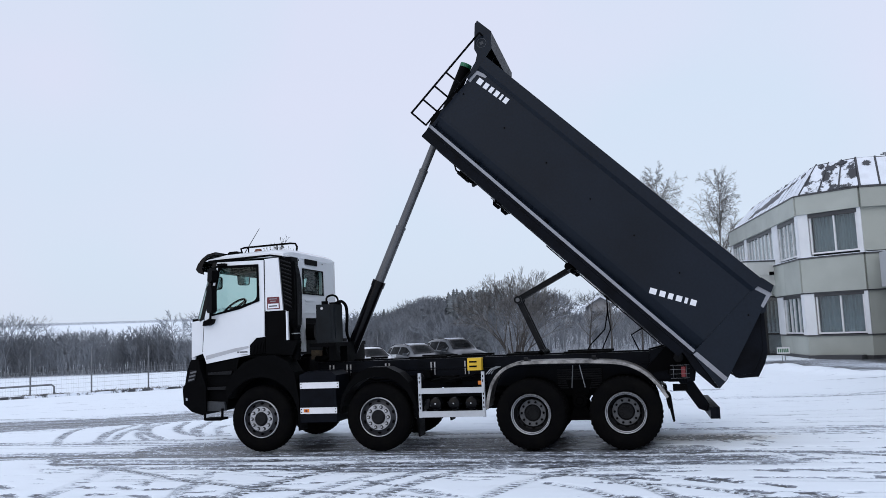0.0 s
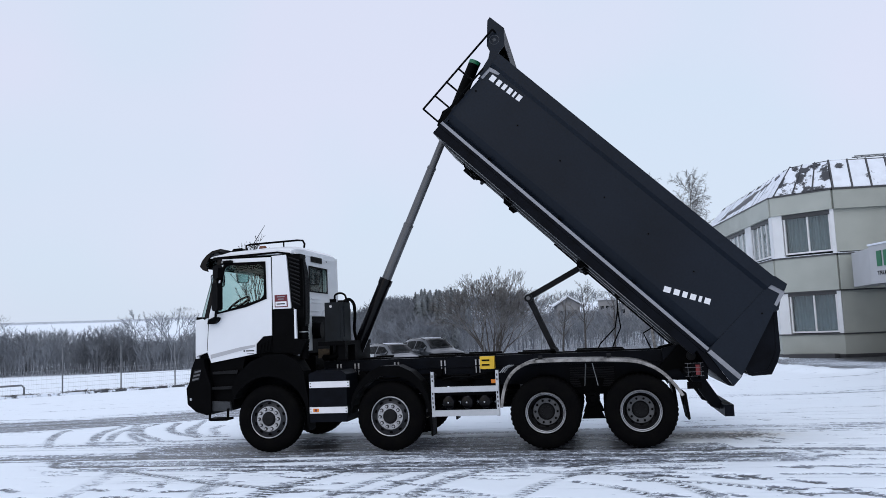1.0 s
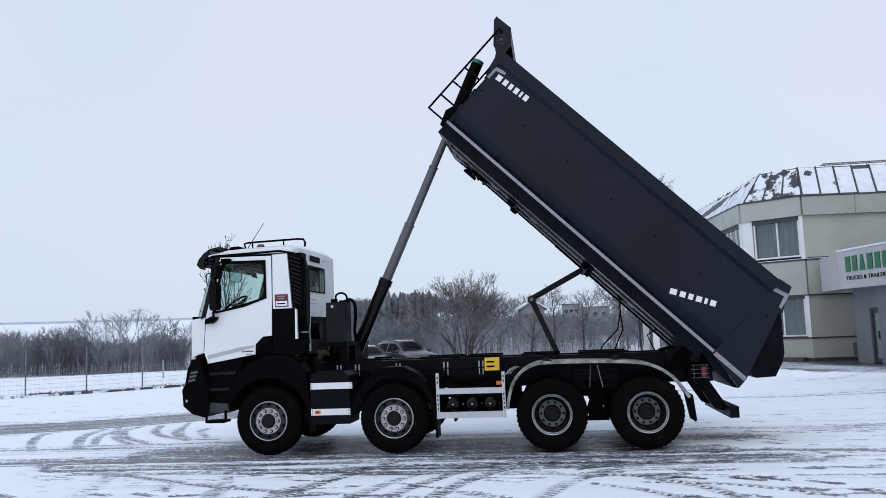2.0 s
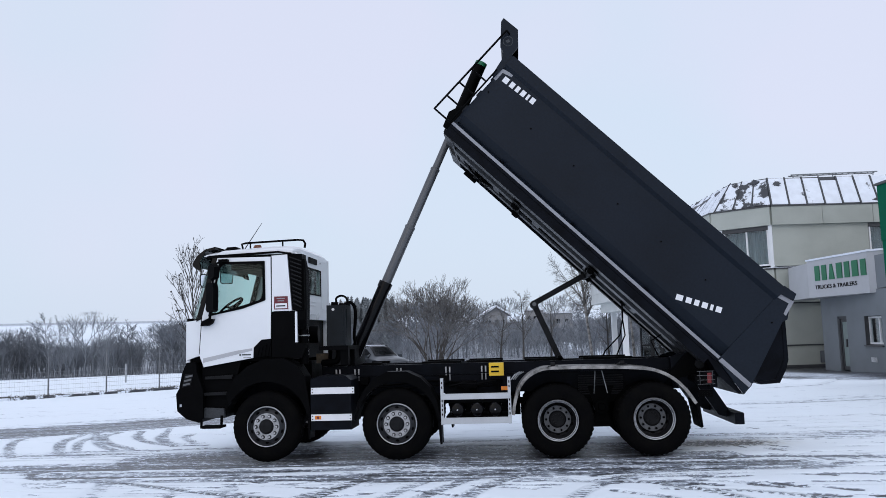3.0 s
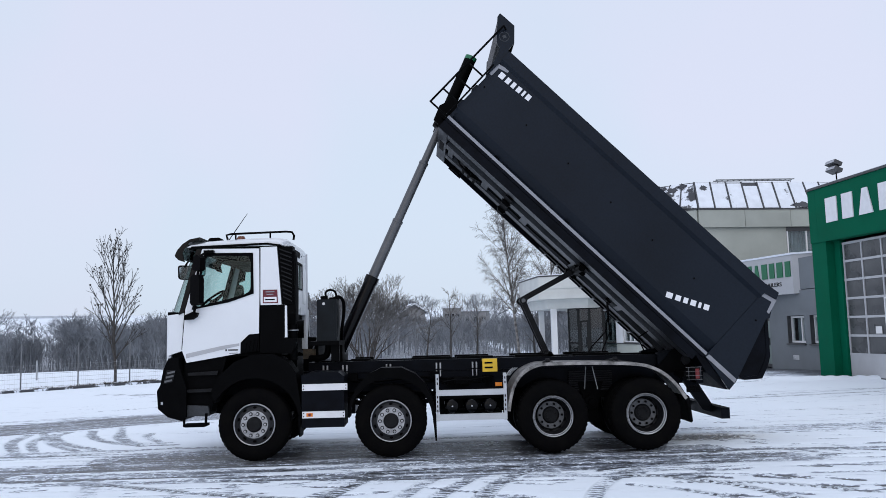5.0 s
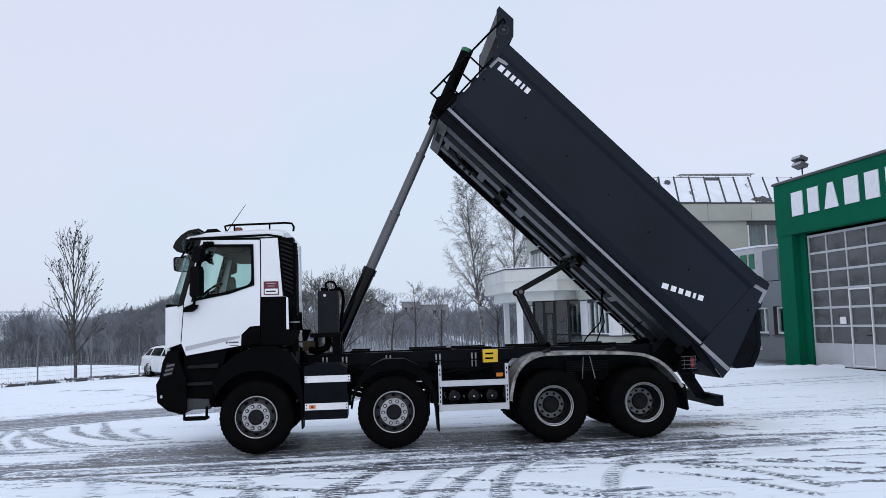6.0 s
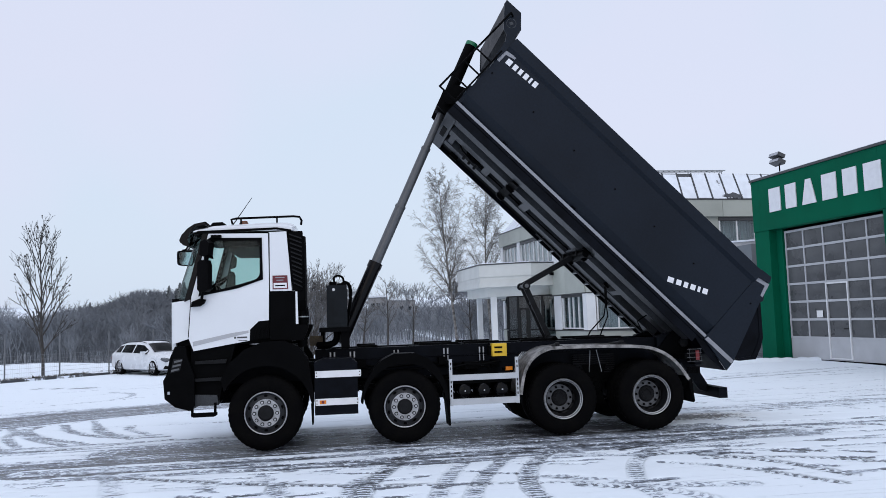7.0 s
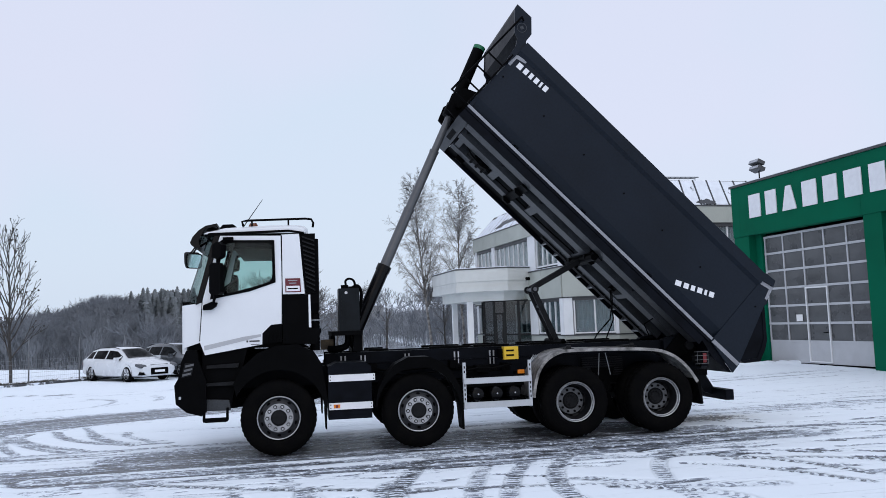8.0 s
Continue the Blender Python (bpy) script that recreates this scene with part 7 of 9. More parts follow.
for x in (-2.77, -2.485, -2.215):
    b = BM()
    lathe(b, [(0.03, 11.865), (0.085, 11.88), (0.104, 11.92), (0.104, 12.5), (0.05, 12.55)], x, 0.70, 24)
    tk = part("air_tank", b, M_GLOSSBLACK, truck, "black compressed-air tank", True)
    b = BM()
    rod(b, (x, 11.85, 0.70), (x, 11.87, 0.70), 0.012, seg=6)
    part("drain_valve", b, M_NUT, tk)
# Made-up box that keeps the gap behind the side guard dark.
b = BM()
box(b, -3.02, -1.84, 13.50, 14.16, 0.46, 1.12)
part("dark_fill_box", soften(b, 0.04, 2), M_BLACK, truck, "black fill box closing the gap behind the side guard")
b = BM()
box(b, -2.93, -2.05, 11.95, 12.45, 0.80, 0.84)
box(b, -2.95, -2.03, 12.0, 12.6, 0.57, 0.60)
part("tank_bracket", b, M_BLACK, truck)
b = BM()
prism(b, [(-2.295, 1.175), (-2.295, 1.365), (-2.075, 1.365), (-2.075, 1.175)], 12.10, 12.24)
yb_ = part("chock_box", soften(b, 0.012), M_YELLOW, truck, "yellow plastic box on the chassis side")
# Two black bars paint in the box's dark slots; the third reaches the chassis.
b = BM()
for z in (1.215, 1.285):
    box(b, -2.265, -2.145, 12.092, 12.099, z + 0.01, z + 0.035)
box(b, -2.30, -2.27, 12.19, 12.5, 1.18, 1.33)
part("box_slot_bars", b, M_BLACK, yb_)
b = BM()
box(b, -2.12, -2.02, 12.0, 12.03, 0.965, 1.02)
part("side_marker", soften(b, 0.004), M_AMBER, truck, "amber side marker lamp")
b = BM()
box(b, -2.14, -2.0, 12.03, 12.2, 0.95, 1.0)
tube(b, [(-2.9, 12.2, 1.02), (-2.7, 12.05, 1.07), (-2.5, 12.0, 1.06), (-2.2, 12.1, 1.10)], 0.02)
tube(b, [(-3.02, 12.05, 1.14), (-2.96, 11.95, 1.10), (-2.98, 11.9, 1.03)], 0.02)
box(b, -2.72, -2.5, 12.15, 12.4, 1.0, 1.1)
part("valve_block", b, M_BLACK, truck)

# rear mudguard over the tandem
MG = [(-1.975, 0.62), (-1.945, 0.80), (-1.88, 1.00), (-1.76, 1.16), (-1.58, 1.265), (-1.36, 1.30), (-0.6, 1.295), (-0.05, 1.265), (0.2, 1.20), (0.40, 1.08), (0.55, 0.92), (0.67, 0.74)]
MG = [tuple(float(c_) for c_ in q_) for q_ in curve_through(MG, 4)]
for y0, y1, edge in ((11.78, 12.42, 0), (far(12.42), far(11.78), 1)):
    inner = []
    for i, (x, z) in enumerate(MG):
        a, c = MG[max(i - 1, 0)], MG[min(i + 1, len(MG) - 1)]
        d = Vector((c[0] - a[0], 0, c[1] - a[1])).normalized()
        inner.append((x + d.z * 0.045, z - d.x * 0.045))
    b = BM()
    thin = [(x + (i_[0] - x) * 0.15, z + (i_[1] - z) * 0.15) for (x, z), i_ in zip(MG, inner)]
    prism(b, MG + thin[::-1], y0, y1)
    ya = y0 - 0.004 if not edge else y1 - 0.02
    prism(b, MG + inner[::-1], ya, ya + 0.024)
    mgd = part("mudguard", b, M_ALU, truck, "weathered aluminium mudguard", True)
    for x in (-1.35, -0.35):
        b = BM()
        rod(b, (x - 0.03, y0 + 0.10, 1.325), (x + 0.03, y0 + 0.10, 1.325), 0.032, seg=12)
        box(b, x - 0.075, x + 0.075, y0 + 0.06, y0 + 0.14, 1.297, 1.309)
        rod(b, (x, y0 + 0.10, 1.325), (x, y0 + 0.7, 1.28), 0.02, seg=8)
        part("guard_bracket", b, M_RIMDARK, mgd)
    b = BM()
    prism(b, [(0.635, 0.80), (0.70, 0.76), (0.735, 0.40), (0.71, 0.38)], y0 + 0.02, y1 - 0.1)
    part("mud_flap", b, M_BLACK, mgd)
b = BM()
for k in range(3):
    tube(b, [(-1.97 + 0.03 * k, 11.9 + 0.05 * k, 1.12), (-1.91 + 0.03 * k, 11.95, 1.19), (-1.84 + 0.03 * k, 12.1, 1.22)], 0.009)
part("coiled_hose", b, M_GALV, truck)

# rear end: hinge brackets, lamps, underrun bar
b = BM()
box(b, 0.95, 1.06, 12.2, 13.8, 0.92, 1.16)
rear_frame = part("rear_frame", soften(b, 0.01), M_CHASSIS, truck, "rear cross beam with tipping hinges")
for y in (12.5, 13.42):
    b = BM()
    prism(b, [(0.45, 0.95), (0.45, 1.38), (0.72, 1.44), (1.0, 1.36), (1.12, 1.15), (1.08, 0.92)], y - 0.05, y + 0.08)
    part("hinge_bracket", soften(b, 0.01), M_CHASSIS, rear_frame)
    b = BM()
    rod(b, (0.86, y - 0.14, 1.26), (0.86, y + 0.14, 1.26), 0.07, seg=14)
    part("hinge_pin", b, M_RIMDARK, rear_frame)
b = BM()
box(b, 1.23, 1.36, 12.0, far(12.0), 0.40, 0.56)
for y in (12.42, 13.5):
    prism(b, [(0.78, 1.0), (0.98, 1.02), (1.26, 0.56), (1.22, 0.46), (1.10, 0.50)], y, y + 0.07)
part("underrun_bar", soften(b, 0.012), M_CHASSIS, truck, "dark steel underrun bar on arms")
for y0, y1 in ((11.98, 12.16), (far(12.16), far(11.98))):
    b = BM()
    box(b, 0.80, 0.93, y0, y1, 0.98, 1.16)
    box(b, 0.70, 0.80, y0 + 0.02, y1 + 0.3 if y0 < 13 else y1, 1.02, 1.10)
    lamp = part("rear_lamp", soften(b, 0.01), M_BLACK, truck, "tail lamp behind a wire guard")
    b = BM()
    box(b, 0.87, 0.925, y0 - 0.006, y0, 1.0, 1.145)
    box(b, 0.931, 0.937, y0 + 0.01, y1 - 0.01, 1.0, 1.145)
    part("lens", soften(b, 0.002), M_RED, lamp, "red lens")
    b = BM()
    for z in (0.985, 1.045, 1.11, 1.17):
        tube(b, [(0.72, y0 - 0.03, z), (0.94, y0 - 0.03, z), (0.985, y0 + 0.03, z), (0.985, y1, z)], 0.0022, 5)
    for x in (0.76, 0.94):
        rod(b, (x, y0 - 0.03, 0.98), (x, y0 - 0.03, 1.175), 0.0022, seg=5)
    part("wire_guard", b, M_RIM, lamp)
    b = BM()
    box(b, 0.74, 0.94, y0 + 0.03, y0 + 0.06, 0.80, 0.90)
    for k in range(5):
        for j in range(3):
            box(b, 0.755 + 0.036 * k, 0.775 + 0.036 * k, y0 + 0.024, y0 + 0.03, 0.812 + 0.028 * j, 0.828 + 0.028 * j)
    part("step_plate", b, M_BLACK, lamp)
# hydraulic tank behind the cab
b = BM()
box(b, -4.755, -4.46, 12.05, 12.46, 1.69, 2.31)
tank = part("oil_tank", soften(b, 0.075, 4), M_TANK, truck, "dark upright hydraulic oil tank", True)
b = BM()
box(b, -4.72, -4.50, 12.043, 12.049, 1.75, 2.25)
box(b, -4.459, -4.453, 12.12, 12.40, 1.75, 2.25)
part("tank_pressing", soften(b, 0.003), M_TANK, tank)
b = BM()
rod(b, (-4.65, 12.03, 2.245), (-4.65, 12.042, 2.245), 0.022, seg=10)
part("filler_plug", b, M_NUT, tank)
b = BM()
box(b, -4.87, -4.42, 12.02, 13.47, 1.625, 1.688)
stand = part("tank_stand", soften(b, 0.01), M_BLACK, truck, "black tank shelf over the chassis")
b = BM()
box(b, -4.55, -4.43, 12.06, 12.20, 1.39, 1.625)
box(b, -4.55, -4.43, 12.56, 13.44, 1.36, 1.625)
part("shelf_side", soften(b, 0.008), M_BLACK, stand)
b = BM()
box(b, -4.86, -4.80, 12.56, 13.44, 1.36, 1.625)
part("shelf_side", soften(b, 0.008), M_BLACK, stand)
b = BM()
tube(b, [tuple(q_) for q_ in curve_through([(-4.62, 12.3, 1.63), (-4.62, 12.3, 1.54), (-4.66, 12.3, 1.46), (-4.78, 12.32, 1.43), (-4.9, 12.4, 1.43)], 5)], 0.05, 10)
part("tank_outlet", b, M_BLACK, stand, "", True)
b = BM()
rod(b, (-4.66, 12.20, 2.30), (-4.66, 12.20, 2.365), 0.055, seg=16)
part("tank_lid", soften(b, 0.01), M_BLACK, tank)
b = BM()
tube(b, [tuple(q_) for q_ in curve_through([(-4.64, 12.22, 2.36), (-4.64, 12.25, 2.43), (-4.58, 12.32, 2.465), (-4.51, 12.36, 2.43), (-4.49, 12.38, 2.32)], 6)], 0.017, 8)
tube(b, [tuple(q_) for q_ in curve_through([(-4.55, 12.36, 2.32), (-4.46, 12.42, 2.36), (-4.40, 12.48, 2.28), (-4.40, 12.52, 2.10), (-4.44, 12.6, 1.85), (-4.46, 12.8, 1.66)], 6)], 0.026, 8)
box(b, -4.60, -4.46, 12.24, 12.42, 2.30, 2.345)
part("hydraulic_hose", b, M_BLACK, truck, "", True)
b = BM()
box(b, -5.02, -4.83, 12.44, 12.48, 1.42, 1.57)
part("battery_cover", soften(b, 0.006),  mat("rusty_cover", (0.06, 0.042, 0.022), 0.7, 0, 0.4, 12, 0.2, 60), truck)

# tipping ram
P0, P1 = Vector((-4.52, CY, 1.52)), Vector((-2.27, CY, 6.34))


def on(t):
    return P0.lerp(P1, t)


b = BM()
rod(b, on(0.0), on(0.243), 0.105, 0.105, 20)
rod(b, on(0.225), on(0.245), 0.115, 0.115, 20)
rod(b, (-4.52, 12.65, 1.5), (-4.52, 13.35, 1.5), 0.08, seg=14)
ram = part("tipping_ram", b, M_GLOSSBLACK, truck, "long telescopic tipping ram", True)
for t0, t1, r in ((0.24, 0.435, 0.082), (0.43, 0.633, 0.072), (0.628, 0.80, 0.06)):
    b = BM()
    rod(b, on(t0), on(t1), r, r, 20)
    rod(b, on(t1 - 0.008), on(t1 - 0.001), r + 0.006, r + 0.006, 20)
    part("ram_stage", b, M_CYL, ram, "grey steel ram stage", True)
b = BM()
rod(b, on(0.755), on(1.0), 0.098, 0.098, 24)
rod(b, on(0.75), on(0.79), 0.125, 0.125, 24)
part("ram_head", b, M_BLACK, ram, "black upper ram tube", True)
b = BM()
rod(b, on(0.988), on(1.0003), 0.101, 0.101, 24)
part("ram_cap", b, M_GREENTEXT, ram, "green cap ring")


# ---- the raised tipping body, in its own axes: u to the rear along the floor, v away from the floor ----
TILT_A = radians(44.4)
UX, UZ, VX, VZ = math.cos(TILT_A), -math.sin(TILT_A), math.sin(TILT_A), math.cos(TILT_A)


def tip(u, y, v):
    return Vector((-2.75 + u * UX + v * VX, y, 5.04 + u * UZ + v * VZ))


TIP = Matrix(((UX, 0, VX, -2.75), (0, 1, 0, 0), (UZ, 0, VZ, 5.04), (0, 0, 0, 1)))
HW, CB = 1.05, 13.08   # the body sits a little off the chassis line
b = BM()


def long_wall(bb, sect, u0, u1):
    """A section of (offset from the middle, v) drawn out along the body."""
    a = [bb.verts.new(tip(u0, y, v)) for y, v in sect]
    c = [bb.verts.new(tip(u1, y, v)) for y, v in sect]
    bb.faces.new(a)
    bb.faces.new(c[::-1])
    for i in range(len(sect)):
        j = (i + 1) % len(sect)
        bb.faces.new((a[i], c[i], c[j], a[j]))


side = [(-HW, 0.075), (-HW + 0.075, 0.10), (-HW + 0.005, 0.25), (-HW, 0.30), (-HW, 1.21), (-HW - 0.045, 1.27), (-HW - 0.05, 1.44), (-HW + 0.06, 1.455), (-HW + 0.07, 1.40), (-HW + 0.05, 0.30), (-HW + 0.30, 0.02), (-HW + 0.02, 0.02)]
for flip in (1, -1):
    long_wall(b, [(CB + flip * y, v) for y, v in side], 0.0, 5.34)
body = part("tipper_body", soften(b, 0.008, 1, 20), M_BODY, truck, "raised anthracite steel tipping body")
# Floor plate darker than the rails: its recess shade is in the colour.
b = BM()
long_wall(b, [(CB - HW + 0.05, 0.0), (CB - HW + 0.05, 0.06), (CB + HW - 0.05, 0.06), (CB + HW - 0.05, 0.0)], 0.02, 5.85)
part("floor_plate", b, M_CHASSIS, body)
b = BM()   # headboard and the guard over the cab
prism(b, [(0.0, 0.05), (0.0, 1.45), (0.05, 1.45), (0.05, 0.05)], CB - HW + 0.03, CB + HW - 0.03, tip)
for v in (0.3, 0.62, 0.95):
    prism(b, [(-0.035, v), (-0.035, v + 0.10), (0.0, v + 0.12), (0.0, v - 0.02)], CB - HW + 0.05, CB + HW - 0.05, tip)
part("headboard", b, M_BODY, body)
plate = [(-0.53, 1.80), (-0.23, 1.805), (-0.045, 1.60), (-0.035, 1.455), (0.02, 1.40), (0.0, 1.0), (-0.05, 1.0), (-0.10, 1.28), (-0.16, 1.385), (-0.255, 1.42), (-0.52, 1.73)]
b = BM()
for y in (CB - HW - 0.02, CB + HW - 0.01):
    b = BM()
    prism(b, plate, y, y + 0.03, tip)
    part("guard_plate", soften(b, 0.006), M_BODY, body)
b = BM()
sheet = [(-0.53, 1.795), (-0.50, 1.72), (-0.25, 1.43), (-0.04, 1.40), (-0.04, 1.43), (-0.23, 1.46), (-0.48, 1.74), (-0.50, 1.78), (-0.24, 1.785), (-0.06, 1.595), (-0.045, 1.605), (-0.232, 1.803)]
prism(b, sheet, CB - HW + 0.012, CB + HW - 0.012, tip)
for k in range(1, 4):
    y = CB - HW + 0.012 + k * 0.485
    prism(b, [(-0.47, 1.74), (-0.26, 1.48), (-0.08, 1.45), (-0.09, 1.60), (-0.25, 1.77)], y - 0.01, y + 0.01, tip)
part("cab_guard", b, M_CHASSIS, body, "folded steel guard above the headboard")
b = BM()   # round mark on the guard plate
my = CB - HW - 0.021
ring = [tip(-0.225 + 0.075 * math.cos(2 * math.pi * k / 24), my, 1.565 + 0.075 * math.sin(2 * math.pi * k / 24)) for k in range(25)]
tube(b, ring, 0.006, 5)
prism(b, [(-0.26, 1.55), (-0.235, 1.60), (-0.19, 1.58), (-0.215, 1.53)], my - 0.003, my, tip)
part("round_mark", b, M_UNDER, body)
# rear side plates, darker foot, reflective strips
for y in (CB - HW - 0.012, CB + HW - 0.023):
    b = BM()
    prism(b, [(5.31, 0.0), (5.60, -0.06), (5.905, -0.125), (5.90, 0.04), (5.70, 0.78), (5.61, 1.10), (5.535, 1.38), (5.50, 1.475), (5.36, 1.46), (5.33, 1.33)], y, y + 0.035, tip)
    part("rear_plate", soften(b, 0.008), M_BODY, body)
for y in (CB - HW - 0.045, CB + HW + 0.005):
    b = BM()
    prism(b, [(5.30, 1.29), (5.30, 1.455), (5.50, 1.475), (5.535, 1.38), (5.34, 1.325)], y, y + 0.034, tip)
    part("rim_end", soften(b, 0.006), M_BODY, body)
ys = CB - HW
b = BM()
prism(b, [(0.0, 0.018), (0.0, 0.064), (5.305, 0.064), (5.305, 0.018)], ys - 0.012, ys + 0.06, tip)
part("lower_flange", soften(b, 0.004), M_GREYTAPE, body, "grey reflective strip along the floor edge")
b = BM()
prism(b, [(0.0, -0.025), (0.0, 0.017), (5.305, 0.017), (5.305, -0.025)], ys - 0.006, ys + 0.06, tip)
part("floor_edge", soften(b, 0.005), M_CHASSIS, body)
b = BM()
prism(b, [(5.325, -0.002), (5.335, 0.062), (5.885, 0.065), (5.893, 0.0)], ys - 0.017, ys - 0.0125, tip)
part("reflective_corner", b, M_GREYTAPE, body)
b = BM()
prism(b, [(5.345, 1.265), (5.35, 1.33), (5.555, 1.375), (5.605, 1.14), (5.56, 1.14), (5.515, 1.305)], ys - 0.017, ys - 0.0125, tip)
part("reflective_corner", b, M_GREYTAPE, body)
b = BM()
prism(b, [(0.0, 0.98), (0.0, 1.19), (0.20, 1.23), (0.20, 1.18), (0.05, 1.14), (0.05, 0.98)], ys - 0.004, ys - 0.0005, tip)
part("reflective_corner", b, M_GREYTAPE, body)


def word_blocks(u0, v0, ang, wide, high, widths):
    """A slab-lettered word that is left unreadable: plain bars."""
    c, s = math.cos(ang), math.sin(ang)
    for shape in plain_word(("block",) * 6, widths, wide, high, 0.24):
        bb = BM()
        prism(bb, [(u0 + x * c - z * s, v0 + x * s + z * c) for x, z in shape], ys - 0.005, ys - 0.0006, tip)
        part("letter_bar", bb, M_TAPE, body)


word_blocks(0.115, 1.035, radians(3), 0.63, 0.095, (1.15, 0.95, 0.8, 0.95, 0.5, 0.95))
word_blocks(4.275, 0.255, radians(25), 0.70, 0.085, (1.15, 0.95, 0.8, 0.95, 0.5, 0.95))
# drain studs and rivets
for u in (0.07, 0.95, 1.82, 2.7, 3.55, 4.4):
    v = 0.77
    b = BM()
    rod(b, tip(u + 0.02, ys - 0.012, v), tip(u + 0.02, ys, v), 0.013, seg=8)
    part("stud", b, M_BLACK, body)
for u in (0.95, 2.4, 3.85):
    for k in range(3):
        b = BM()
        rod(b, tip(u + 0.03 * k, ys - 0.016, 0.095), tip(u + 0.03 * k, ys + 0.06, 0.095), 0.010, seg=6)
        part("stud", b, M_BLACK, body)
b = BM()
rod(b, tip(5.52, ys - 0.02, 0.93), tip(5.52, ys, 0.93), 0.014, seg=8)
part("stud", b, M_BLACK, body)
# ladder up the headboard
b = BM()
yl = 11.93
tube(b, [tip(-0.34, yl, 0.0), tip(-0.335, yl, 1.66)], 0.017, 8)
tube(b, [tip(-0.02, yl, 0.0), tip(-0.03, yl, 1.10)], 0.015, 8)
tube(b, [tip(-0.335, yl, 1.66), tip(-0.28, yl + 0.06, 1.66)], 0.015, 8)
ladder = part("ladder", b, M_BLACK, body, "thin black ladder on the headboard")
for v in (0.01, 0.29, 0.57, 0.85):
    b = BM()
    rod(b, tip(-0.34, yl, v), tip(-0.02, yl, v), 0.015, seg=8)
    part("rung", b, M_BLACK, body)

# underside: a deep skirt with an inward flange on each hand, two main rails, cross members between them
def mirrored(y):
    return 2 * CB - y


# One paint in two tones: pale where snow lights it, dark where shaded.
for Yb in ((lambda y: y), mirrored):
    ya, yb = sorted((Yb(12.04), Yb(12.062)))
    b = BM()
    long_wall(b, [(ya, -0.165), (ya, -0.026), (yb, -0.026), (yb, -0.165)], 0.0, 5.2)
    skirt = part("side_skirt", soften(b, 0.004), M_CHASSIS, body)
    if Yb(0) == 0:
        b = BM()
        long_wall(b, [(12.063, -0.165), (12.063, -0.150), (12.31, -0.150), (12.31, -0.165)], 0.19, 5.15)
        part("skirt_flange", b, M_UNDER, skirt)
rails = []
for y0, y1 in ((12.61, 12.87), (13.33, 13.55)):
    b = BM()
    long_wall(b, [(y0, -0.18), (y0, -0.002), (y0 + 0.03, -0.002), (y0 + 0.03, -0.168), (y1 - 0.03, -0.168), (y1 - 0.03, -0.002), (y1, -0.002), (y1, -0.18)], 0.2, 5.08)
    rails.append(part("body_rail", soften(b, 0.006), M_UNDER, body, "grey steel main rail"))
b = BM()
box(b, 0.0, 0.185, 12.063, mirrored(12.063), -0.172, -0.004, TIP)
part("front_cross_beam", soften(b, 0.01), M_UNDER, body)
# Thin black plate paints the dark of a notch onto the beam.
b = BM()
box(b, 0.05, 0.14, 12.75, 13.30, -0.176, -0.1725, TIP)
part("painted_recess", b, M_BLACK, body)
for u, w in ((0.24, 0.10), (1.0, 0.13), (1.87, 0.14), (2.98, 0.13), (3.95, 0.14)):
    b = BM()
    box(b, u, u + w, 12.872, 13.328, -0.166, -0.004, TIP)
    part("cross_member", soften(b, 0.01), M_UNDER, body)
    b = BM()
    box(b, u + 0.03, u + 0.06, 12.312, 12.608, -0.10, -0.004, TIP)
    part("stiffener", b, M_CHASSIS, body)
# dark straps that cross the rails, with a guide lug below
for u, w in ((1.46, 0.14), (3.02, 0.20)):
    b = BM()
    box(b, u, u + w, 12.315, 13.60, -0.198, -0.184, TIP)
    for y0, y1 in ((12.56, 12.60), (12.88, 12.92), (13.28, 13.32), (13.56, 13.60)):
        box(b, u + 0.02, u + w - 0.02, y0, y1, -0.184, -0.02, TIP)
    part("cross_strap", soften(b, 0.005), M_BLACK, body)
    for y in (12.64, 13.40):
        b = BM()
        prism(b, [(u - 0.02, -0.199), (u + w + 0.02, -0.199), (u + w - 0.01, -0.26), (u + 0.03, -0.26)], y, y + 0.06, tip)
        part("guide_lug", soften(b, 0.015), M_BLACK, body)
# outriggers between the far rail and its skirt
# Black box stands for the dark floor between the outriggers.
b = BM()
box(b, 0.2, 5.1, 13.56, mirrored(12.063), -0.10, -0.004, TIP)
part("dark_floor_bay", b, M_BLACK, body)
b = BM()
long_wall(b, [(13.60, -0.205), (13.60, -0.185), (13.72, -0.185), (13.72, -0.205)], 2.45, 5.05)
part("wear_rail", b, M_BLACK, body)
for k in range(9):
    u = 2.60 + 0.285 * k
    b = BM()
    box(b, u, u + 0.026, 13.725, mirrored(12.063), -0.176, -0.10, TIP)
    part("outrigger", b, M_CYL, body, "pale outrigger bracket" if not k else "")
# valve gear and pipes in the first bays
b = BM()
box(b, 0.50, 0.62, 12.93, 13.26, -0.16, -0.05, TIP)
box(b, 0.62, 0.92, 12.97, 13.18, -0.215, -0.06, TIP)
for k in range(3):
    rod(b, tip(0.64 + 0.12 * k, 12.93, -0.17), tip(0.64 + 0.12 * k, 13.2, -0.23), 0.028, seg=8)
tube(b, [tip(0.42, 12.95, -0.15), tip(0.55, 12.90, -0.22), tip(0.8, 12.92, -0.24), tip(0.98, 12.98, -0.18)], 0.014)
tube(b, [tip(0.9, 13.2, -0.15), tip(1.4, 13.22, -0.14), tip(2.2, 13.24, -0.15), tip(3.0, 13.2, -0.14)], 0.012)
part("valve_gear", b, M_BLACK, body, "black valve block with hoses")
b = BM()
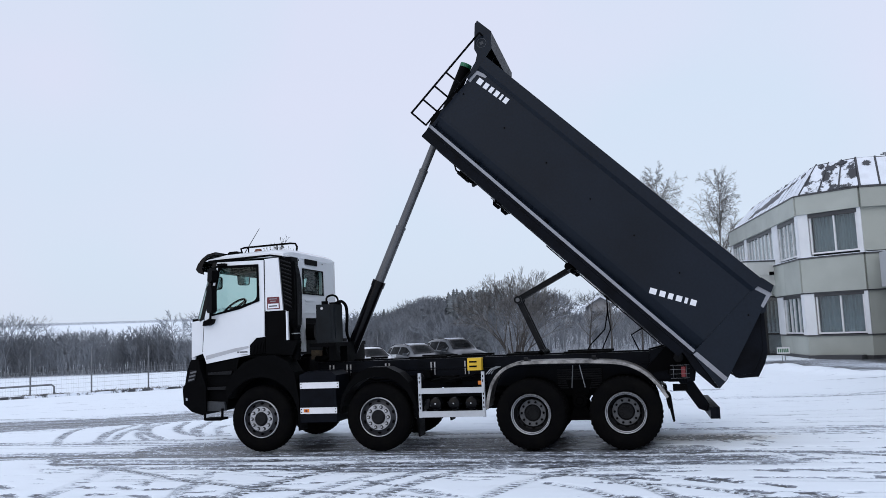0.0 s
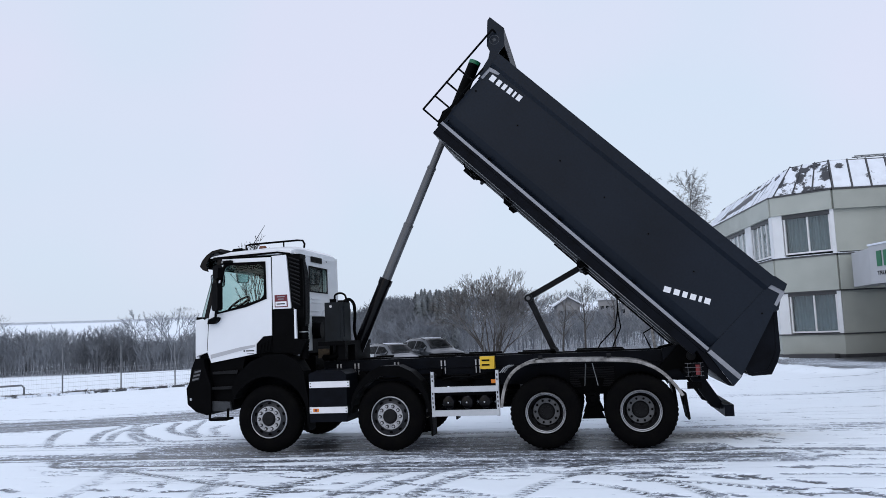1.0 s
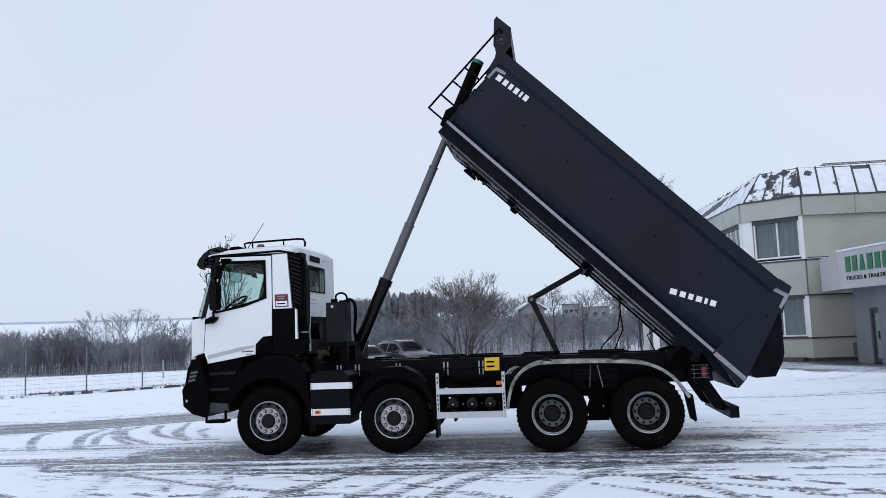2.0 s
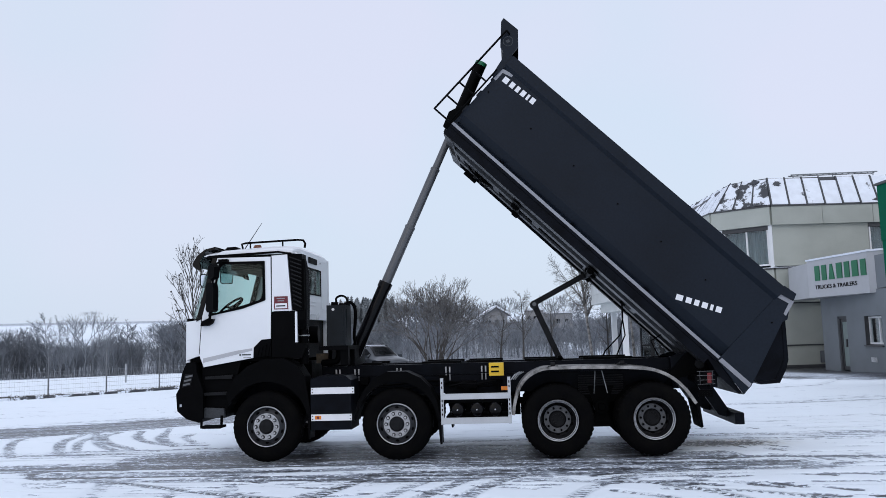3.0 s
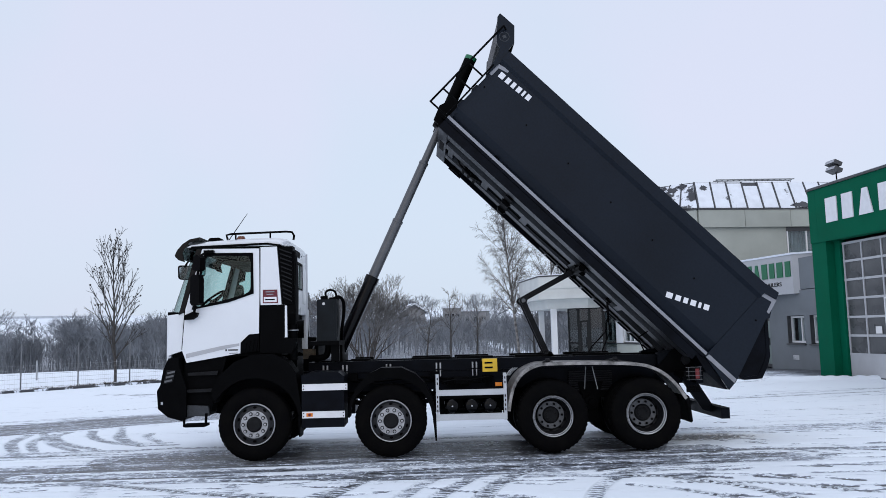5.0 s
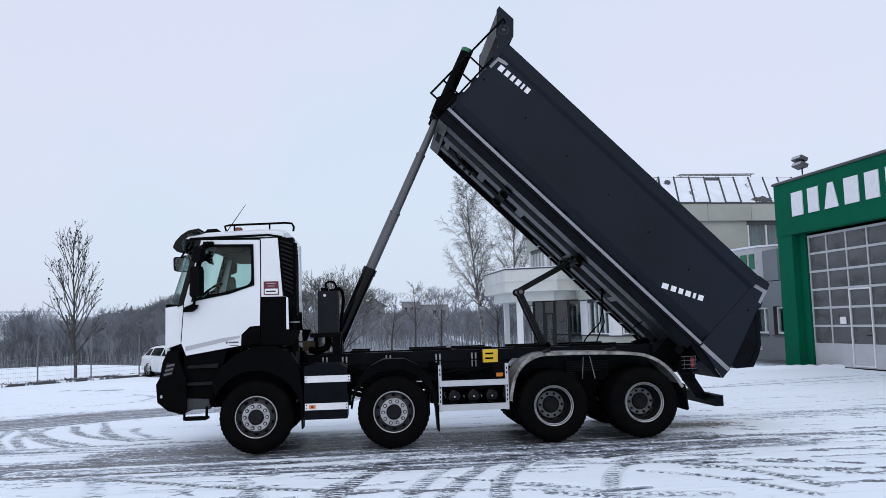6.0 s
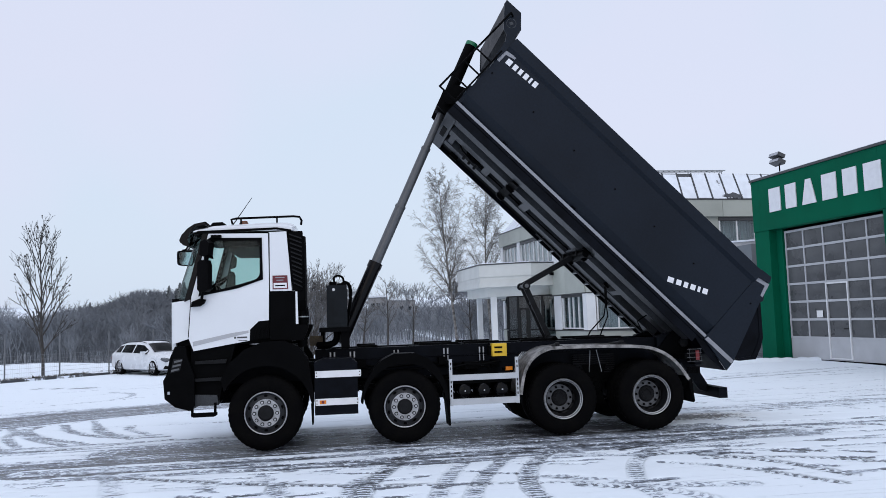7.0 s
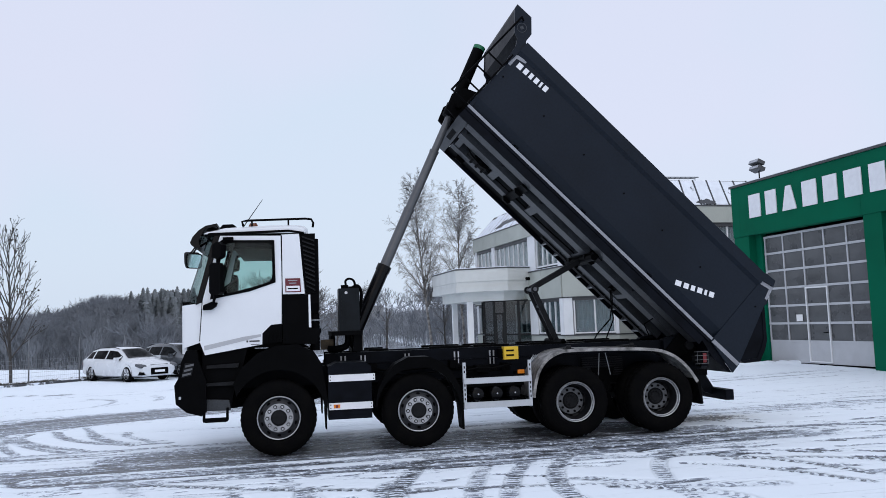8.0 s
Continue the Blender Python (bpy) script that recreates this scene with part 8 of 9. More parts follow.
box(b, 0.40, 0.56, 13.62, 13.80, -0.24, -0.10, TIP)
rod(b, tip(0.36, 13.7, -0.23), tip(0.62, 13.7, -0.23), 0.03, seg=8)
part("limit_valve", soften(b, 0.01), M_BLACK, body)
# ram cradle: two cheeks on the headboard with a cross pin
for y in (12.72, 13.50):
    b = BM()
    prism(b, [(-0.002, -0.02), (-0.25, 0.0), (-0.34, 0.24), (-0.26, 0.46), (-0.002, 0.58)], y, y + 0.05, tip)
    part("cradle_cheek", soften(b, 0.012), M_BLACK, body)
b = BM()
rod(b, tip(-0.14, 12.62, 0.16), tip(-0.14, 13.64, 0.16), 0.06, seg=14)
part("cradle_pin", b, M_BLACK, body)
b = BM()
rod(b, tip(3.1, 12.35, -0.22), tip(3.1, 13.65, -0.22), 0.055, seg=12)
part("stay_shaft", b, M_BLACK, body)
b = BM()
box(b, 3.78, 3.88, 13.0, 13.1, -0.21, -0.15, TIP)
box(b, 3.82, 3.98, 12.875, 13.2, -0.183, -0.168, TIP)
part("cable_bracket", soften(b, 0.006), M_BLACK, body)
# rear of the floor: hinge ears
for y in (12.42, far(12.50)):
    b = BM()
    prism(b, [(5.02, 0.0), (4.98, -0.22), (4.99, -0.60), (5.10, -0.60), (5.35, -0.25), (5.5, 0.0)], y, y + 0.08, tip)
    part("hinge_ear", soften(b, 0.012), M_BLACK, body)
b = BM()
prism(b, [(4.95, 0.0), (5.31, 0.0), (5.60, -0.06), (5.905, -0.125), (5.86, -0.16), (5.5, -0.16)], ys + 0.03, CB + HW - 0.03, tip)
part("rear_sill", b, M_CHASSIS, body)
# tailgate swung away from the body
b = BM()
gate = [(2.07, 1.93), (2.075, 1.30), (2.03, 1.15), (1.93, 0.965), (1.66, 0.95), (1.60, 0.985), (1.88, 1.02), (1.97, 1.20), (2.02, 1.34), (2.02, 1.90)]
prism(b, gate, ys + 0.09, CB + HW - 0.09)
for y in (ys + 0.10, CB + HW - 0.13):
    prism(b, [(2.07, 1.93), (2.075, 1.30), (2.03, 1.15), (1.93, 0.965), (1.62, 0.96), (1.45, 1.30), (1.85, 1.80)], y, y + 0.03)
# Chassis tone, darker than the body: the gate's shade is in its colour.
part("tailgate", soften(b, 0.006), M_CHASSIS, body, "tailgate hanging open")
b = BM()
for y in (ys + 0.02, CB + HW - 0.05):
    prism(b, [(2.02, 1.85), (2.08, 1.88), (2.17, 2.22), (2.12, 2.24), (2.06, 2.12)], y, y + 0.035)
part("gate_hinge", b, M_BODY, body)

# scissor stay and loose cables between body and chassis
E0, F0_, T0 = Vector((-1.56, 13.0, 2.25)), Vector((-1.20, 13.0, 1.40)), tip(3.1, 13.0, -0.2)
stay = BM()
rod(stay, (-1.20, 12.55, 1.40), (-1.20, 13.45, 1.40), 0.04, seg=10)
stay = part("scissor_stay", stay, M_BLACK, truck, "black folding stay between body and chassis", True)


def flat_bar(p, q, y, w, th):
    """A flat steel bar on edge between two points of one upright plane."""
    d = (Vector((q[0], q[1])) - Vector((p[0], p[1]))).normalized()
    n = Vector((-d.y, d.x)) * w / 2
    bb = BM()
    prism(bb, [(p[0] + n.x, p[1] + n.y), (q[0] + n.x, q[1] + n.y), (q[0] - n.x, q[1] - n.y), (p[0] - n.x, p[1] - n.y)], y - th / 2, y + th / 2)
    return soften(bb, 0.008)


for y, k in ((12.84, 1), (13.16, -1)):
    part("lower_arm", flat_bar((E0.x, E0.z), (F0_.x, F0_.z), y + 0.05 * k, 0.085, 0.03), M_STAY, stay)
    part("upper_arm", flat_bar((E0.x - 0.02, E0.z + 0.01), (T0.x, T0.z), y + 0.10 * k, 0.085, 0.03), M_STAY, stay)
for y in (12.80, 13.20):
    b = BM()
    rod(b, (E0.x, y - 0.02, E0.z), (E0.x, y + 0.02, E0.z), 0.062, seg=20)
    part("elbow_boss", b, M_STAY, stay)
b = BM()
rod(b, (E0.x, 12.77, E0.z), (E0.x, 13.23, E0.z), 0.032, seg=14)
part("elbow_pin", b, M_CYL, stay)
b = BM()
rod(b, (-1.44, 12.89, 1.97), (-1.44, 13.11, 1.97), 0.026, seg=8)
rod(b, (-1.42, 12.89, 1.92), (-1.24, 13.11, 1.50), 0.013, seg=6)
rod(b, (-1.42, 13.11, 1.92), (-1.24, 12.89, 1.50), 0.013, seg=6)
part("cross_brace", b, M_UNDER, stay)
for y, dx in ((13.02, 0.0), (13.08, 0.09)):
    a = tip(3.83, y, -0.2)
    b = BM()
    tube(b, [a, (a.x, y, a.z - 0.22), (a.x - 0.06 + dx, y, a.z - 0.5), (a.x - 0.30 + dx * 2.4, y, 1.48), (a.x - 0.36 + dx * 2.6, y, 1.38)], 0.011, 6)
    part("cable", b, M_BLACK, truck)
b = BM()
tube(b, [tip(4.55, 12.6, -0.2), tip(4.5, 12.6, -0.38), (0.25, 12.6, 1.5), (0.3, 12.6, 1.38)], 0.011, 6)
part("cable", b, M_BLACK, truck)


# ---- parked cars ----
def car(name, at, heading, paint, label, size, estate=True, roof_snow=True):
    """A parked car: lofted body, glasshouse, wheels, lamps, mirrors. Built along +x, then turned."""
    Lc, Wc, Hc, wheelbase = size
    m = Matrix.Translation(at) @ Matrix.Rotation(math.atan2(heading[1], heading[0]), 4, "Z")
    c = new(name)
    c.matrix_basis = m
    tagged(c, label, "car", "cars parked by the fence")

    def child(nm, bb, mt, par=None, lab="", smooth=True):
        bmesh.ops.transform(bb, matrix=m, verts=bb.verts)
        return part(nm, bb, mt, par or c, lab, smooth)

    h = Lc / 2
    sx, sw_, sh = Lc / 4.93, Wc / 1.87, Hc / 1.46
    k = sw_
    belt = 0.90 * sh
    # stations: x, half width, sill, belt, top, half width at the top
    st = [(-2.46, 0.66, 0.46, 0.68, 0.72, 0.45), (-2.42, 0.80, 0.33, 0.84, 0.90, 0.60), (-2.30, 0.87, 0.27, 0.94, 1.02, 0.66), (-2.12, 0.895, 0.24, 0.96, 1.20, 0.62), (-1.86, 0.91, 0.22, 0.96, 1.37, 0.59), (-1.4, 0.925, 0.20, 0.95, 1.43, 0.61), (-0.8, 0.935, 0.19, 0.94, 1.458, 0.625), (-0.1, 0.935, 0.19, 0.92, 1.455, 0.625), (0.30, 0.935, 0.19, 0.91, 1.41, 0.61), (0.70, 0.93, 0.19, 0.90, 1.215, 0.66), (1.12, 0.925, 0.19, 0.88, 0.975, 0.73), (1.5, 0.92, 0.19, 0.845, 0.93, 0.74), (1.95, 0.90, 0.20, 0.77, 0.86, 0.70), (2.25, 0.85, 0.22, 0.715, 0.79, 0.64), (2.40, 0.79, 0.24, 0.665, 0.735, 0.57), (2.465, 0.68, 0.27, 0.61, 0.67, 0.48)]
    st = [(x * sx, w * sw_, z0, zb * sh, zt * sh, wt * sw_) for x, w, z0, zb, zt, wt in st]

    def half(s_):
        x, w, z0, zb, zt, wt = s_
        return [(w * 0.82, z0), (w * 0.97, z0 + 0.07), (w, z0 + (zb - z0) * 0.5), (w * 0.985, zb - 0.09), (w * 0.955, zb), (wt, zt - 0.05 * sh), (wt * 0.86, zt - 0.008), (wt * 0.4, zt + 0.012)]

    bb = BM()
    rings = []
    for s_ in st:
        hp = half(s_)
        rings.append([bb.verts.new((s_[0], -y, z)) for y, z in hp] + [bb.verts.new((s_[0], y, z)) for y, z in hp[::-1]])
    for a, d in zip(rings, rings[1:]):
        for i in range(len(a)):
            j = (i + 1) % len(a)
            bb.faces.new((a[i], a[j], d[j], d[i]))
    bb.faces.new(rings[0])
    bb.faces.new(rings[-1][::-1])
    child("car_body", bb, paint)

    def at_side(s_, t):
        (y0, z0), (y1, z1) = half(s_)[4], half(s_)[5]
        return y0 + (y1 - y0) * t + 0.007, z0 + (z1 - z0) * t

    def mid(i, f):
        return tuple(a_ + (b_ - a_) * f for a_, b_ in zip(st[i], st[i + 1]))

    for sgn in (-1, 1):
        for spans in (((3, 0.5), (4, 0.0), (4, 0.85)), ((5, 0.05), (6, 0.0), (6, 0.55)), ((6, 0.68), (7, 0.0), (8, 0.0), (9, 0.25))):
            bb = BM()
            prev = None
            for n_, (i, f) in enumerate(spans):
                s_ = mid(i, f)
                (ya, za), (yb, zb_) = at_side(s_, 0.10), at_side(s_, 0.86)
                pair = (bb.verts.new((s_[0], sgn * ya, za)), bb.verts.new((s_[0], sgn * yb, zb_)))
                if prev:
                    bb.faces.new((prev[0], pair[0], pair[1], prev[1]))
                prev = pair
            bmesh.ops.solidify(bb, geom=bb.faces[:], thickness=0.012)
            child("side_window", bb, M_CARGLASS, None, "", False)
        bb = BM()
        tube(bb, [(st[4][0], sgn * st[4][5] * 0.93, st[4][4] - 0.01), (st[5][0], sgn * st[5][5] * 0.93, st[5][4] + 0.02), (st[7][0], sgn * st[7][5] * 0.93, st[7][4] + 0.02), (st[8][0], sgn * st[8][5] * 0.93, st[8][4] - 0.01)], 0.014)
        child("roof_bar", bb, M_BLACK)
        bb = BM()
        xm = st[9][0]
        box(bb, xm - 0.02, xm + 0.14, sgn * 0.93 * k if sgn > 0 else -1.09 * k, 1.09 * k if sgn > 0 else -0.93 * k, belt + 0.01, belt + 0.15)
        child("wing_mirror", soften(bb, 0.03, 2), paint)
        bb = BM()
        prism(bb, [(2.00 * sx, 0.68 * sh), (2.40 * sx, 0.585 * sh), (2.43 * sx, 0.65 * sh), (2.36 * sx, 0.715 * sh), (2.06 * sx, 0.775 * sh)], sgn * 0.50 * k if sgn > 0 else -0.885 * k, 0.885 * k if sgn > 0 else -0.50 * k)
        child("headlamp", soften(bb, 0.01), M_CARLAMP)
        bb = BM()
        prism(bb, [(2.16 * sx, 0.29), (2.455 * sx, 0.29), (2.445 * sx, 0.41), (2.30 * sx, 0.43)], sgn * 0.48 * k if sgn > 0 else -0.845 * k, 0.845 * k if sgn > 0 else -0.48 * k)
        child("air_inlet", bb, M_BLACK)
        bb = BM()
        prism(bb, [(-2.45 * sx, 0.70 * sh), (-2.435 * sx, 0.84 * sh), (-2.30 * sx, 0.86 * sh), (-2.30 * sx, 0.77 * sh)], sgn * 0.50 * k if sgn > 0 else -0.80 * k, 0.80 * k if sgn > 0 else -0.50 * k)
        child("tail_lamp", bb, M_RED)
        for x in (0.25 * sx, -0.85 * sx):
            bb = BM()
            box(bb, x - 0.09, x + 0.09, sgn * 0.925 * k - 0.012, sgn * 0.925 * k + 0.012, belt * 0.84, belt * 0.87)
            child("door_handle", soften(bb, 0.006), paint)
    for i0, i1, nm in ((8, 10, "windscreen"), (1, 4, "rear_screen")):
        bb = BM()
        prev = None
        n_ = 6
        for q_ in range(n_ + 1):
            f = 0.10 + 0.84 * q_ / n_
            u_ = i0 + (i1 - i0) * f
            s_ = mid(min(int(u_), i1 - 1), u_ - min(int(u_), i1 - 1))
            x, w, z0, zb, zt, wt = s_
            rowv = [bb.verts.new((x + (0.008 if i0 == 8 else -0.008), y * wt, zt + 0.05 - 0.05 * abs(y))) for y in (-0.88, -0.4, 0.4, 0.88)]
            if prev:
                for a_ in range(3):
                    bb.faces.new((prev[a_], prev[a_ + 1], rowv[a_ + 1], rowv[a_]))
            prev = rowv
        bmesh.ops.solidify(bb, geom=bb.faces[:], thickness=0.012)
        child(nm, bb, M_CARGLASS)
    h = 2.465 * sx
    rw, top0, top1 = 0.62 * sw_, st[5][0] - 0.2, st[8][0] - 0.1
    bb = BM()
    prism(bb, [(h - 0.2, 0.30), (h + 0.02, 0.30), (h + 0.018, 0.50), (h - 0.03, belt * 0.80), (h - 0.2, belt * 0.80)], -0.41 * k, 0.41 * k)
    gr = child("grille", soften(bb, 0.04, 2), M_BLACK)
    bb = BM()
    box(bb, h + 0.021, h + 0.028, -0.24, 0.24, 0.39, 0.49)
    child("plate", bb, M_TAPE, gr, "blank plate")
    bb = BM()
    box(bb, -h + 0.4, h - 0.4, -0.75 * k, 0.75 * k, 0.17, 0.34)
    child("underbody", bb, M_BLACK)
    for x in (-wheelbase / 2 - 0.05, wheelbase / 2 - 0.05):
        for sgn in (-1, 1):
            bb = BM()
            yo = sgn * 0.925 * k
            lathe(bb, [(0.20, yo - sgn * 0.01), (0.30, yo), (0.335, yo - sgn * 0.03), (0.335, yo - sgn * 0.2), (0.2, yo - sgn * 0.22)], x, 0.335, 28, "ring")
            rod(bb, (x, yo - sgn * 0.06, 0.335), (x, yo - sgn * 0.2, 0.335), 0.2, seg=20)
            w_ = child("car_wheel", bb, M_TYRE)
            # Black ring stands for the dark gap under the wheel arch.
            bb = BM()
            lathe(bb, [(0.385, yo - sgn * 0.04), (0.40, yo - sgn * 0.012), (0.405, yo - sgn * 0.04)], x, 0.345, 28, "ring")
            child("arch_gap_ring", bb, M_BLACK)
            bb = BM()
            lathe(bb, [(0.235, yo + sgn * 0.0), (0.225, yo + sgn * 0.006), (0.21, yo - sgn * 0.02)], x, 0.335, 24, "ring")
            for q_ in range(5):
                a_ = 2 * math.pi * q_ / 5 + 0.3
                for da in (-0.13, 0.13):
                    rod(bb, (x + 0.05 * math.cos(a_), yo, 0.335 + 0.05 * math.sin(a_)), (x + 0.22 * math.cos(a_ + da), yo + sgn * 0.002, 0.335 + 0.22 * math.sin(a_ + da)), 0.017, seg=5)
            child("car_rim", bb, M_RIM, w_)
    if roof_snow:
        bb = BM()
        box(bb, top0 + 0.05, top1 - 0.05, -rw * 0.78, rw * 0.78, Hc - 0.028, Hc + 0.008)
        child("roof_snow", soften(bb, 0.02), M_SNOW)
    return c


HEAD = (0.669, -0.743)
car("white_estate_car", (-12.90, 38.28, float(lie(-12.9, 38.3))), HEAD, M_CARWHITE, "white estate car with a black grille parked on snow", (4.93, 1.87, 1.46, 2.91), True, False)
car("grey_estate_car", (-10.85, 39.65, float(lie(-10.8, 39.6))), HEAD, M_CARGREY, "grey estate car with snow on its roof", (4.8, 1.85, 1.52, 2.85))
car("dark_suv", (-9.06, 40.7, float(lie(-9.0, 40.7))), HEAD, M_CARDARK, "dark grey off-road car with snow on its roof", (4.6, 1.9, 1.68, 2.7))

# ---- fence along the yard's edge ----
FD = Vector((0.665, 0.747, 0))
FP = Vector((-22.3, 33.6, 0))
fence = thing("mesh_fence", (FP.x, FP.y, float(lie(FP.x, FP.y))), "grey wire-mesh fence on tall steel posts", "fence", kind="structure")
for k in range(-7, 6):
    p = FP + FD * (2.5 * k)
    z = float(lie(p.x, p.y))
    b = BM()
    rod(b, (p.x, p.y, z - 0.1), (p.x, p.y, z + 2.0), 0.030, seg=8)
    part("post", b, M_POST, fence)
    p2 = FP + FD * (2.5 * (k + 1))
    zz = float(lie(p2.x, p2.y))
    b = BM()
    for j in range(6):
        hz = 0.08 + 0.19 * j
        rod(b, (p.x, p.y, z + hz), (p2.x, p2.y, zz + hz), 0.0045, seg=4, caps=False)
    for i in range(25):
        t = (i + 0.5) / 25
        q_ = p.lerp(p2, t)
        gzz = z + (zz - z) * t
        rod(b, (q_.x, q_.y, gzz + 0.05), (q_.x, q_.y, gzz + 1.06), 0.0022, seg=3, caps=False)
    part("mesh_panel", b, M_GALV, fence)
kerb = thing("kerb", (-20, 32, -0.3), "concrete kerb stones at the yard's edge", "kerb", kind="structure")
for k in range(-14, 28):
    p = FP + Vector((0.75, -0.67, 0)) * 1.6 + FD * k
    z = float(lie(p.x, p.y))
    m = Matrix.Translation((p.x, p.y, z)) @ Matrix.Rotation(math.atan2(FD.y, FD.x), 4, "Z")
    b = BM()
    box(b, 0.01, 0.99, -0.07, 0.07, -0.15, 0.09, m)
    part("kerb_stone", soften(b, 0.015), M_KERBSNOW, kerb)
rnd = random.Random(31)
vv, ff = [], []
for _ in range(22000):   # tufts of dead grass through the snow of the verge
    s, o = rnd.uniform(-19, 14), rnd.triangular(-1.4, 1.5, 0.3)
    p = FP + FD * s + Vector((0.75, -0.67, 0)) * o
    if noise.noise(Vector((p.x * 0.5, p.y * 0.5, 0))) < -0.02 or noise.noise(Vector((p.x * 2.1, p.y * 2.1, 5))) < -0.1:
        continue
    z = float(lie(p.x, p.y))
    a = rnd.uniform(0, 6.28)
    hgt, lean = rnd.uniform(0.02, 0.07) if rnd.random() < 0.97 else rnd.uniform(0.07, 0.16), rnd.uniform(0.0, 0.6)
    i = len(vv)
    dx, dy = math.cos(a) * 0.034, math.sin(a) * 0.034
    vv += [(p.x - dx, p.y - dy, z - 0.02), (p.x + dx, p.y + dy, z - 0.02), (p.x + lean * dy * 30, p.y - lean * dx * 30, z + hgt)]
    ff.append((i, i + 1, i + 2))
gr_me = numpy_mesh("verge_grass", vv, [np.array(ff)])
gr_me.materials.append(M_GRASS)
tagged(new("verge_grass", gr_me), "tufts of dead grass poking through snow", "grass", kind="stuff")
HOOP0, HOOP1 = -7.0, -4.2
hoop = thing("hoop_barrier", (-25.3, 28.7, -0.28), "grey tubular hoop barrier by the fence", "barrier")
b = BM()
h0, h1 = FP + FD * HOOP0 + Vector((0.75, -0.67, 0)) * 1.0, FP + FD * HOOP1 + Vector((0.75, -0.67, 0)) * 1.0
tube(b, [(h0.x, h0.y, -0.35), (h0.x, h0.y, 0.12), (h0.x + FD.x * 0.1, h0.y + FD.y * 0.1, 0.22), (h1.x - FD.x * 0.1, h1.y - FD.y * 0.1, 0.22), (h1.x, h1.y, 0.12), (h1.x, h1.y, -0.35)], 0.04, 10)
part("bar", b, M_POST, hoop, "", True)
stake = thing("field_stake", (-24.0, 44.0, -0.6), "grey stake in the snowy field", "post")
b = BM()
rod(b, (-24.0, 44.0, -0.7), (-24.0, 44.0, 0.75), 0.05, seg=6)
part("stake_post", b, M_GALV, stake)


# ---- trees that stand near ----
def bare_tree(name, at, height, plan, seed, label, trunk_r, bark, twig, lean=(0, 0), sides=(8, 5, 3, 3), pods=0, stems=1, rmin=0.006, category="tree", spread=0.75, dome=0, leader=0):
    rng = random.Random(seed)
    segs = []
    if leader:
        p, d, stations = Vector(), Vector((lean[0], lean[1], 1)).normalized(), []
        for i in range(14):
            q = p + d * (height / 14)
            segs.append((p, q, trunk_r * (1 - 0.066 * i), trunk_r * (0.934 - 0.066 * i), 0))
            stations.append((p, q))
            p, d = q, (d + Vector((rng.gauss(0, 0.03), rng.gauss(0, 0.03), 0.03))).normalized()
        for j in range(leader):
            t = 0.14 + 0.74 * (j + 0.5) / leader
            a, c = stations[int(t * 14)]
            around, tilt = 2.4 * j + rng.uniform(-0.4, 0.4), radians(33 - 15 * t)
            out = Vector((math.sin(tilt) * math.cos(around), math.sin(tilt) * math.sin(around), math.cos(tilt)))
            reach = height * (0.060 + 0.094 * math.sin(math.pi * min(1.0, 0.02 + 0.95 * t))) * (1.0 - 0.35 * t)
            fork(segs, rng, a.lerp(c, rng.random()), out, reach * 1.18, trunk_r * (0.55 - 0.35 * t), 1, 4, 14, 0.16, 1)
        stems = 0
    for k in range(stems):
        d = Vector((lean[0] + (rng.uniform(-spread, spread) if stems > 1 else 0), lean[1] + (rng.uniform(-spread, spread) if stems > 1 else 0), 1)).normalized()
        if dome and k == 0:
            for j in range(12):
                lean_, around = math.sqrt((j + 0.3) / 12), 2.4 * j
                tilt = radians(dome * lean_)
                out = Vector((math.sin(tilt) * math.cos(around), math.sin(tilt) * math.sin(around), math.cos(tilt)))
                fork(segs, rng, Vector((0.14 * math.cos(around), 0.14 * math.sin(around), 0)), out, height * 0.27 * (1.0 - 0.30 * lean_ ** 2) * rng.uniform(0.92, 1.05), trunk_r * rng.uniform(0.6, 1.0), 0, 7, 21, 0.05, 1)
            break
        off = Vector((rng.uniform(-0.15, 0.15), rng.uniform(-0.15, 0.15), 0)) if stems > 1 else Vector()
        grow(segs, rng, off, d, height * (0.92 if stems == 1 else rng.uniform(0.8, 0.98) if dome else rng.uniform(0.6, 0.9)), trunk_r, 0, plan)
    top = max(s[1].z for s in segs)
    k = height / top
    z = float(lie(at[0], at[1]))
    t = thing(name, (at[0], at[1], z), label, category)
    for pn, pick, mt in (("trunk", lambda l: l == 0, bark), ("branchwork", lambda l: l == 1, bark), ("crown", lambda l: l >= 2, twig)):
        sub = [(p * k, q * k, ra, rb, l) for p, q, ra, rb, l in segs if pick(l)]
        groups = {}
        for s_ in sub:
            groups.setdefault(sides[min(s_[4], len(sides) - 1)], []).append(s_)
        vs, fs, base = [], [], 0
        for g in groups.values():
            v, f = seg_arrays(g, sides, rmin)
            vs.append(v)
            fs.append(f + base)
            base += len(v)
        v = np.concatenate(vs) + np.array([at[0], at[1], z - 0.05])
        me = numpy_mesh(pn, v, [np.concatenate(fs)])
        me.materials.append(mt)
        o = new(pn, me)
        o.parent = t
        o.matrix_parent_inverse = wm(t).inverted()
        if pn != "trunk":
            tagged(o, kind="stuff")
    if pods:
        b = BM()
        ends = [s_ for s_ in segs if s_[4] >= 2]
        for s_ in rng.sample(ends, min(pods, len(ends))):
            c = s_[1] * k + Vector((at[0], at[1], z))
            bmesh.ops.create_icosphere(b, subdivisions=1, radius=rng.uniform(0.03, 0.055), matrix=Matrix.Translation(c + Vector((0, 0, -0.05))))
        tagged(part("pod_cluster", b, M_BARK, t), kind="stuff")
    return t


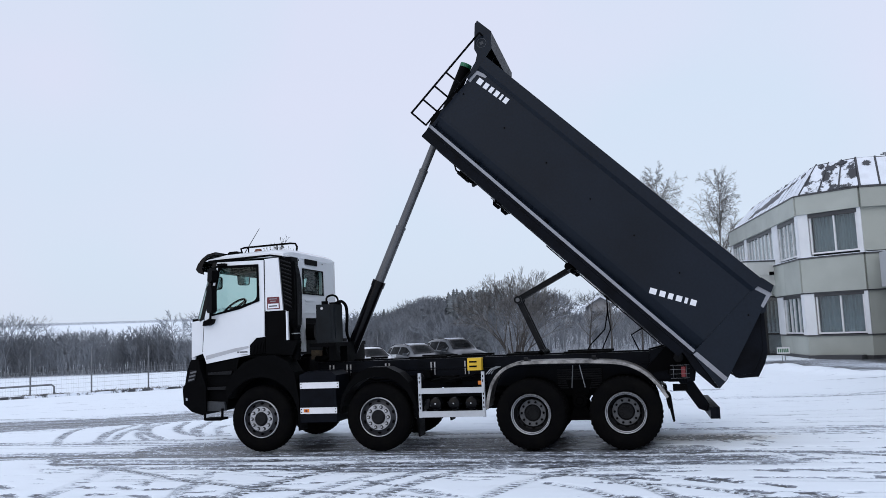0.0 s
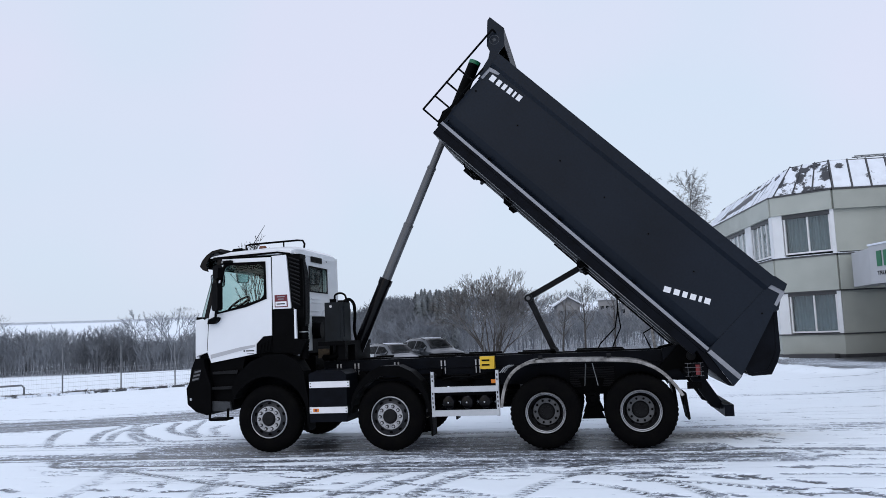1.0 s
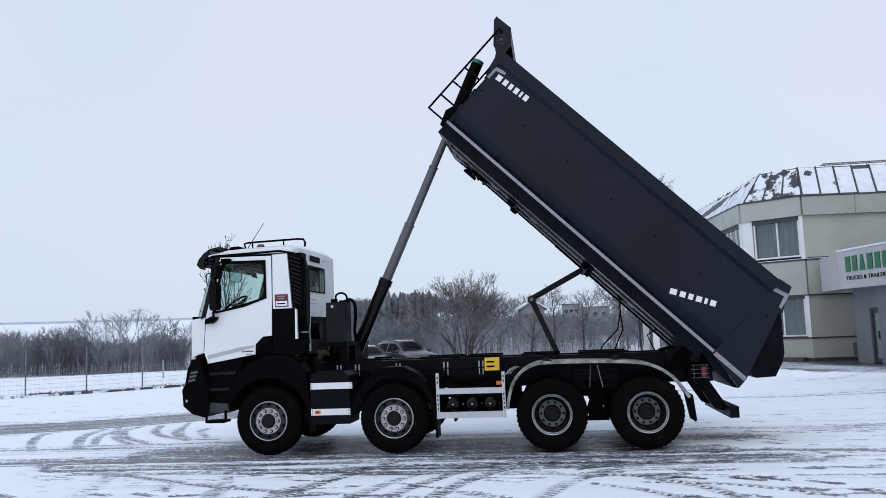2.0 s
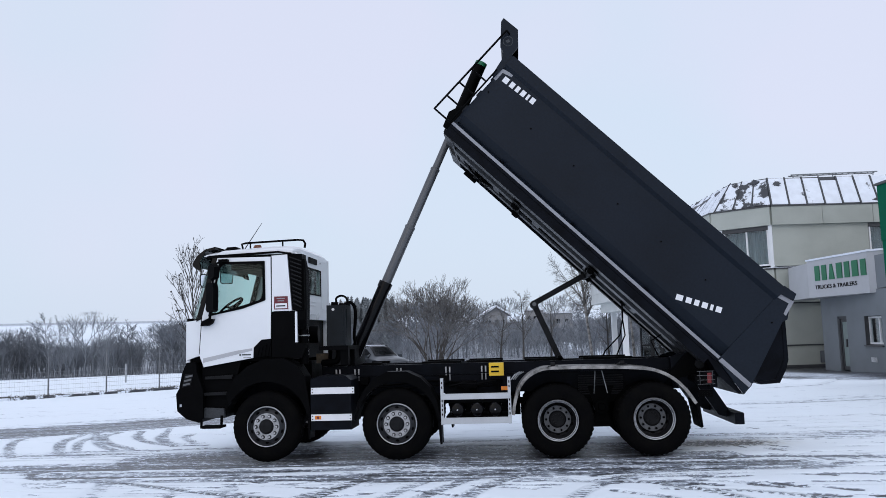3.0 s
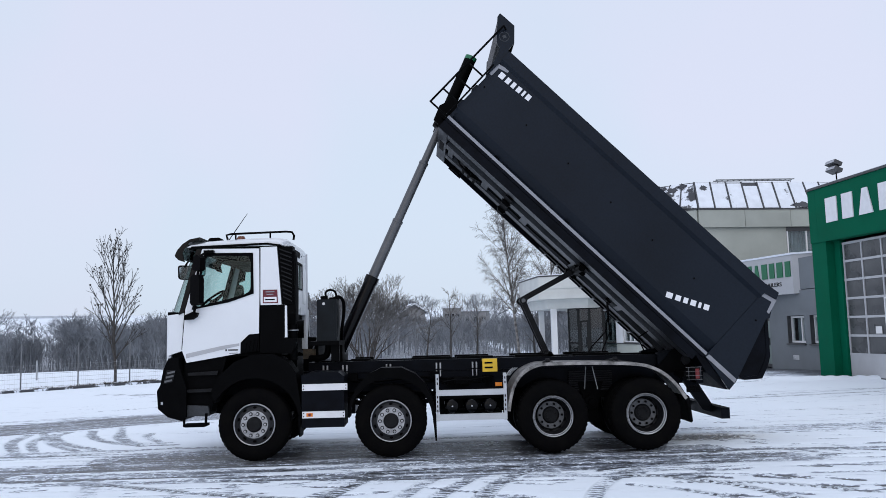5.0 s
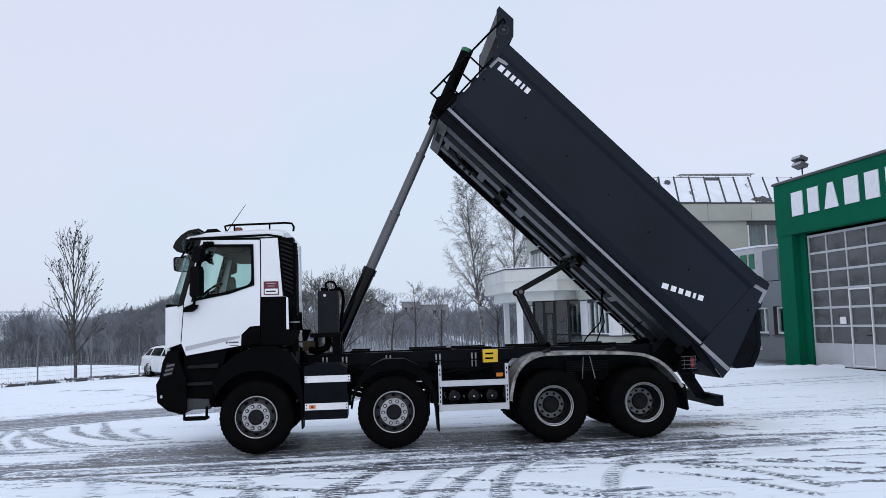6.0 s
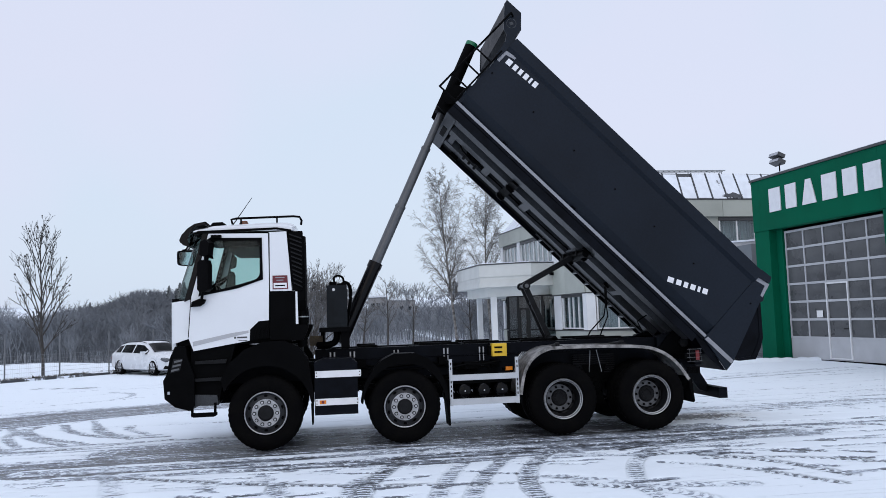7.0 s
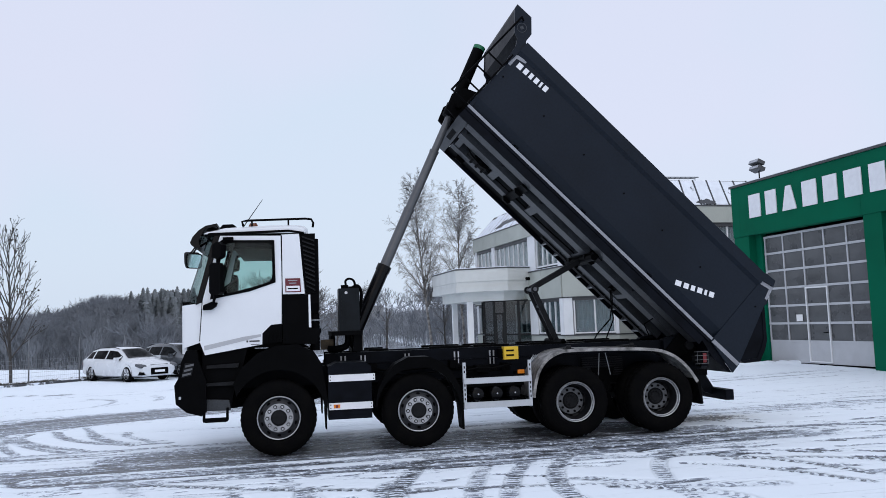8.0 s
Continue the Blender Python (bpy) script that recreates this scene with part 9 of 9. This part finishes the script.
YOUNG = [(11, 2, 44, 0.40, 0.03, 0.02), (8, 2, 32, 0.28, 0.05, 0.07), (4, 1, 32, 0.42, 0.08, 0.05), (2, 0, 30, 0.4, 0.1, 0.0)]
BIRCH = [(18, 3, 38, 0.26, 0.02, 0.02), (7, 2, 34, 0.36, 0.06, 0.06), (5, 2, 38, 0.48, 0.10, -0.07), (3, 0, 30, 0.4, 0.10, -0.24)]
SLIM = [(8, 2, 38, 0.30, 0.03, 0.03), (4, 2, 36, 0.40, 0.08, 0.05), (3, 1, 36, 0.5, 0.1, 0.0), (2, 0, 30, 0.4, 0.1, 0.0)]
bare_tree("roadside_tree", (-18.45, 40.4), 7.8, YOUNG, 5, "bare young roadside tree with dark seed pods", 0.08, M_BARK, M_BARK, (0.0, 0), pods=110, rmin=0.008, leader=25)
bare_tree("birch_tree", (2.75, 49.3), 11.6, BIRCH, 11, "tall bare birch with drooping twigs", 0.095, M_BIRCH, M_BIRCHTWIG, (-0.07, 0), rmin=0.005)
bare_tree("birch_tree", (6.2, 56.0), 12.5, BIRCH, 12, "bare birch with a light grey trunk", 0.10, M_BIRCH, M_BIRCHTWIG, (-0.01, 0), rmin=0.0055)
bare_tree("broad_bush_tree", (-6.2, 43.2), 5.3, None, 21, "broad many-stemmed bare tree by the parked cars", 0.07, M_TWIGBARK, M_SNOWTWIG, rmin=0.007, dome=43)
for x, y, hh, sd in ((-1.4, 52.0, 4.7, 22), (0.5, 55.0, 3.7, 23), (-2.9, 54.0, 3.8, 24), (4.0, 51.5, 4.0, 25)):
    bare_tree("bare_tree", (x, y), hh, SLIM, sd, "slim bare young tree at the edge of the woods", 0.075, M_BARK, M_TWIG, rmin=0.008)
for x, y, hh in ((-6.49, 41.9, 2.2), (-3.6, 43.6, 2.2)):
    p_ = thing("fence_post", (x, y, float(lie(x, y))), "thin grey steel post by the trees", "post")
    b = BM()
    rod(b, (x, y, -0.4), (x, y, hh), 0.032, seg=8)
    part("post_tube", b, M_POST, p_)

# ---- houses on the far hillside ----
def far_house(at, w, d, hw, hr, turn, label, flat=False):
    z = float(lie(*at)) - 0.5
    h = thing("hillside_house", (at[0], at[1], z), label, "house")
    m = Matrix.Translation((at[0], at[1], z)) @ Matrix.Rotation(radians(turn), 4, "Z")
    b = BM()
    if flat:
        box(b, -w / 2, w / 2, -d / 2, d / 2, 0, hw, m)
    else:
        prism(b, [(-w / 2, 0), (-w / 2, hw), (0, hw + hr), (w / 2, hw), (w / 2, 0)], -d / 2, d / 2, lambda x, y, zz: m @ Vector((x, y, zz)))
    part("wall", b, M_FARWALL, h)
    b = BM()
    if flat:
        box(b, -w / 2 - 0.2, w / 2 + 0.2, -d / 2 - 0.2, d / 2 + 0.2, hw + 0.004, hw + 0.25, m)
    else:
        for s in (-1, 1):
            prism(b, [(s * (w / 2 + 0.5), hw - hr * 0.22), (s * (w / 2 + 0.5), hw - hr * 0.22 + 0.2), (0, hw + hr + 0.24), (0, hw + hr + 0.02)], -d / 2 - 0.5, d / 2 + 0.5, lambda x, y, zz: m @ Vector((x, y, zz)))
    rf = part("roof", b, M_SNOW, h, "snow-covered roof")
    if not flat:
        b = BM()
        box(b, 0.4, 0.65, -0.15, 0.15, hw + hr * 0.5, hw + hr + 0.22, m)
        part("chimney", b, M_FARROOF, rf)
    for k in range(3):
        for zz in (hw - 1.7,) + ((hw - 4.3,) if hw > 5 else ()):
            b = BM()
            x = -w * 0.3 + w * 0.3 * k
            box(b, x - 0.22, x + 0.22, -d / 2 - 0.03, -d / 2 - 0.004, zz + 0.4, zz + 0.95, m)
            part("window", b, M_CARGLASS, h)


far_house((-4.65, 108.5), 3.0, 5, 4.9 - float(lie(-4.65, 108.5)), 1.0, 8, "pale hillside house with a snowy gable roof")
far_house((0.72, 106.5), 2.3, 4, 5.25 - float(lie(0.7, 106.5)), 0, 0, "pale flat-roofed house on the hillside", True)
far_house((3.75, 107.0), 3.7, 4, 4.8 - float(lie(3.75, 107)), 0, 0, "long pale flat-roofed house on the hillside", True)
